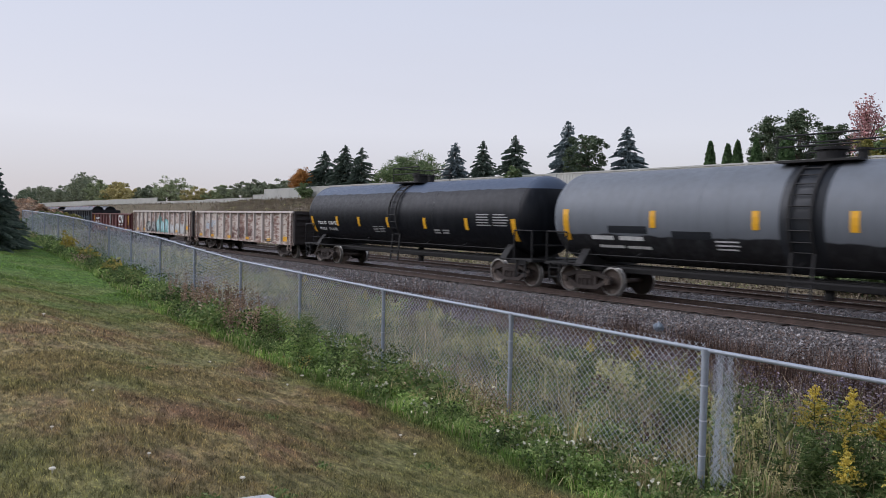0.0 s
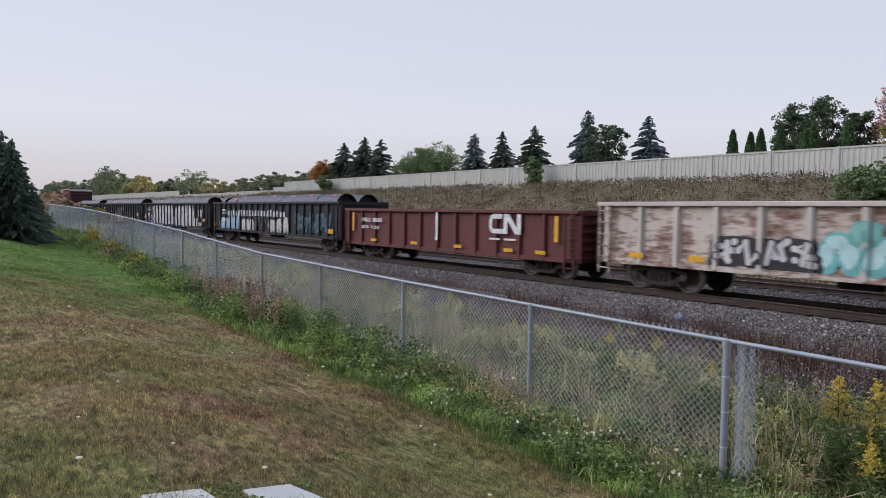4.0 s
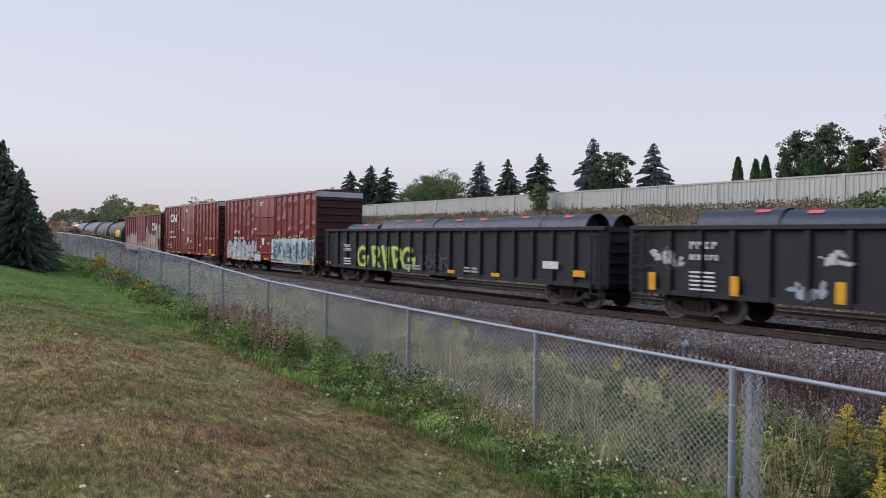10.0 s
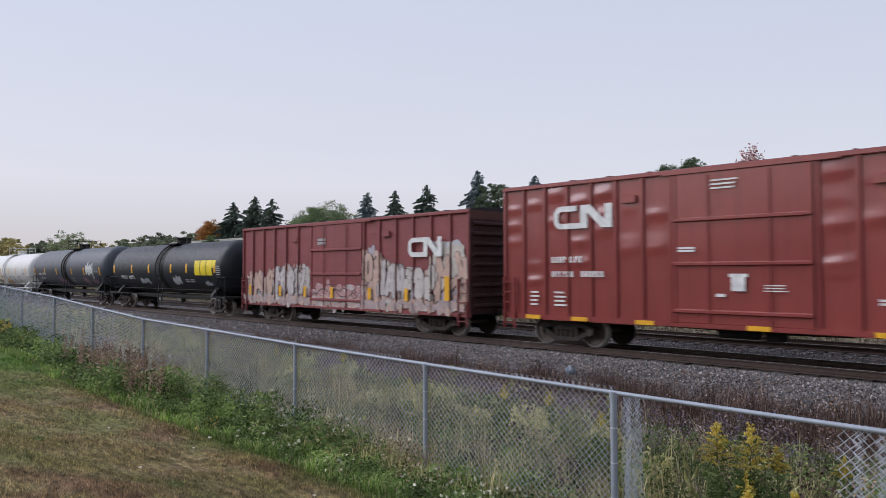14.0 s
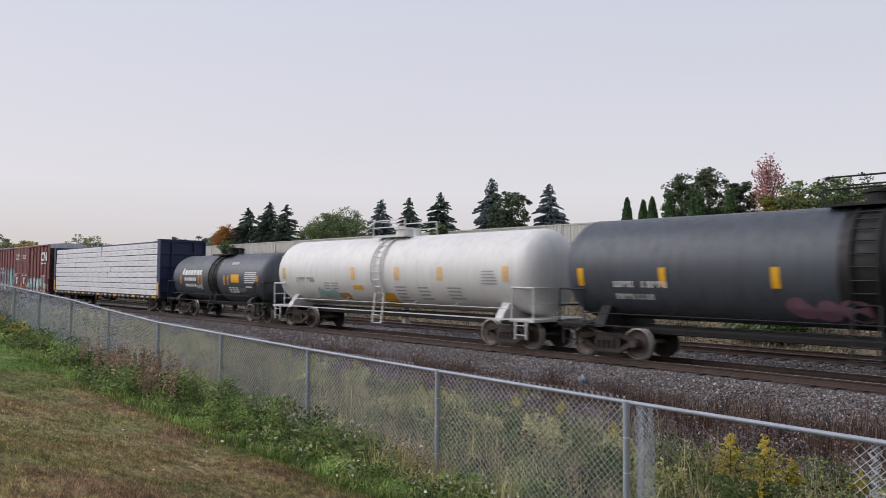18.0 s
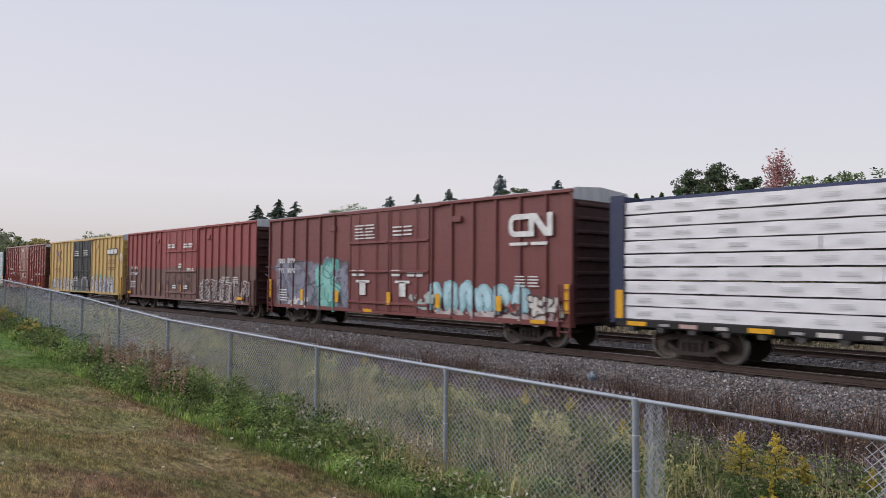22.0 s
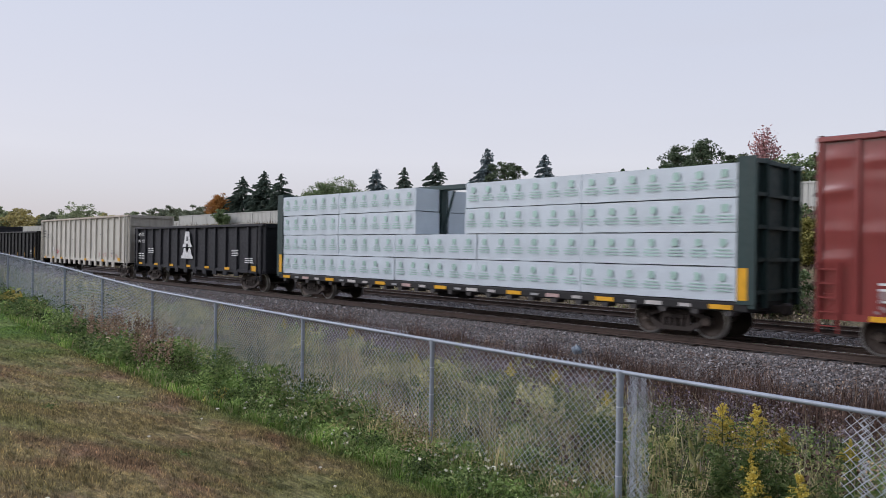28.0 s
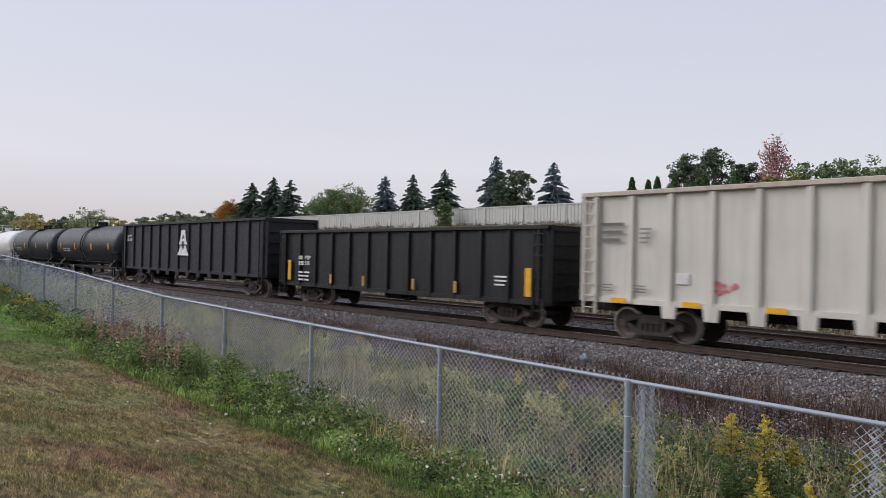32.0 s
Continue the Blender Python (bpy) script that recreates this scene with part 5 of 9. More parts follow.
def spruce(label, x, y, h, r, mat, seed, density=1.0, bare=0.06, name="spruce_tree"):
    rng = np.random.default_rng(seed)
    trunk = Geo().tube((0, 0, 0), (0, 0, h * 0.96), 0.018 * h, 8, 0.02)
    levels = int(40 * density)
    vs, fs, k = [], [], 0
    for i in range(levels):
        u = bare + (1 - bare) * (i + rng.uniform(0, 0.8)) / levels
        reach = r * (1 - u) ** 0.85 * rng.uniform(0.7, 1.1) + 0.04 * r
        nb = int(5 + 6 * (1 - u))
        for j in range(nb):
            az = rng.uniform(0, 2 * np.pi)
            ln = reach * rng.uniform(0.5, 1.15)
            d = np.array([np.cos(az), np.sin(az), 0])
            m = max(3, int(ln / (0.11 * h) * 9))
            tt = np.linspace(0.12, 1, m)
            base = np.array([0, 0, (u + rng.uniform(-0.02, 0.02)) * h]) + d * (ln * tt)[:, None]
            base[:, 2] += ln * (rng.uniform(-0.1, 0.25) * tt - 0.25 * tt**2)
            side = np.cross(d, (0, 0, 1))
            for sgn in (-1, 1, 0):
                tip = base + d * (0.16 * ln) + side * sgn * (0.10 * ln + 0.05 * h * 0.4) * (1.1 - tt)[:, None] + rng.normal(scale=0.008 * h, size=(m, 3))
                tip[:, 2] -= 0.03 * ln + rng.uniform(0, 0.012 * h, m)
                wd = 0.011 * h * rng.uniform(0.6, 1.4, (m, 1))
                a = base + np.array([0, 0, 1]) * wd
                b = base - np.array([0, 0, 1]) * wd * 1.5 + side * wd * 0.8
                vs.append(np.stack([a, b, tip], 1).reshape(-1, 3))
                fs.append(np.arange(k, k + 3 * m).reshape(-1, 3))
                k += 3 * m
    top = np.array([[0.05, 0, h * 0.94], [-0.05, 0, h * 0.94], [0, 0, h * 1.02]])
    vs.append(top)
    fs.append(np.array([[k, k + 1, k + 2]]))
    return tree(name, label, x, y, trunk, np.concatenate(vs), np.concatenate(fs), mat, "conifers")


def broadleaf(label, x, y, h, w, mat, seed, leaf=0.3, clumps=38, per=90, low=0.25, name="broadleaf_tree", w2=None, lump=1.0, lobes=3):
    """A crown of several uneven lobes, each of loose leaf clumps with gaps between them."""
    rng = np.random.default_rng(seed)
    w2 = w2 or w
    trunk = Geo().tube((0, 0, 0), (0.02 * h, 0, h * 0.45), 0.022 * h, 8, 0.012 * h)
    heads = []
    for i in range(lobes):
        off = (i + 0.5) / lobes - 0.5
        top = 1.0 if i == lobes // 2 else rng.uniform(0.78, 0.97)
        heads.append((off * w * 0.62, rng.uniform(-0.15, 0.15) * w2, h * low, h * top, w * rng.uniform(0.26, 0.36) if lobes > 1 else w * 0.48))
    cs = []
    for i in range(clumps):
        hx, hy, za, zb, hr = heads[i % lobes]
        d = rng.normal(size=3)
        d /= np.linalg.norm(d)
        rr = rng.uniform(0.25, 1.0) ** 0.55
        size = h * rng.uniform(0.045, 0.085) * lump
        c = np.array([hx + d[0] * hr * rr, hy + d[1] * hr * w2 / w * rr, (za + zb) / 2 + d[2] * ((zb - za) / 2 - size * 0.6) * rr])
        p = rng.normal(size=(per, 3))
        p = p / np.linalg.norm(p, axis=1, keepdims=True) * (rng.uniform(0.15, 1.0, (per, 1)) ** 0.7) * size * np.array([1.25, 1.25, 0.8])
        cs.append(c + p)
        if i % 2 == 0:
            trunk.tube((0.02 * h, 0, min(h * 0.42, max(0.1, c[2] * 0.55))), tuple(c), 0.006 * h, 5, 0.002 * h, caps=False)
    v, f = leaf_cards(np.concatenate(cs), leaf, rng)
    v[:, 2] = np.maximum(v[:, 2], 0.05)
    return tree(name, label, x, y, trunk, v, f, mat, "broadleaf trees")


def red_maple(label, x, y, h, w, seed):
    """Branches that fan upward from a low fork, thinly leaved, with sky between them."""
    rng = np.random.default_rng(seed)
    trunk = Geo().tube((0, 0, 0), (0, 0, h * 0.4), 0.02 * h, 8, 0.014 * h)
    cs = []
    for i in range(34):
        az, k = rng.uniform(0, 6.28), i / 33
        out = w * 0.5 * (1.0 - 0.35 * k) * rng.uniform(0.5, 1.0)
        p0 = np.array([0, 0, h * (0.22 + 0.45 * k)])
        p1 = np.array([math.cos(az) * out, math.sin(az) * out, h * (0.55 + 0.45 * k) * rng.uniform(0.92, 1.0)])
        trunk.tube(tuple(p0), tuple(p1), 0.006 * h, 5, 0.002 * h, caps=False)
        u = rng.uniform(0.3, 1.0, (52, 1)) ** 0.8
        cs.append(p0 + (p1 - p0) * u + rng.normal(scale=0.026 * h, size=(52, 3)))
    v, f = leaf_cards(np.concatenate(cs), 0.22, rng)
    return tree("maple_tree", label, x, y, trunk, v, f, M_LEAF_RED, "broadleaf trees")


def cedar(label, x, y, h, r, seed):
    rng = np.random.default_rng(seed)
    n = 2600
    u = rng.uniform(0.02, 1, n) ** 1.2
    az = rng.uniform(0, 2 * np.pi, n)
    prof = np.minimum(1, 3.2 * u + 0.55) * (1 - u) ** 0.62
    rr = r * prof * (0.82 + 0.2 * rng.random(n) + 0.12 * np.sin(az * 4 + u * 9))
    c = np.stack([np.cos(az) * rr, np.sin(az) * rr, u * h], 1)
    v, f = leaf_cards(c, 0.34, rng, 2.2)
    trunk = Geo().tube((0, 0, 0), (0, 0, h * 0.7), 0.08, 7, 0.03)
    return tree("cedar_tree", label, x, y, trunk, v, f, M_CEDAR, "clipped cedars")


def build_trees():
    eye = 2.26

    def tall(zy, y, x):
        return zy * y + eye - float(height(x, y)) + 0.1

    for xy, half, zy, mat, y, lab in (
            (-1.878, 0.075, 0.198, M_SPRUCE, 62, "tall dark green spruce behind the sound wall"),
            (-1.760, 0.065, 0.207, M_SPRUCE, 62, "tall dark green spruce behind the sound wall"),
            (-1.672, 0.055, 0.192, M_SPRUCE, 60, "slim dark green spruce behind the sound wall"),
            (-1.266, 0.045, 0.178, M_BLUE, 57, "blue-green spruce behind the sound wall"),
            (-1.171, 0.042, 0.174, M_SPRUCE, 57, "dark pointed spruce behind the sound wall"),
            (-1.072, 0.048, 0.177, M_SPRUCE, 57, "thin-topped spruce behind the sound wall"),
            (-0.928, 0.05, 0.193, M_BLUE, 58, "tall blue-green spruce behind the sound wall"),
            (-0.791, 0.046, 0.169, M_BLUE, 57, "broad blue spruce behind the sound wall")):
        x = xy * y
        spruce(lab, x, y, tall(zy, y, x), half * y * 1.25, mat, int(abs(xy) * 1000), 1.0)
    for xy, half, zy, mat, y, lab, sd in (
            (-2.02, 0.046, 0.160, M_LEAF_ORANGE, 60, "orange autumn tree beside dark spruces", 1),
            (-1.49, 0.075, 0.160, M_LEAF, 62, "rounded green poplar behind the sound wall", 2),
            (-1.41, 0.085, 0.172, M_LEAF, 62, "rounded green poplar behind the sound wall", 3),
            (-0.877, 0.048, 0.172, M_LEAF_DARK, 56, "dense dark green tree behind the sound wall", 4),
            (-0.541, 0.029, 0.166, M_LEAF_DARK, 64, "open-crowned dark green oak behind the sound wall", 5),
            (-0.497, 0.029, 0.167, M_LEAF_DARK, 62, "open-crowned dark green oak behind the sound wall", 6),
            (-0.449, 0.022, 0.143, M_LEAF_DARK, 60, "small dark green tree behind the sound wall", 7),
            (-0.408, 0.021, 0.176, M_LEAF_RED, 58, "maple turning red behind the sound wall", 8),
            (-0.386, 0.035, 0.128, M_LEAF_YELLOW, 57, "yellowing shrub beside the red maple", 9),
            (-0.305, 0.075, 0.141, M_LEAF, 57, "broad bright green tree behind the sound wall", 10),
            (-0.20, 0.07, 0.150, M_LEAF_DARK, 60, "green tree behind the sound wall", 11)):
        x = xy * y
        h, w = tall(zy, y, x), 2.1 * half * y
        if mat is M_LEAF_RED:
            red_maple(lab, x, y, h * 0.98, w * 1.45, sd)
        elif mat is M_LEAF_DARK:
            broadleaf(lab, x, y, h * 1.05, w * 1.05, mat, sd, 0.2, 120, 85, 0.08, lump=0.8, lobes=2 if half > 0.03 else 1)
        else:
            broadleaf(lab, x, y, h * 1.03, w, mat, sd, 0.2, 330, 60, 0.10, lump=0.85 if h > 8 else 1.2, lobes=5)
    for xy, zy in ((-0.633, 0.131), (-0.604, 0.125), (-0.588, 0.129), (-0.559, 0.130), (-0.51, 0.129), (-0.52, 0.122), (-0.464, 0.130)):
        y = 54.5
        x = xy * y
        cedar("dark green clipped cedar above the sound wall", x, y, tall(zy, y, x), 0.62, int(abs(xy) * 999))
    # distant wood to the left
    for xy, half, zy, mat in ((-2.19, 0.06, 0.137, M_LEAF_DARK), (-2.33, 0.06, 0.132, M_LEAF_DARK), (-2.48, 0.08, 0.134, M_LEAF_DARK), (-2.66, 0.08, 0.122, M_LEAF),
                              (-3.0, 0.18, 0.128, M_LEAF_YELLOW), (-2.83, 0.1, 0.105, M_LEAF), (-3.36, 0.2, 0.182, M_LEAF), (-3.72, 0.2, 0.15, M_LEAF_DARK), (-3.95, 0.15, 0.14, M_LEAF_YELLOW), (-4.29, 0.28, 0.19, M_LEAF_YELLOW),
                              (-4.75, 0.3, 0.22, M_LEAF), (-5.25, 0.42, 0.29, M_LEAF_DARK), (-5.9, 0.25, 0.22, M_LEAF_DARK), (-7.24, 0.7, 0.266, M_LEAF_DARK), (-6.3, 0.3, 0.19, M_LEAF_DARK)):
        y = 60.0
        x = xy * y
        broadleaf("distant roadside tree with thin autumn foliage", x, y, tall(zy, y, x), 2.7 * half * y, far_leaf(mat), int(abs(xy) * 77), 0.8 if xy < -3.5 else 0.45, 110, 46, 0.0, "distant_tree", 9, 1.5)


build_trees()


# ---- the train ----
P_BLACK = car_paint("black_car_paint", (0.014, 0.014, 0.015), (0.04, 0.028, 0.022), 0.25, 0.42, (0.05, 0.045, 0.04), 0.4, 0.3)
P_GOND = car_paint("dark_gondola_paint", (0.026, 0.026, 0.030), (0.042, 0.034, 0.031), 0.25, 0.55, (0.046, 0.044, 0.045), 0.35, 0.3)
P_TANPOST = car_paint("pale_post_paint", (0.58, 0.52, 0.47), (0.30, 0.18, 0.14), 0.2, 0.7, (0.36, 0.28, 0.24), 0.35)
P_RUSTPANEL = car_paint("rusted_panel_paint", (0.60, 0.53, 0.46), (0.150, 0.055, 0.037), 0.3, 0.7, (0.27, 0.15, 0.11), 0.45, blotch=(2.7, 0.722))
# end-wall paints darker than the sides: shade of the unlit ends put in
P_END = car_paint("grimy_shaded_end_paint", (0.055, 0.045, 0.042), (0.09, 0.05, 0.04), 0.3, 0.7)
P_ENDBEIGE = car_paint("shaded_beige_end_paint", (0.40, 0.37, 0.315), (0.20, 0.14, 0.10), 0.35, 0.7)
P_ENDRED = car_paint("shaded_red_end_paint", (0.06, 0.020, 0.019), (0.05, 0.022, 0.02), 0.3, 0.65)
P_REDGON = car_paint("oxide_red_paint", (0.125, 0.030, 0.028), (0.065, 0.026, 0.02), 0.4, 0.6, (0.06, 0.03, 0.025), 0.4)
P_BOX = car_paint("boxcar_red_paint", (0.255, 0.054, 0.050), (0.15, 0.040, 0.036), 0.1, 0.20, (0.085, 0.028, 0.026), 0.25, 0.75, even=0.07)
P_BOX2 = car_paint("boxcar_brown_paint", (0.185, 0.050, 0.048), (0.085, 0.026, 0.022), 0.25, 0.5, (0.08, 0.034, 0.03), 0.3)
P_BOX3 = car_paint("boxcar_faded_red_paint", (0.225, 0.047, 0.047), (0.10, 0.033, 0.029), 0.25, 0.5, (0.11, 0.045, 0.04), 0.35)
P_YELLOW = car_paint("boxcar_yellow_paint", (0.60, 0.41, 0.155), (0.22, 0.10, 0.03), 0.2, 0.5, (0.22, 0.13, 0.05), 0.3)
P_DOOR = car_paint("black_door_paint", (0.03, 0.032, 0.035), (0.06, 0.04, 0.03), 0.25, 0.5)
P_TANKBLACK = car_paint("tank_black_paint", (0.023, 0.026, 0.031), (0.026, 0.025, 0.026), 0.15, 0.36, (0.032, 0.033, 0.035), 0.35, 0.28)
P_TANKGREY = car_paint("tank_grey_paint", (0.075, 0.085, 0.10), (0.04, 0.036, 0.034), 0.1, 0.36, (0.022, 0.022, 0.023), 0.4, 0.35)
P_TANKWHITE = car_paint("tank_white_paint", (0.70, 0.69, 0.66), (0.34, 0.30, 0.25), 0.1, 0.42, (0.40, 0.37, 0.33), 0.3)
P_BEIGE = car_paint("beige_car_paint", (0.60, 0.57, 0.495), (0.30, 0.22, 0.15), 0.15, 0.55, (0.30, 0.25, 0.20), 0.3)
P_CHORD = car_paint("rusty_beige_top_rail", (0.50, 0.43, 0.35), (0.28, 0.16, 0.11), 0.45, 0.6)
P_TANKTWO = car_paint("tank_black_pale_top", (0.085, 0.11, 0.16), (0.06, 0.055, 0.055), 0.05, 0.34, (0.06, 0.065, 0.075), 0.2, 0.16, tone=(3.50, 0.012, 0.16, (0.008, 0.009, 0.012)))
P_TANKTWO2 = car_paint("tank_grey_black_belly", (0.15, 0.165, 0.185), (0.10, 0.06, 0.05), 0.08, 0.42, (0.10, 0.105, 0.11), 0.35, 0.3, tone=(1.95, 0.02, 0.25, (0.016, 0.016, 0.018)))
P_DUST = car_paint("boxcar_red_dusty_foot", (0.30, 0.066, 0.064), (0.11, 0.034, 0.029), 0.2, 0.55, (0.15, 0.065, 0.055), 0.22, tone=(2.62, 0.05, 0.9, (0.165, 0.088, 0.076)))
P_ROOF = car_paint("galvanised_roof", (0.58, 0.60, 0.62), (0.2, 0.12, 0.08), 0.2, 0.45)
P_ROOFRED = car_paint("roof_oxide", (0.12, 0.04, 0.032), (0.06, 0.03, 0.02), 0.4, 0.6)
P_ROOFDARK = car_paint("tarred_roof", (0.03, 0.022, 0.022), (0.06, 0.035, 0.03), 0.4, 0.7)
P_NAVY = car_paint("navy_car_paint", (0.016, 0.027, 0.078), (0.04, 0.03, 0.03), 0.15, 0.45)
P_GREEN = car_paint("dark_green_car_paint", (0.022, 0.048, 0.045), (0.05, 0.035, 0.025), 0.2, 0.5)
P_WHITETRIM = plain("white_trim", (0.62, 0.62, 0.60), 0.5, 0.0, 0.2, 4.0)
M_HOOD = car_paint("blue_black_cover", (0.018, 0.030, 0.056), (0.035, 0.038, 0.045), 0.1, 0.42, (0.045, 0.05, 0.06), 0.3)
M_RED = plain("red_tag", (0.70, 0.13, 0.14), 0.5)
M_WRAP = plain("white_lumber_wrap", (0.80, 0.80, 0.82), 0.35, 0.0, 0.10, 1.2)
M_WRAPB = plain("bluish_lumber_wrap", (0.60, 0.66, 0.70), 0.35, 0.0, 0.10, 1.2)


def hoods(left, right, top, seed, groups):
    """Arched covers over steel coils, two rows side by side, lying in a gondola; groups: (from, to, count, drop)."""
    load = tagged(new("coil_cover_load"), "dark blue-black arched covers lying in an open gondola", "cargo", "cargo on the train")
    rng = random.Random(seed)
    for row in (-1, 1):
        for xa, xb, n, drop in groups:
            for i in range(n):
                x0 = xa + (xb - xa) * i / n
                x1 = x0 + (xb - xa) / n * 0.985
                cy, r, base = row * 0.66, 0.62, 1.05
                rise = top + 0.42 - drop - base - r + rng.uniform(-0.03, 0.03)
                ring = [(cy - r * math.cos(math.pi * k / 14), base + rise + r * math.sin(math.pi * k / 14)) for k in range(15)]
                segs, vs = 8, []
                for q in range(segs + 1):
                    x = x0 + (x1 - x0) * q / segs
                    dr = 0.03 if q in (0, segs) else 0.012 if q % 2 else 0.0
                    vs += [(x, cy + (y - cy) * (1 + dr), z + dr * (z - base - rise)) for y, z in [(cy - r, base)] + ring + [(cy + r, base)]]
                m = 17
                c = part("cover", Geo().add(vs, [(q * m + k, q * m + k + 1, (q + 1) * m + k + 1, (q + 1) * m + k) for q in range(segs) for k in range(m - 1)]), M_HOOD, load, smooth=50)
                for xw in (x0 + 0.35, x1 - 0.4):
                    part("inner_bulkhead", Geo().prism_x([(cy - r + 0.05, base)] + [(cy + (y - cy) * 0.9, z - 0.06) for y, z in ring] + [(cy + r - 0.05, base)], xw, xw + 0.05), M_STEEL_DARK, c)
                if row < 0:
                    xt, aa, ab = x0 + (x1 - x0) * rng.uniform(0.2, 0.7), radians(52), radians(66)
                    rt = r + 0.03
                    part("tag", Geo().add([(xt + dx, cy - rt * math.cos(q), base + rise + rt * math.sin(q)) for dx, q in ((0, aa), (0.4, aa), (0.4, ab), (0, ab))], [(0, 1, 2, 3)]), M_RED, c, "red warning tag")
    CARS.append((load, (left + right) / 2))
    return load


def letters_gr(z0, h, g, y, fat):
    """The five green tag letters G R U P G, brushed with the spray can."""
    t = h * fat

    def gee(x, w):
        stroke(g, arc(x + w * 0.5, z0 + h * 0.5, w * 0.44, h * 0.42, 48, 325, 18), t, y)
        stroke(g, [(x + w * 0.46, z0 + h * 0.47), (x + w * 1.0, z0 + h * 0.50)], t * 0.9, y - 0.003)
        stroke(g, [(x + w * 0.90, z0 + h * 0.52), (x + w * 0.84, z0 + h * 0.2)], t, y - 0.004)

    gee(-6.5, 1.2)
    stroke(g, [(-4.98, z0 + h), (-4.78, z0 + h * 0.05)], t * 1.2, y)
    stroke(g, [(-5.0, z0 + h * 0.93)] + arc(-4.62, z0 + h * 0.73, 0.32, h * 0.2, 90, -90, 10) + [(-4.85, z0 + h * 0.52)], t * 0.85, y - 0.003)
    stroke(g, [(-4.72, z0 + h * 0.5), (-4.2, z0 + h * 0.02)], t, y - 0.005)
    stroke(g, [(-4.02, z0 + h * 1.02), (-3.78, z0 + h * 0.4), (-3.48, z0 + h * 0.02)], t * 1.25, y)
    stroke(g, [(-3.52, z0 + h * 0.1), (-3.44, z0 + h * 0.55), (-3.46, z0 + h * 0.98)], t * 0.8, y - 0.003)
    stroke(g, [(-3.08, z0 + h), (-2.96, z0 + h * 0.5), (-2.78, z0 - h * 0.03)], t * 1.3, y)
    stroke(g, [(-3.1, z0 + h * 0.95)] + arc(-2.66, z0 + h * 0.68, 0.34, h * 0.25, 90, -90, 10) + [(-2.86, z0 + h * 0.42)], t * 0.8, y - 0.003)
    gee(-2.3, 1.2)
    return g


def stack_emblem(car, x, z, s, mat, y=-1.53):
    """A white pile of two splayed blocks, one upright and one inverted."""
    g = Geo()
    h = s
    for pts in ([(-0.26, 1.0), (0.26, 1.0), (0.46, 0.56), (0.62, 0.50), (0.62, 0.43), (-0.62, 0.43), (-0.62, 0.50), (-0.46, 0.56)],
                [(-0.80, 0.0), (0.80, 0.0), (0.80, 0.08), (0.62, 0.14), (0.42, 0.39), (0.22, 0.39), (0.0, 0.18), (-0.22, 0.39), (-0.42, 0.39), (-0.62, 0.14), (-0.80, 0.08)]):
        n = len(pts)
        cx, cz = sum(p[0] for p in pts) / n, sum(p[1] for p in pts) / n
        vs = [(x + cx * h * 0.62, y, z + cz * h)] + [(x + a * h * 0.62, y, z + b * h) for a, b in pts]
        g.add(vs, [(0, 1 + i, 1 + (i + 1) % n) for i in range(n)])
    part("emblem", Geo().add([(x - 0.085 * h, y - 0.006, z + 0.66 * h), (x + 0.085 * h, y - 0.006, z + 0.66 * h), (x + 0.035 * h, y - 0.006, z + 0.82 * h), (x - 0.035 * h, y - 0.006, z + 0.82 * h)], [(0, 1, 2, 3)]), P_GOND, car, "dark opening in the emblem")
    part("emblem", Geo().add([(x - 0.10 * h, y - 0.006, z + 0.425 * h), (x + 0.10 * h, y - 0.006, z + 0.425 * h), (x + 0.08 * h, y - 0.006, z + 0.55 * h), (x - 0.08 * h, y - 0.006, z + 0.55 * h)], [(0, 1, 2, 3)]), P_GOND, car, "dark opening in the emblem")
    return part("emblem", g, mat, car, "white stacked two-part emblem")


INK = (0.03, 0.03, 0.034)
GP, BP = -1.413, -1.441
TIN = "yellow reflective strip"


def strips(car, xs, z0, z1, w=0.2, y=-1.506, mat=None, label=TIN):
    for x in xs:
        marks(car, [(x - w / 2, x + w / 2, z0, z1)], mat or M_YELLOW, y, "reflector", label)


def text(car, rng, boxes, mat=None, y=-1.506, words=2):
    """boxes: (x0, x1, z0, z1, lines)."""
    for x0, x1, z0, z1, lines in boxes:
        marks(car, rows_of_text(rng, x0, x1, z0, z1, lines, 0.34 if lines < 3 else 0.58, words if x1 - x0 > 0.9 else 1), mat or M_WHITE, y, "stencil")


def round_text(car, rng, boxes, cz, r, mat=None):
    for x0, x1, z0, z1, lines in boxes:
        shell_marks(car, rows_of_text(rng, x0, x1, z0, z1, lines, 0.34 if lines < 3 else 0.58, 2 if x1 - x0 > 0.9 else 1), cz, r, mat or M_WHITE, "stencil")


def round_strips(car, xs, z0, z1, cz, r, w=0.2, mat=None, label=TIN):
    for x in xs:
        shell_marks(car, [(x - w / 2, x + w / 2, z0, z1)], cz, r, mat or M_YELLOW, "reflector", label)


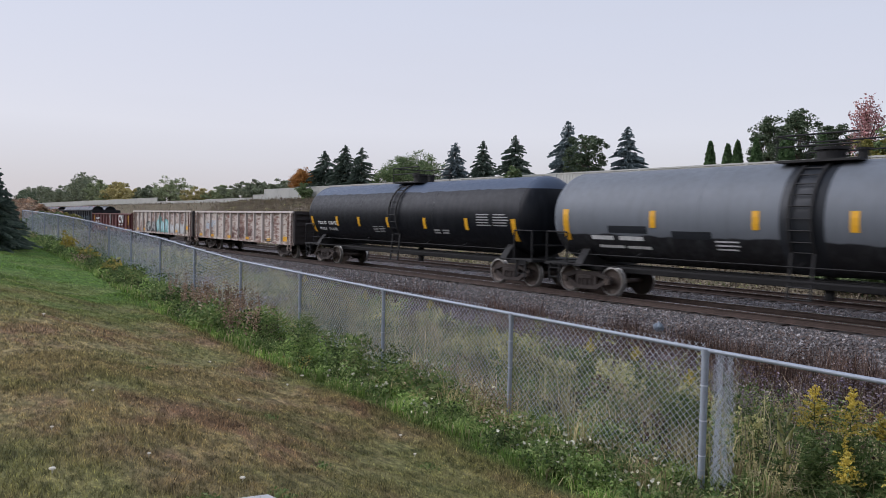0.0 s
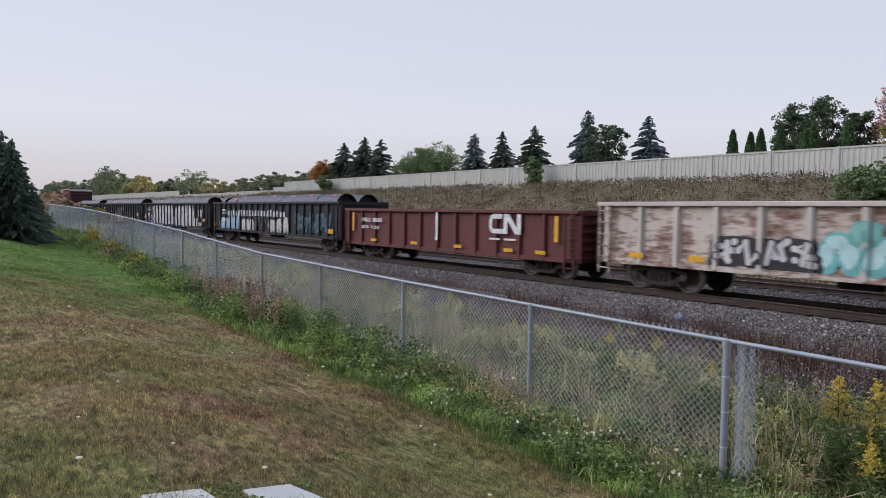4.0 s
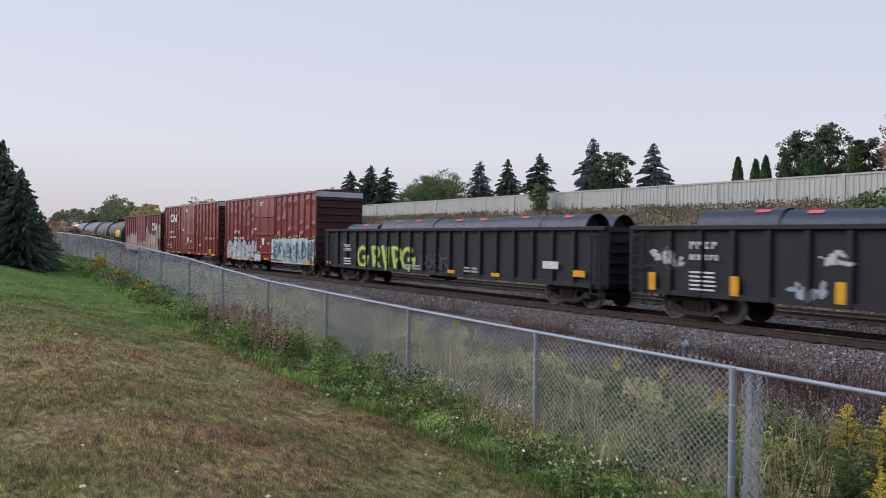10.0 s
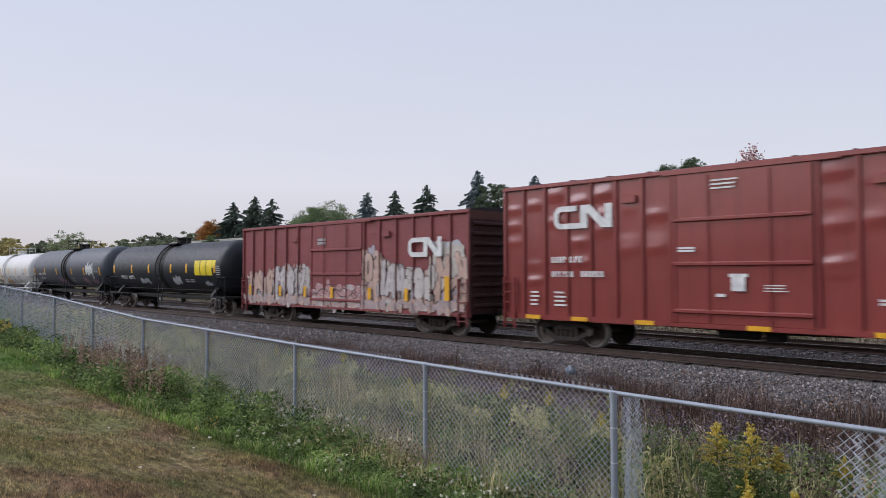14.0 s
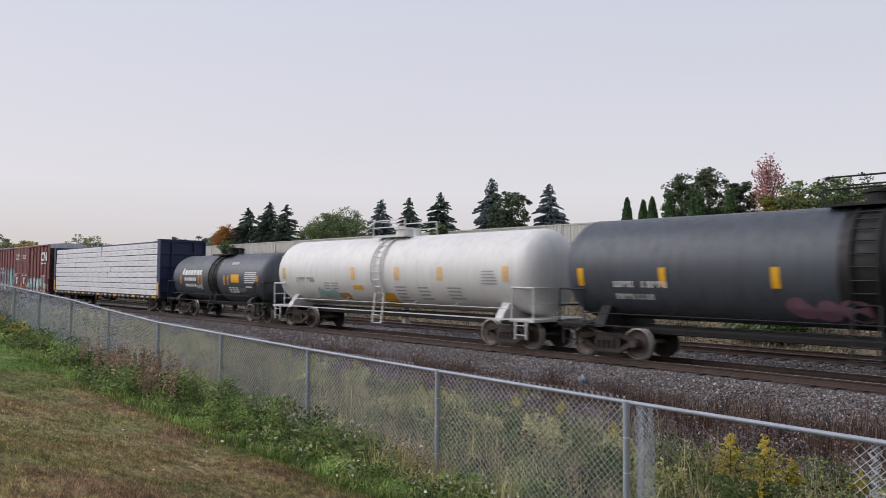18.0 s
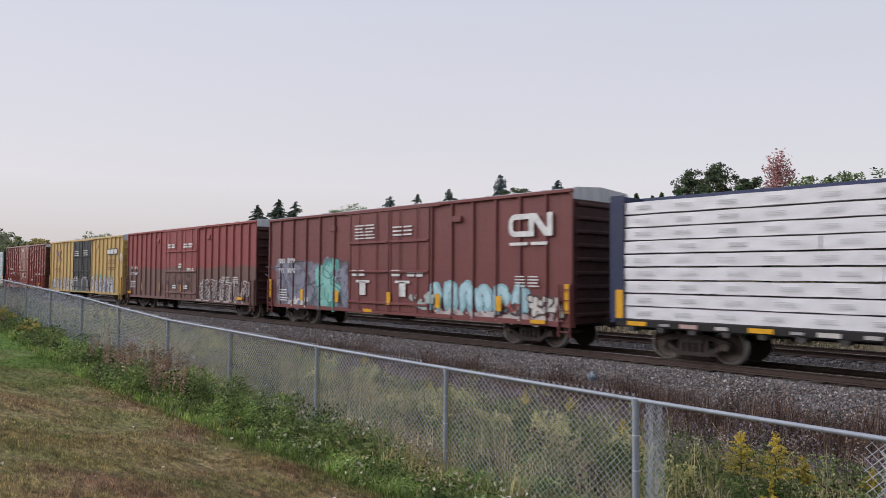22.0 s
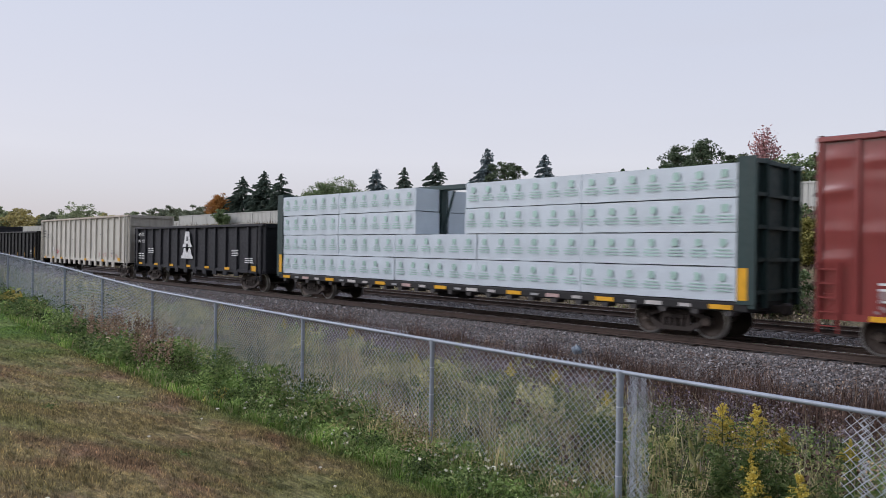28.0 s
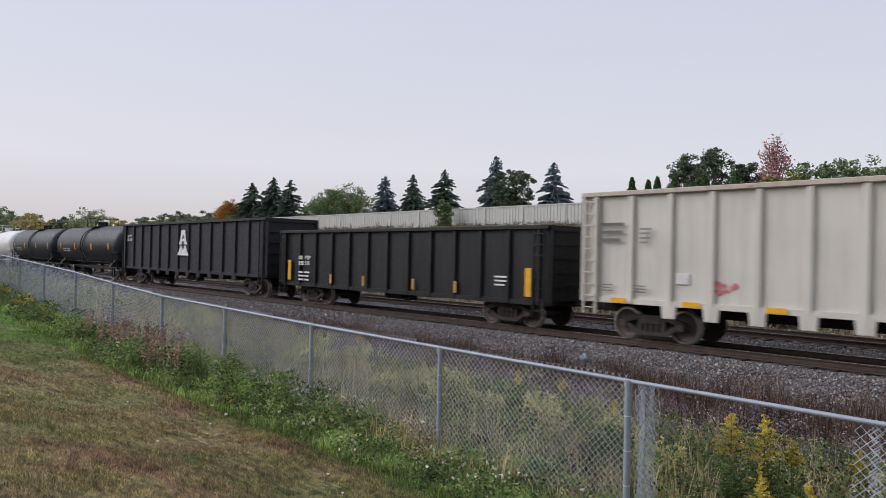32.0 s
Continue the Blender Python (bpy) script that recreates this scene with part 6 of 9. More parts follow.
def build_tanks(T):
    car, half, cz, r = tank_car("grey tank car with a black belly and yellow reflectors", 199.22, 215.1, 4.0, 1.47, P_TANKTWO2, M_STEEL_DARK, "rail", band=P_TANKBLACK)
    SHIFT[car.name] = 0.765
    round_strips(car, (-5.07, -1.92, 0.48, 3.2, 6.0), 2.2, 2.7, cz, r)
    round_strips(car, (-8.45, 6.4), 1.75, 2.75, cz, r, 0.24)
    for box in ((-6.73, -5.29, 2.02, 2.24), (-4.46, -3.2, 1.9, 2.12), (1.5, 3.0, 1.95, 2.2)):
        shell_marks(car, [box], cz, r - 0.004, P_TANKBLACK, "patch", "black repainted patch")
    round_text(car, T, ((-7.45, -5.28, 1.77, 1.96, 1), (-7.25, -5.07, 1.53, 1.66, 1), (-3.12, -2.26, 1.6, 1.92, 3)), cz, r)
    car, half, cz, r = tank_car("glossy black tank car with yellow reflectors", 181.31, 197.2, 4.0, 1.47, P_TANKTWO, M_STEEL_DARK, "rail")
    SHIFT[car.name] = 0.740
    round_strips(car, (-5.88, -3.79, -1.28, 1.53, 4.28), 1.95, 2.4, cz, r)
    round_strips(car, (-8.5, 6.94), 1.6, 2.4, cz, r, 0.24)
    round_text(car, T, ((-7.9, -5.7, 1.95, 2.2, 1), (-7.9, -5.9, 1.67, 1.87, 1)), cz, r)
    round_text(car, T, ((-2.6, -1.6, 1.7, 2.0, 4), (2.1, 3.2, 1.75, 1.95, 2), (4.9, 6.8, 2.1, 2.6, 5)), cz, r, M_GREY)
    # black tank with a yellow emblem
    car, half, cz, r = tank_car("black tank car with a yellow block emblem", -22.06, -7.54, 3.98, 1.47, P_TANKBLACK, M_STEEL_DARK, "platform", band=P_BLACK)
    SHIFT[car.name] = 0.620
    gold = spray((0.80, 0.62, 0.02))
    shell_marks(car, [(3.99, 4.6, 2.1, 2.9), (4.68, 5.3, 2.1, 2.9), (5.38, 6.0, 2.1, 2.9), (6.0, 6.4, 2.5, 2.9)], cz, r, gold, "emblem", "yellow blocky emblem")
    round_strips(car, (-7.7, -4.74, -2.12, 0.99, 3.0, 6.3), 2.25, 2.75, cz, r)
    round_text(car, T, ((-6.61, -4.1, 1.82, 2.12, 1),), cz, r)
    round_text(car, T, ((2.6, 3.86, 1.7, 1.9, 2), (6.45, 7.0, 2.1, 2.63, 5)), cz, r, M_GREY)
    shell_blobs(car, 131, -3.68, -2.34, 1.54, 2.0, cz, r, (0.34, 0.38, 0.42), 5)
    shell_blobs(car, 132, 1.04, 2.08, 1.54, 2.07, cz, r, (0.42, 0.44, 0.47), 5)
    shell_blobs(car, 133, 4.9, 5.6, 1.5, 1.8, cz, r, (0.36, 0.38, 0.42), 3)
    # grey tank with pink marks
    car, half, cz, r = tank_car("dark grey tank car with a white tag and pink marks", -39.97, -24.5, 4.1, 1.48, P_TANKGREY, M_STEEL_DARK, "rail", band=P_BLACK)
    SHIFT[car.name] = 0.650
    round_strips(car, (-8.2, -5.54, -2.56, 1.02, 3.72, 6.9), 2.1, 2.62, cz, r)
    round_text(car, T, ((-7.1, -5.3, 2.03, 2.29, 1), (-7.1, -5.7, 1.7, 1.93, 1)), cz, r)
    round_text(car, T, ((5.8, 6.7, 2.2, 2.56, 4), (0.6, 1.36, 1.5, 1.86, 3)), cz, r, M_GREY)
    shell_blobs(car, 141, 4.12, 5.64, 1.9, 3.0, cz, r, (0.60, 0.62, 0.60), 4, "white spray-painted tag")
    for k, (a, b) in enumerate(((-2.4, -0.6), (3.2, 4.0), (5.0, 5.86))):
        shell_blobs(car, 142 + k, a, b, 1.32, 1.92, cz, r, (0.27, 0.15, 0.20), 3, "pink spray marks")
    # white tank
    car, half, cz, r = tank_car("white tank car with a railed top platform", -56.87, -42.3, 3.98, 1.45, P_TANKWHITE, P_WHITETRIM, "white")
    SHIFT[car.name] = 0.505
    faded = spray((0.78, 0.50, 0.20))
    round_strips(car, (-7.5, -2.14, 0.71, 3.13, 6.28), 2.2, 2.7, cz, r, 0.26, faded, "faded orange reflective strip")
    shell_marks(car, [(-0.58, 0.27, 1.2, 1.69)], cz, r, M_YELLOW, "placard", "yellow panel")
    shell_marks(car, [(-2.23, -1.56, 1.8, 1.97)], cz, r, M_YELLOW, "placard", "yellow panel")
    shell_marks(car, [(-3.46, -2.75, 1.38, 1.63)], cz, r, spray((0.5, 0.25, 0.08)), "placard", "orange panel")
    round_text(car, T, ((-6.44, -4.73, 2.03, 2.35, 1), (0.5, 1.3, 1.35, 2.0, 5), (1.85, 2.57, 1.45, 2.0, 4), (3.4, 4.3, 1.5, 2.0, 4), (5.2, 6.0, 2.06, 2.58, 5), (-4.3, -3.2, 1.75, 2.1, 3)), cz, r, M_GREY)
    shell_blobs(car, 151, -5.0, -3.5, 1.35, 1.84, cz, r, (0.35, 0.52, 0.50), 5, "pale green spray tag")
    # short dark tank
    car, half, cz, r = tank_car("short dark grey tank car with white lettering and a yellow placard", -69.30, -59.2, 3.52, 1.32, P_TANKGREY, M_STEEL_DARK, "platform", band=P_BLACK)
    SHIFT[car.name] = 0.690
    blocks = [(-4.22 + 0.37 * k, -3.91 + 0.37 * k, 2.36, 2.64) for k in range(6)]
    blocks += [(-4.25 + 0.26 * k, -4.04 + 0.26 * k, 2.03, 2.22) for k in range(6)] + [(-4.2 + 0.24 * k, -4.01 + 0.24 * k, 1.70, 1.86) for k in range(6)]
    shell_marks(car, blocks, cz, r, M_WHITE, "lettering", "row of white letter blocks")
    shell_marks(car, [(-4.56, -4.30, 2.38, 2.66), (-4.49, -4.37, 2.66, 2.74)], cz, r, M_WHITE, "emblem", "round white emblem")
    shell_marks(car, [(1.12, 1.90, 2.92, 3.05)], cz, r, M_GREY, "stencil", "worn white stencil")
    shell_marks(car, [(2.9, 4.1, 2.46 - 0.10 * k, 2.51 - 0.10 * k) for k in range(6)], cz, r, M_WHITE, "data_panel", "white lines of small print")
    shell_marks(car, [(1.1 + 0.36 * k, 1.38 + 0.36 * k, z, z + 0.07) for k in range(3) for z in (1.45, 1.56, 1.67)], cz, r, M_WHITE, "lettering", "row of white letter blocks")
    shell_marks(car, [(2.95, 3.6, 1.72, 1.80)], cz, r, M_WHITE, "stencil", "worn white stencil")
    shell_blobs(car, 161, -2.75, -2.0, 1.55, 1.85, cz, r, (0.46, 0.46, 0.46), 3, "small grey tag")
    shell_marks(car, [(1.46, 2.33, 1.98, 2.4)], cz, r, M_YELLOW, "placard", "yellow placard")
    shell_blobs(car, 162, 2.2, 2.9, 1.45, 1.75, cz, r, (0.20, 0.20, 0.20), 3, "faint grey tag")
    round_strips(car, (-4.75, -2.42, -2.03, 0.69, 1.12, 4.23), 1.85, 2.35, cz, r, 0.2, spray((0.45, 0.22, 0.06)), "faded orange reflective strip")


def build_gondolas(T):
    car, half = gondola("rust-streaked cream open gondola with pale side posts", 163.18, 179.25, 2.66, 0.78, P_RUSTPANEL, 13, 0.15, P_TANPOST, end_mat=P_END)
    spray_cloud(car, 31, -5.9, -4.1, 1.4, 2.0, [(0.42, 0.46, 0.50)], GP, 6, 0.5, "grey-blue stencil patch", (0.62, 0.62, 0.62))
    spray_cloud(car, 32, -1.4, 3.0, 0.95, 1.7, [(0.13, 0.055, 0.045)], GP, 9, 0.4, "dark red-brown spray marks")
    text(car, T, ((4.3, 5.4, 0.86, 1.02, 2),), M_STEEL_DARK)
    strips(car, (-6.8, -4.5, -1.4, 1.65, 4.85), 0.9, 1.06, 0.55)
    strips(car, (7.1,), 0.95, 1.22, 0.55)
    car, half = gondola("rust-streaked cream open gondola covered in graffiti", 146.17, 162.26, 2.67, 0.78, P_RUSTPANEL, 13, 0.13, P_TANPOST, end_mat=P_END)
    spray_letters(car, 41, -3.95, -1.22, 0.9, 1.75, 4, INK, (0.62, 0.62, 0.6), GP, INK, 0.42, "white letters on a black block", None, INK)
    puff_letters(car, 42, -1.15, 2.2, 0.84, 1.95, 3, (0.16, 0.46, 0.45), (0.46, 0.68, 0.68), GP, (0.05, 0.10, 0.10), "turquoise puffy spray-painted letters")
    puff_letters(car, 44, -0.35, 0.35, 1.6, 2.3, 1, (0.14, 0.40, 0.36), (0.22, 0.48, 0.44), GP - 0.012, None, "green sprayed peak above the letters")
    puff_letters(car, 43, 2.3, 6.5, 0.84, 1.75, 5, (0.46, 0.47, 0.46), (0.66, 0.66, 0.64), GP, (0.22, 0.20, 0.20), "pale faded spray-painted letters")
    strips(car, (7.2,), 1.25, 1.5, 0.7)
    strips(car, (-6.5, -4.4, 4.6), 0.98, 1.14, 0.5)
    # red gondola
    car, half = gondola("oxide-red open gondola with a white emblem", 129.18, 145.29, 2.40, 0.64, P_REDGON, 13, 0.12, P_REDGON)
    monogram(car, 3.48, 1.5, 1.8, 0.74, M_WHITE, -1.506)
    text(car, T, ((3.5, 5.2, 1.24, 1.35, 1), (-6.35, -4.2, 1.72, 2.0, 1), (-6.35, -4.6, 1.4, 1.62, 1)))
    marks(car, [(-0.07, 0.1, 1.1, 2.4)], M_WHITE, -1.506, "stencil")
    strips(car, (7.07, -7.2), 1.3, 2.2, 0.18)
    strips(car, (-5.2, -1.7, 1.5, 4.6, 6.3), 0.84, 0.97, 0.5)
    # long black gondolas with arched covers
    labels = ("long black gondola with pale blue and white graffiti", "long black gondola covered in large white graffiti letters", "long black gondola with white outlined tags and yellow reflectors", "long black gondola with a green tag")
    for i, (a, b) in enumerate([(108.55, 128.49), (87.43, 107.40), (66.43, 86.47), (45.34, 65.37)]):
        car, half = gondola(labels[i], a, b, 2.76, 0.76, P_GOND, 18, 0.12, P_GOND, inset=1.4)
        hoods(a, b, 2.76, i, (((-7.8, -6.1, 1, 0.13), (-5.75, 9.3, 6, 0.0)), ((-7.8, -3.9, 2, 0.13), (-3.75, 9.0, 6, 0.0)), ((-7.85, 9.3, 7, 0.0),), ((-8.06, -4.93, 1, 0.14), (-4.5, 9.0, 6, 0.0)))[i])
        if i == 0:
            puff_letters(car, 61, -8.6, -6.7, 0.84, 1.75, 2, (0.30, 0.42, 0.50), (0.42, 0.54, 0.62), GP, None, "pale blue spray-painted shapes")
            puff_letters(car, 62, -6.75, -4.6, 0.84, 1.95, 3, (0.26, 0.42, 0.54), (0.40, 0.56, 0.66), GP, (0.08, 0.10, 0.14), "pale blue spray-painted letters")
            puff_letters(car, 63, -4.35, -2.1, 0.82, 1.75, 3, (0.50, 0.50, 0.48), (0.66, 0.66, 0.63), GP, (0.05, 0.05, 0.06), "white puffy spray-painted letters")
            spray_letters(car, 65, -2.2, -0.1, 0.95, 1.9, 3, (0.20, 0.20, 0.21), (0.05, 0.05, 0.055), GP, None, 0.3, "worn grey outlined letters")
            puff_letters(car, 66, 0.45, 3.6, 0.82, 1.85, 3, (0.48, 0.47, 0.43), (0.62, 0.61, 0.56), GP, (0.10, 0.09, 0.08), "off-white puffy spray-painted letters")
            for q in range(10):
                xq = -7.05 + 1.02 * q
                wild_letters(car, 660 + q, xq, xq + 0.78, 1.84, 2.26, 2, [(0.62, 0.63, 0.66)], (0.03, 0.03, 0.033), GP - 0.02, 0.1, 3, (0.0, 0.25), label="white scribbled bars", rim=0.0)
            spray_letters(car, 64, 4.2, 8.8, 1.0, 2.2, 5, (0.10, 0.20, 0.26), (0.06, 0.09, 0.11), GP, None, 0.3, "dull blue spray-painted letters")
            strips(car, (-9.6, 9.0), 1.05, 1.28, 0.6)
            text(car, T, ((-8.0, -7.1, 1.9, 2.3, 2), (-8.0, -7.2, 1.4, 1.7, 2)))
        if i == 1:
            wild_letters(car, 71, -6.9, 0.1, 0.84, 2.56, 7, [(0.66, 0.65, 0.62), (0.60, 0.59, 0.57)], (0.04, 0.045, 0.09), GP, 0.05, 5, (1.0, 1.57), ((0.20, 0.20, 0.36),), 0.06, "large white spray-painted block letters", 0.045)
            wild_letters(car, 73, 0.75, 6.1, 0.80, 2.56, 6, [(0.66, 0.65, 0.62), (0.61, 0.60, 0.58)], (0.04, 0.045, 0.09), GP, 0.05, 5, (1.0, 1.57), ((0.20, 0.20, 0.36),), 0.06, "large white spray-painted block letters", 0.045)
            puff_letters(car, 74, 0.0, 0.8, 0.85, 1.7, 1, (0.22, 0.26, 0.44), (0.45, 0.50, 0.62), GP - 0.012, None, "blue-white spray patch")
            wild_letters(car, 75, 5.9, 7.0, 0.80, 1.7, 1, [(0.62, 0.62, 0.60)], (0.04, 0.045, 0.09), GP - 0.012, 0.1, 3, label="white spray-painted block")
            spray_letters(car, 72, 7.2, 8.2, 1.5, 2.35, 2, (0.32, 0.32, 0.32), (0.60, 0.60, 0.59), GP, None, 0.42, "small white tag")
            spray_cloud(car, 76, -9.4, -7.0, 0.86, 1.7, [(0.30, 0.34, 0.42), (0.50, 0.52, 0.55)], GP, 5, 0.34, "grey-blue spray specks")
            marks(car, [(7.55, 8.25, 0.92, 1.2)], M_GREY, -1.506, "stencil")
            strips(car, (8.86, -9.1), 1.3, 1.5, 0.6)
            text(car, T, ((-8.14, -7.1, 2.0, 2.4, 2), (-8.14, -7.2, 1.6, 1.85, 2)))
        if i == 2:
            spray_letters(car, 81, -2.24, 1.04, 0.84, 2.36, 4, (0.60, 0.60, 0.58), (0.035, 0.035, 0.038), GP, None, 0.4, "white outlined spray-painted letters", None, None, (4, 7, 2, 0))
            spray_cloud(car, 82, 1.05, 2.2, 1.9, 2.4, [(0.55, 0.55, 0.54)], GP, 4, 0.3, "small white tag")
            spray_cloud(car, 83, -9.3, -8.2, 1.5, 2.16, [(0.55, 0.55, 0.54)], GP, 4, 0.35, "small white tag", (0.05, 0.05, 0.05))
            spray_cloud(car, 84, -5.0, -4.2, 0.9, 1.36, [(0.36, 0.40, 0.46)], GP, 3, 0.35, "small grey-blue tag")
            spray_cloud(car, 85, -4.3, -3.4, 1.75, 2.1, [(0.52, 0.52, 0.52)], GP, 3, 0.28, "small white tag")
            spray_letters(car, 86, 2.6, 5.2, 1.0, 2.1, 3, (0.075, 0.075, 0.08), (0.04, 0.04, 0.042), GP, None, 0.3, "worn grey tag")
            strips(car, (-9.2, -6.5, -3.74, -1.8, 0.08, 1.99, 3.87, 6.58), 0.85, 1.38, 0.24)
            strips(car, (9.24,), 0.82, 1.78, 0.26)
            text(car, T, ((-7.9, -6.9, 2.05, 2.35, 1), (-7.9, -6.9, 1.75, 1.98, 1), (-7.9, -7.0, 0.9, 1.5, 5), (8.4, 9.0, 1.45, 1.75, 2), (7.2, 7.9, 0.95, 1.2, 3), (5.0, 5.4, 0.95, 1.05, 1)))
        if i == 3:
            tag = [(letters_gr(0.80, 1.12, Geo(), GP - dy, fat), col) for dy, fat, col in ((0.0, 0.34, (0.012, 0.014, 0.012)), (0.008, 0.20, (0.42, 0.58, 0.07)), (0.016, 0.075, (0.62, 0.74, 0.22)))]
            painted(car, tag, "graffiti", "yellow-green spray-painted tag GRUPG with black edges")
            spray_letters(car, 91, -0.9, 1.3, 0.95, 1.7, 4, (0.10, 0.10, 0.105), (0.032, 0.031, 0.033), GP, None, 0.24, "worn grey outlined tag")
            text(car, T, ((-7.8, -6.9, 1.6, 2.0, 2), (-7.8, -6.9, 0.9, 1.3, 3)))
            text(car, T, ((-2.0, -0.4, 0.9, 1.15, 2), (2.6, 3.6, 0.95, 1.2, 2)), M_GREY)
            strips(car, (-9.55, 1.7, 4.57), 0.88, 1.02, 0.5)
            strips(car, (8.92,), 1.08, 1.3, 0.53)
            marks(car, [(7.18, 7.94, 1.3, 1.56)], M_WHITE, -1.506, "stencil")


def build_boxcars(T):
    for left, right, i in ((28.77, 44.13, 0), (11.91, 27.23, 1), (-169.69, -154.04, 2)):
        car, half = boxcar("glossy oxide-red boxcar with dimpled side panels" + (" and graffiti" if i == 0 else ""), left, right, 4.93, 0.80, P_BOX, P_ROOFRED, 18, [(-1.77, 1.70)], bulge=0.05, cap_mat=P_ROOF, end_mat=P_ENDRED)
        text(car, T, ((-5.72, -4.41, 2.48, 2.75, 1), (-5.72, -3.6, 2.06, 2.31, 1), (-6.53, -6.17, 1.2, 1.7, 4), (-5.62, -5.16, 1.2, 1.7, 4)))
        if i == 1:
            monogram(car, -5.62, 3.52, 2.02, 0.68, M_WHITE, -1.508)
        marks(car, [(-0.2, 0.14, 1.77, 2.12), (-0.26, 0.2, 2.12, 2.2)], M_WHITE, -1.56, "stencil")
        text(car, T, ((-0.7, 0.1, 4.3, 4.6, 3), (0.6, 1.2, 1.75, 1.95, 3), (-1.6, -1.1, 2.75, 2.9, 2), (-0.6, -0.3, 1.6, 1.72, 1)), y=-1.56)
        text(car, T, ((3.0, 3.6, 1.5, 1.66, 2), (4.5, 5.1, 2.05, 2.2, 2), (5.6, 6.3, 2.05, 2.2, 2), (5.4, 6.1, 0.98, 1.1, 2)))
        strips(car, (-6.4, -4.7, -2.6, 0.45, 3.2, 4.8), 0.82, 0.94, 0.56, -1.556)
        strips(car, (6.7,), 0.82, 0.96, 1.0, -1.556)
        strips(car, (5.65,), 1.13, 1.29, 0.55)
        if i == 0:
            wild_letters(car, 101, -7.1, -1.3, 0.72, 2.14, 6, [(0.58, 0.58, 0.60), (0.50, 0.50, 0.52)], (0.02, 0.02, 0.025), -1.506, 0.55, 5, (0.25, 0.8), ((0.08, 0.10, 0.42),), 0.18, "silver-white jagged spray-painted letters")
            wild_letters(car, 105, -1.5, -0.4, 0.70, 1.35, 1, [(0.56, 0.56, 0.58)], (0.02, 0.02, 0.025), -1.56, 0.5, 4, (0.1, 0.5), label="silver-white foot of the letters")
            spray_letters(car, 102, 1.4, 7.5, 0.82, 2.2, 6, (0.34, 0.62, 0.66), (0.155, 0.16, 0.19), -1.506, (0.50, 0.60, 0.64), 0.5, "grey spray-painted letters with turquoise edges", (0.62, 0.72, 0.74), None, (6, 5, 7, 3, 1, 2), 0.0, 0.60)
            marks(car, [(1.25, 7.65, 0.72, 0.84)], spray((0.56, 0.60, 0.62)), -1.52, "graffiti", "pale sprayed foot line")
            spray_cloud(car, 104, 1.2, 7.6, 2.1, 2.45, [(0.42, 0.46, 0.12)], -1.50, 9, 0.22, "yellow-green spray specks")
        if i == 2:
            spray_cloud(car, 213, -6.6, -3.2, 0.8, 1.6, [(0.30, 0.20, 0.20)], -1.506, 6, 0.4, "faint grey spray marks")
    car, half = boxcar("old red boxcar with white graffiti along its foot", -4.90, 10.43, 4.38, 0.72, P_BOX3, P_ROOFDARK, 17, [(-1.75, 1.81)], bulge=0.01, cap_mat=P_ROOFRED, end_mat=P_ENDRED)
    cream, peach, lilac, stone = (0.52, 0.475, 0.44), (0.52, 0.36, 0.29), (0.40, 0.36, 0.40), (0.33, 0.31, 0.30)
    for seed, xa, xb, zt, n in ((121, -7.2, -4.9, 2.5, 3), (122, -4.95, -2.4, 2.7, 3), (123, -2.45, -1.4, 2.7, 1), (124, 1.75, 2.9, 3.3, 1), (125, 2.6, 4.3, 2.8, 2), (126, 4.1, 6.0, 2.6, 2), (127, 5.7, 7.5, 3.1, 2)):
        wild_letters(car, seed, xa, xb, 1.0, zt, n, [cream, peach, peach, lilac, stone], (0.11, 0.07, 0.07), BP, 0.12, 8, (0.1, 1.5), (peach, (0.70, 0.68, 0.66), (0.30, 0.27, 0.30)), 0.22, "dense cream and peach spray-painted letters", 0.03)
        spray_letters(car, seed + 20, xa, xb, 1.15, zt * 0.97, n + 1, (0.17, 0.12, 0.115), (cream, peach, (0.52, 0.47, 0.46))[seed % 3], BP - 0.022, None, 0.52, "outlined pale letters over older paint", core=0.80)
    spray_cloud(car, 128, -7.3, 7.4, 0.80, 1.25, [cream, peach, (0.42, 0.33, 0.32)], -1.506, 34, 0.42, "pale worn paint along the foot")
    spray_cloud(car, 123, -1.7, 1.8, 0.78, 1.75, [(0.55, 0.47, 0.46), (0.44, 0.26, 0.25)], -1.506, 11, 0.6, "white and pink spray on the door", (0.12, 0.06, 0.06))
    spray_cloud(car, 135, 5.9, 7.1, 1.7, 3.35, [(0.50, 0.50, 0.52), (0.56, 0.51, 0.44)], BP - 0.012, 9, 0.8, "tall grey and cream spray-painted patch")
    monogram(car, 4.62, 2.8, 1.75, 0.70, M_WHITE, -1.56, closed=True)
    strips(car, (-6.78, -4.12, -2.12, -0.15, 2.35, 4.5), 1.2, 1.65, 0.2, -1.57)
    strips(car, (6.63,), 1.25, 2.1, 0.24, -1.57)
    text(car, T, ((-1.2, -0.5, 3.4, 3.7, 2),), M_GREY, -1.54)
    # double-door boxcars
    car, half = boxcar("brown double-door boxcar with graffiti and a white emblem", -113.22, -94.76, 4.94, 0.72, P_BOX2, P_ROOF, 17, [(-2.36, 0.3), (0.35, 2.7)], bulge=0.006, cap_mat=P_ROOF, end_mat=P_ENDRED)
    monogram(car, 6.63, 3.53, 1.82, 0.74, M_WHITE, -1.508, closed=True)
    text(car, T, ((6.67, 8.47, 3.23, 3.38, 1), (-8.14, -6.6, 2.74, 3.07, 1), (-8.14, -6.6, 2.3, 2.6, 1), (6.9, 8.0, 1.9, 2.3, 4), (-8.1, -7.2, 1.0, 1.6, 5)))
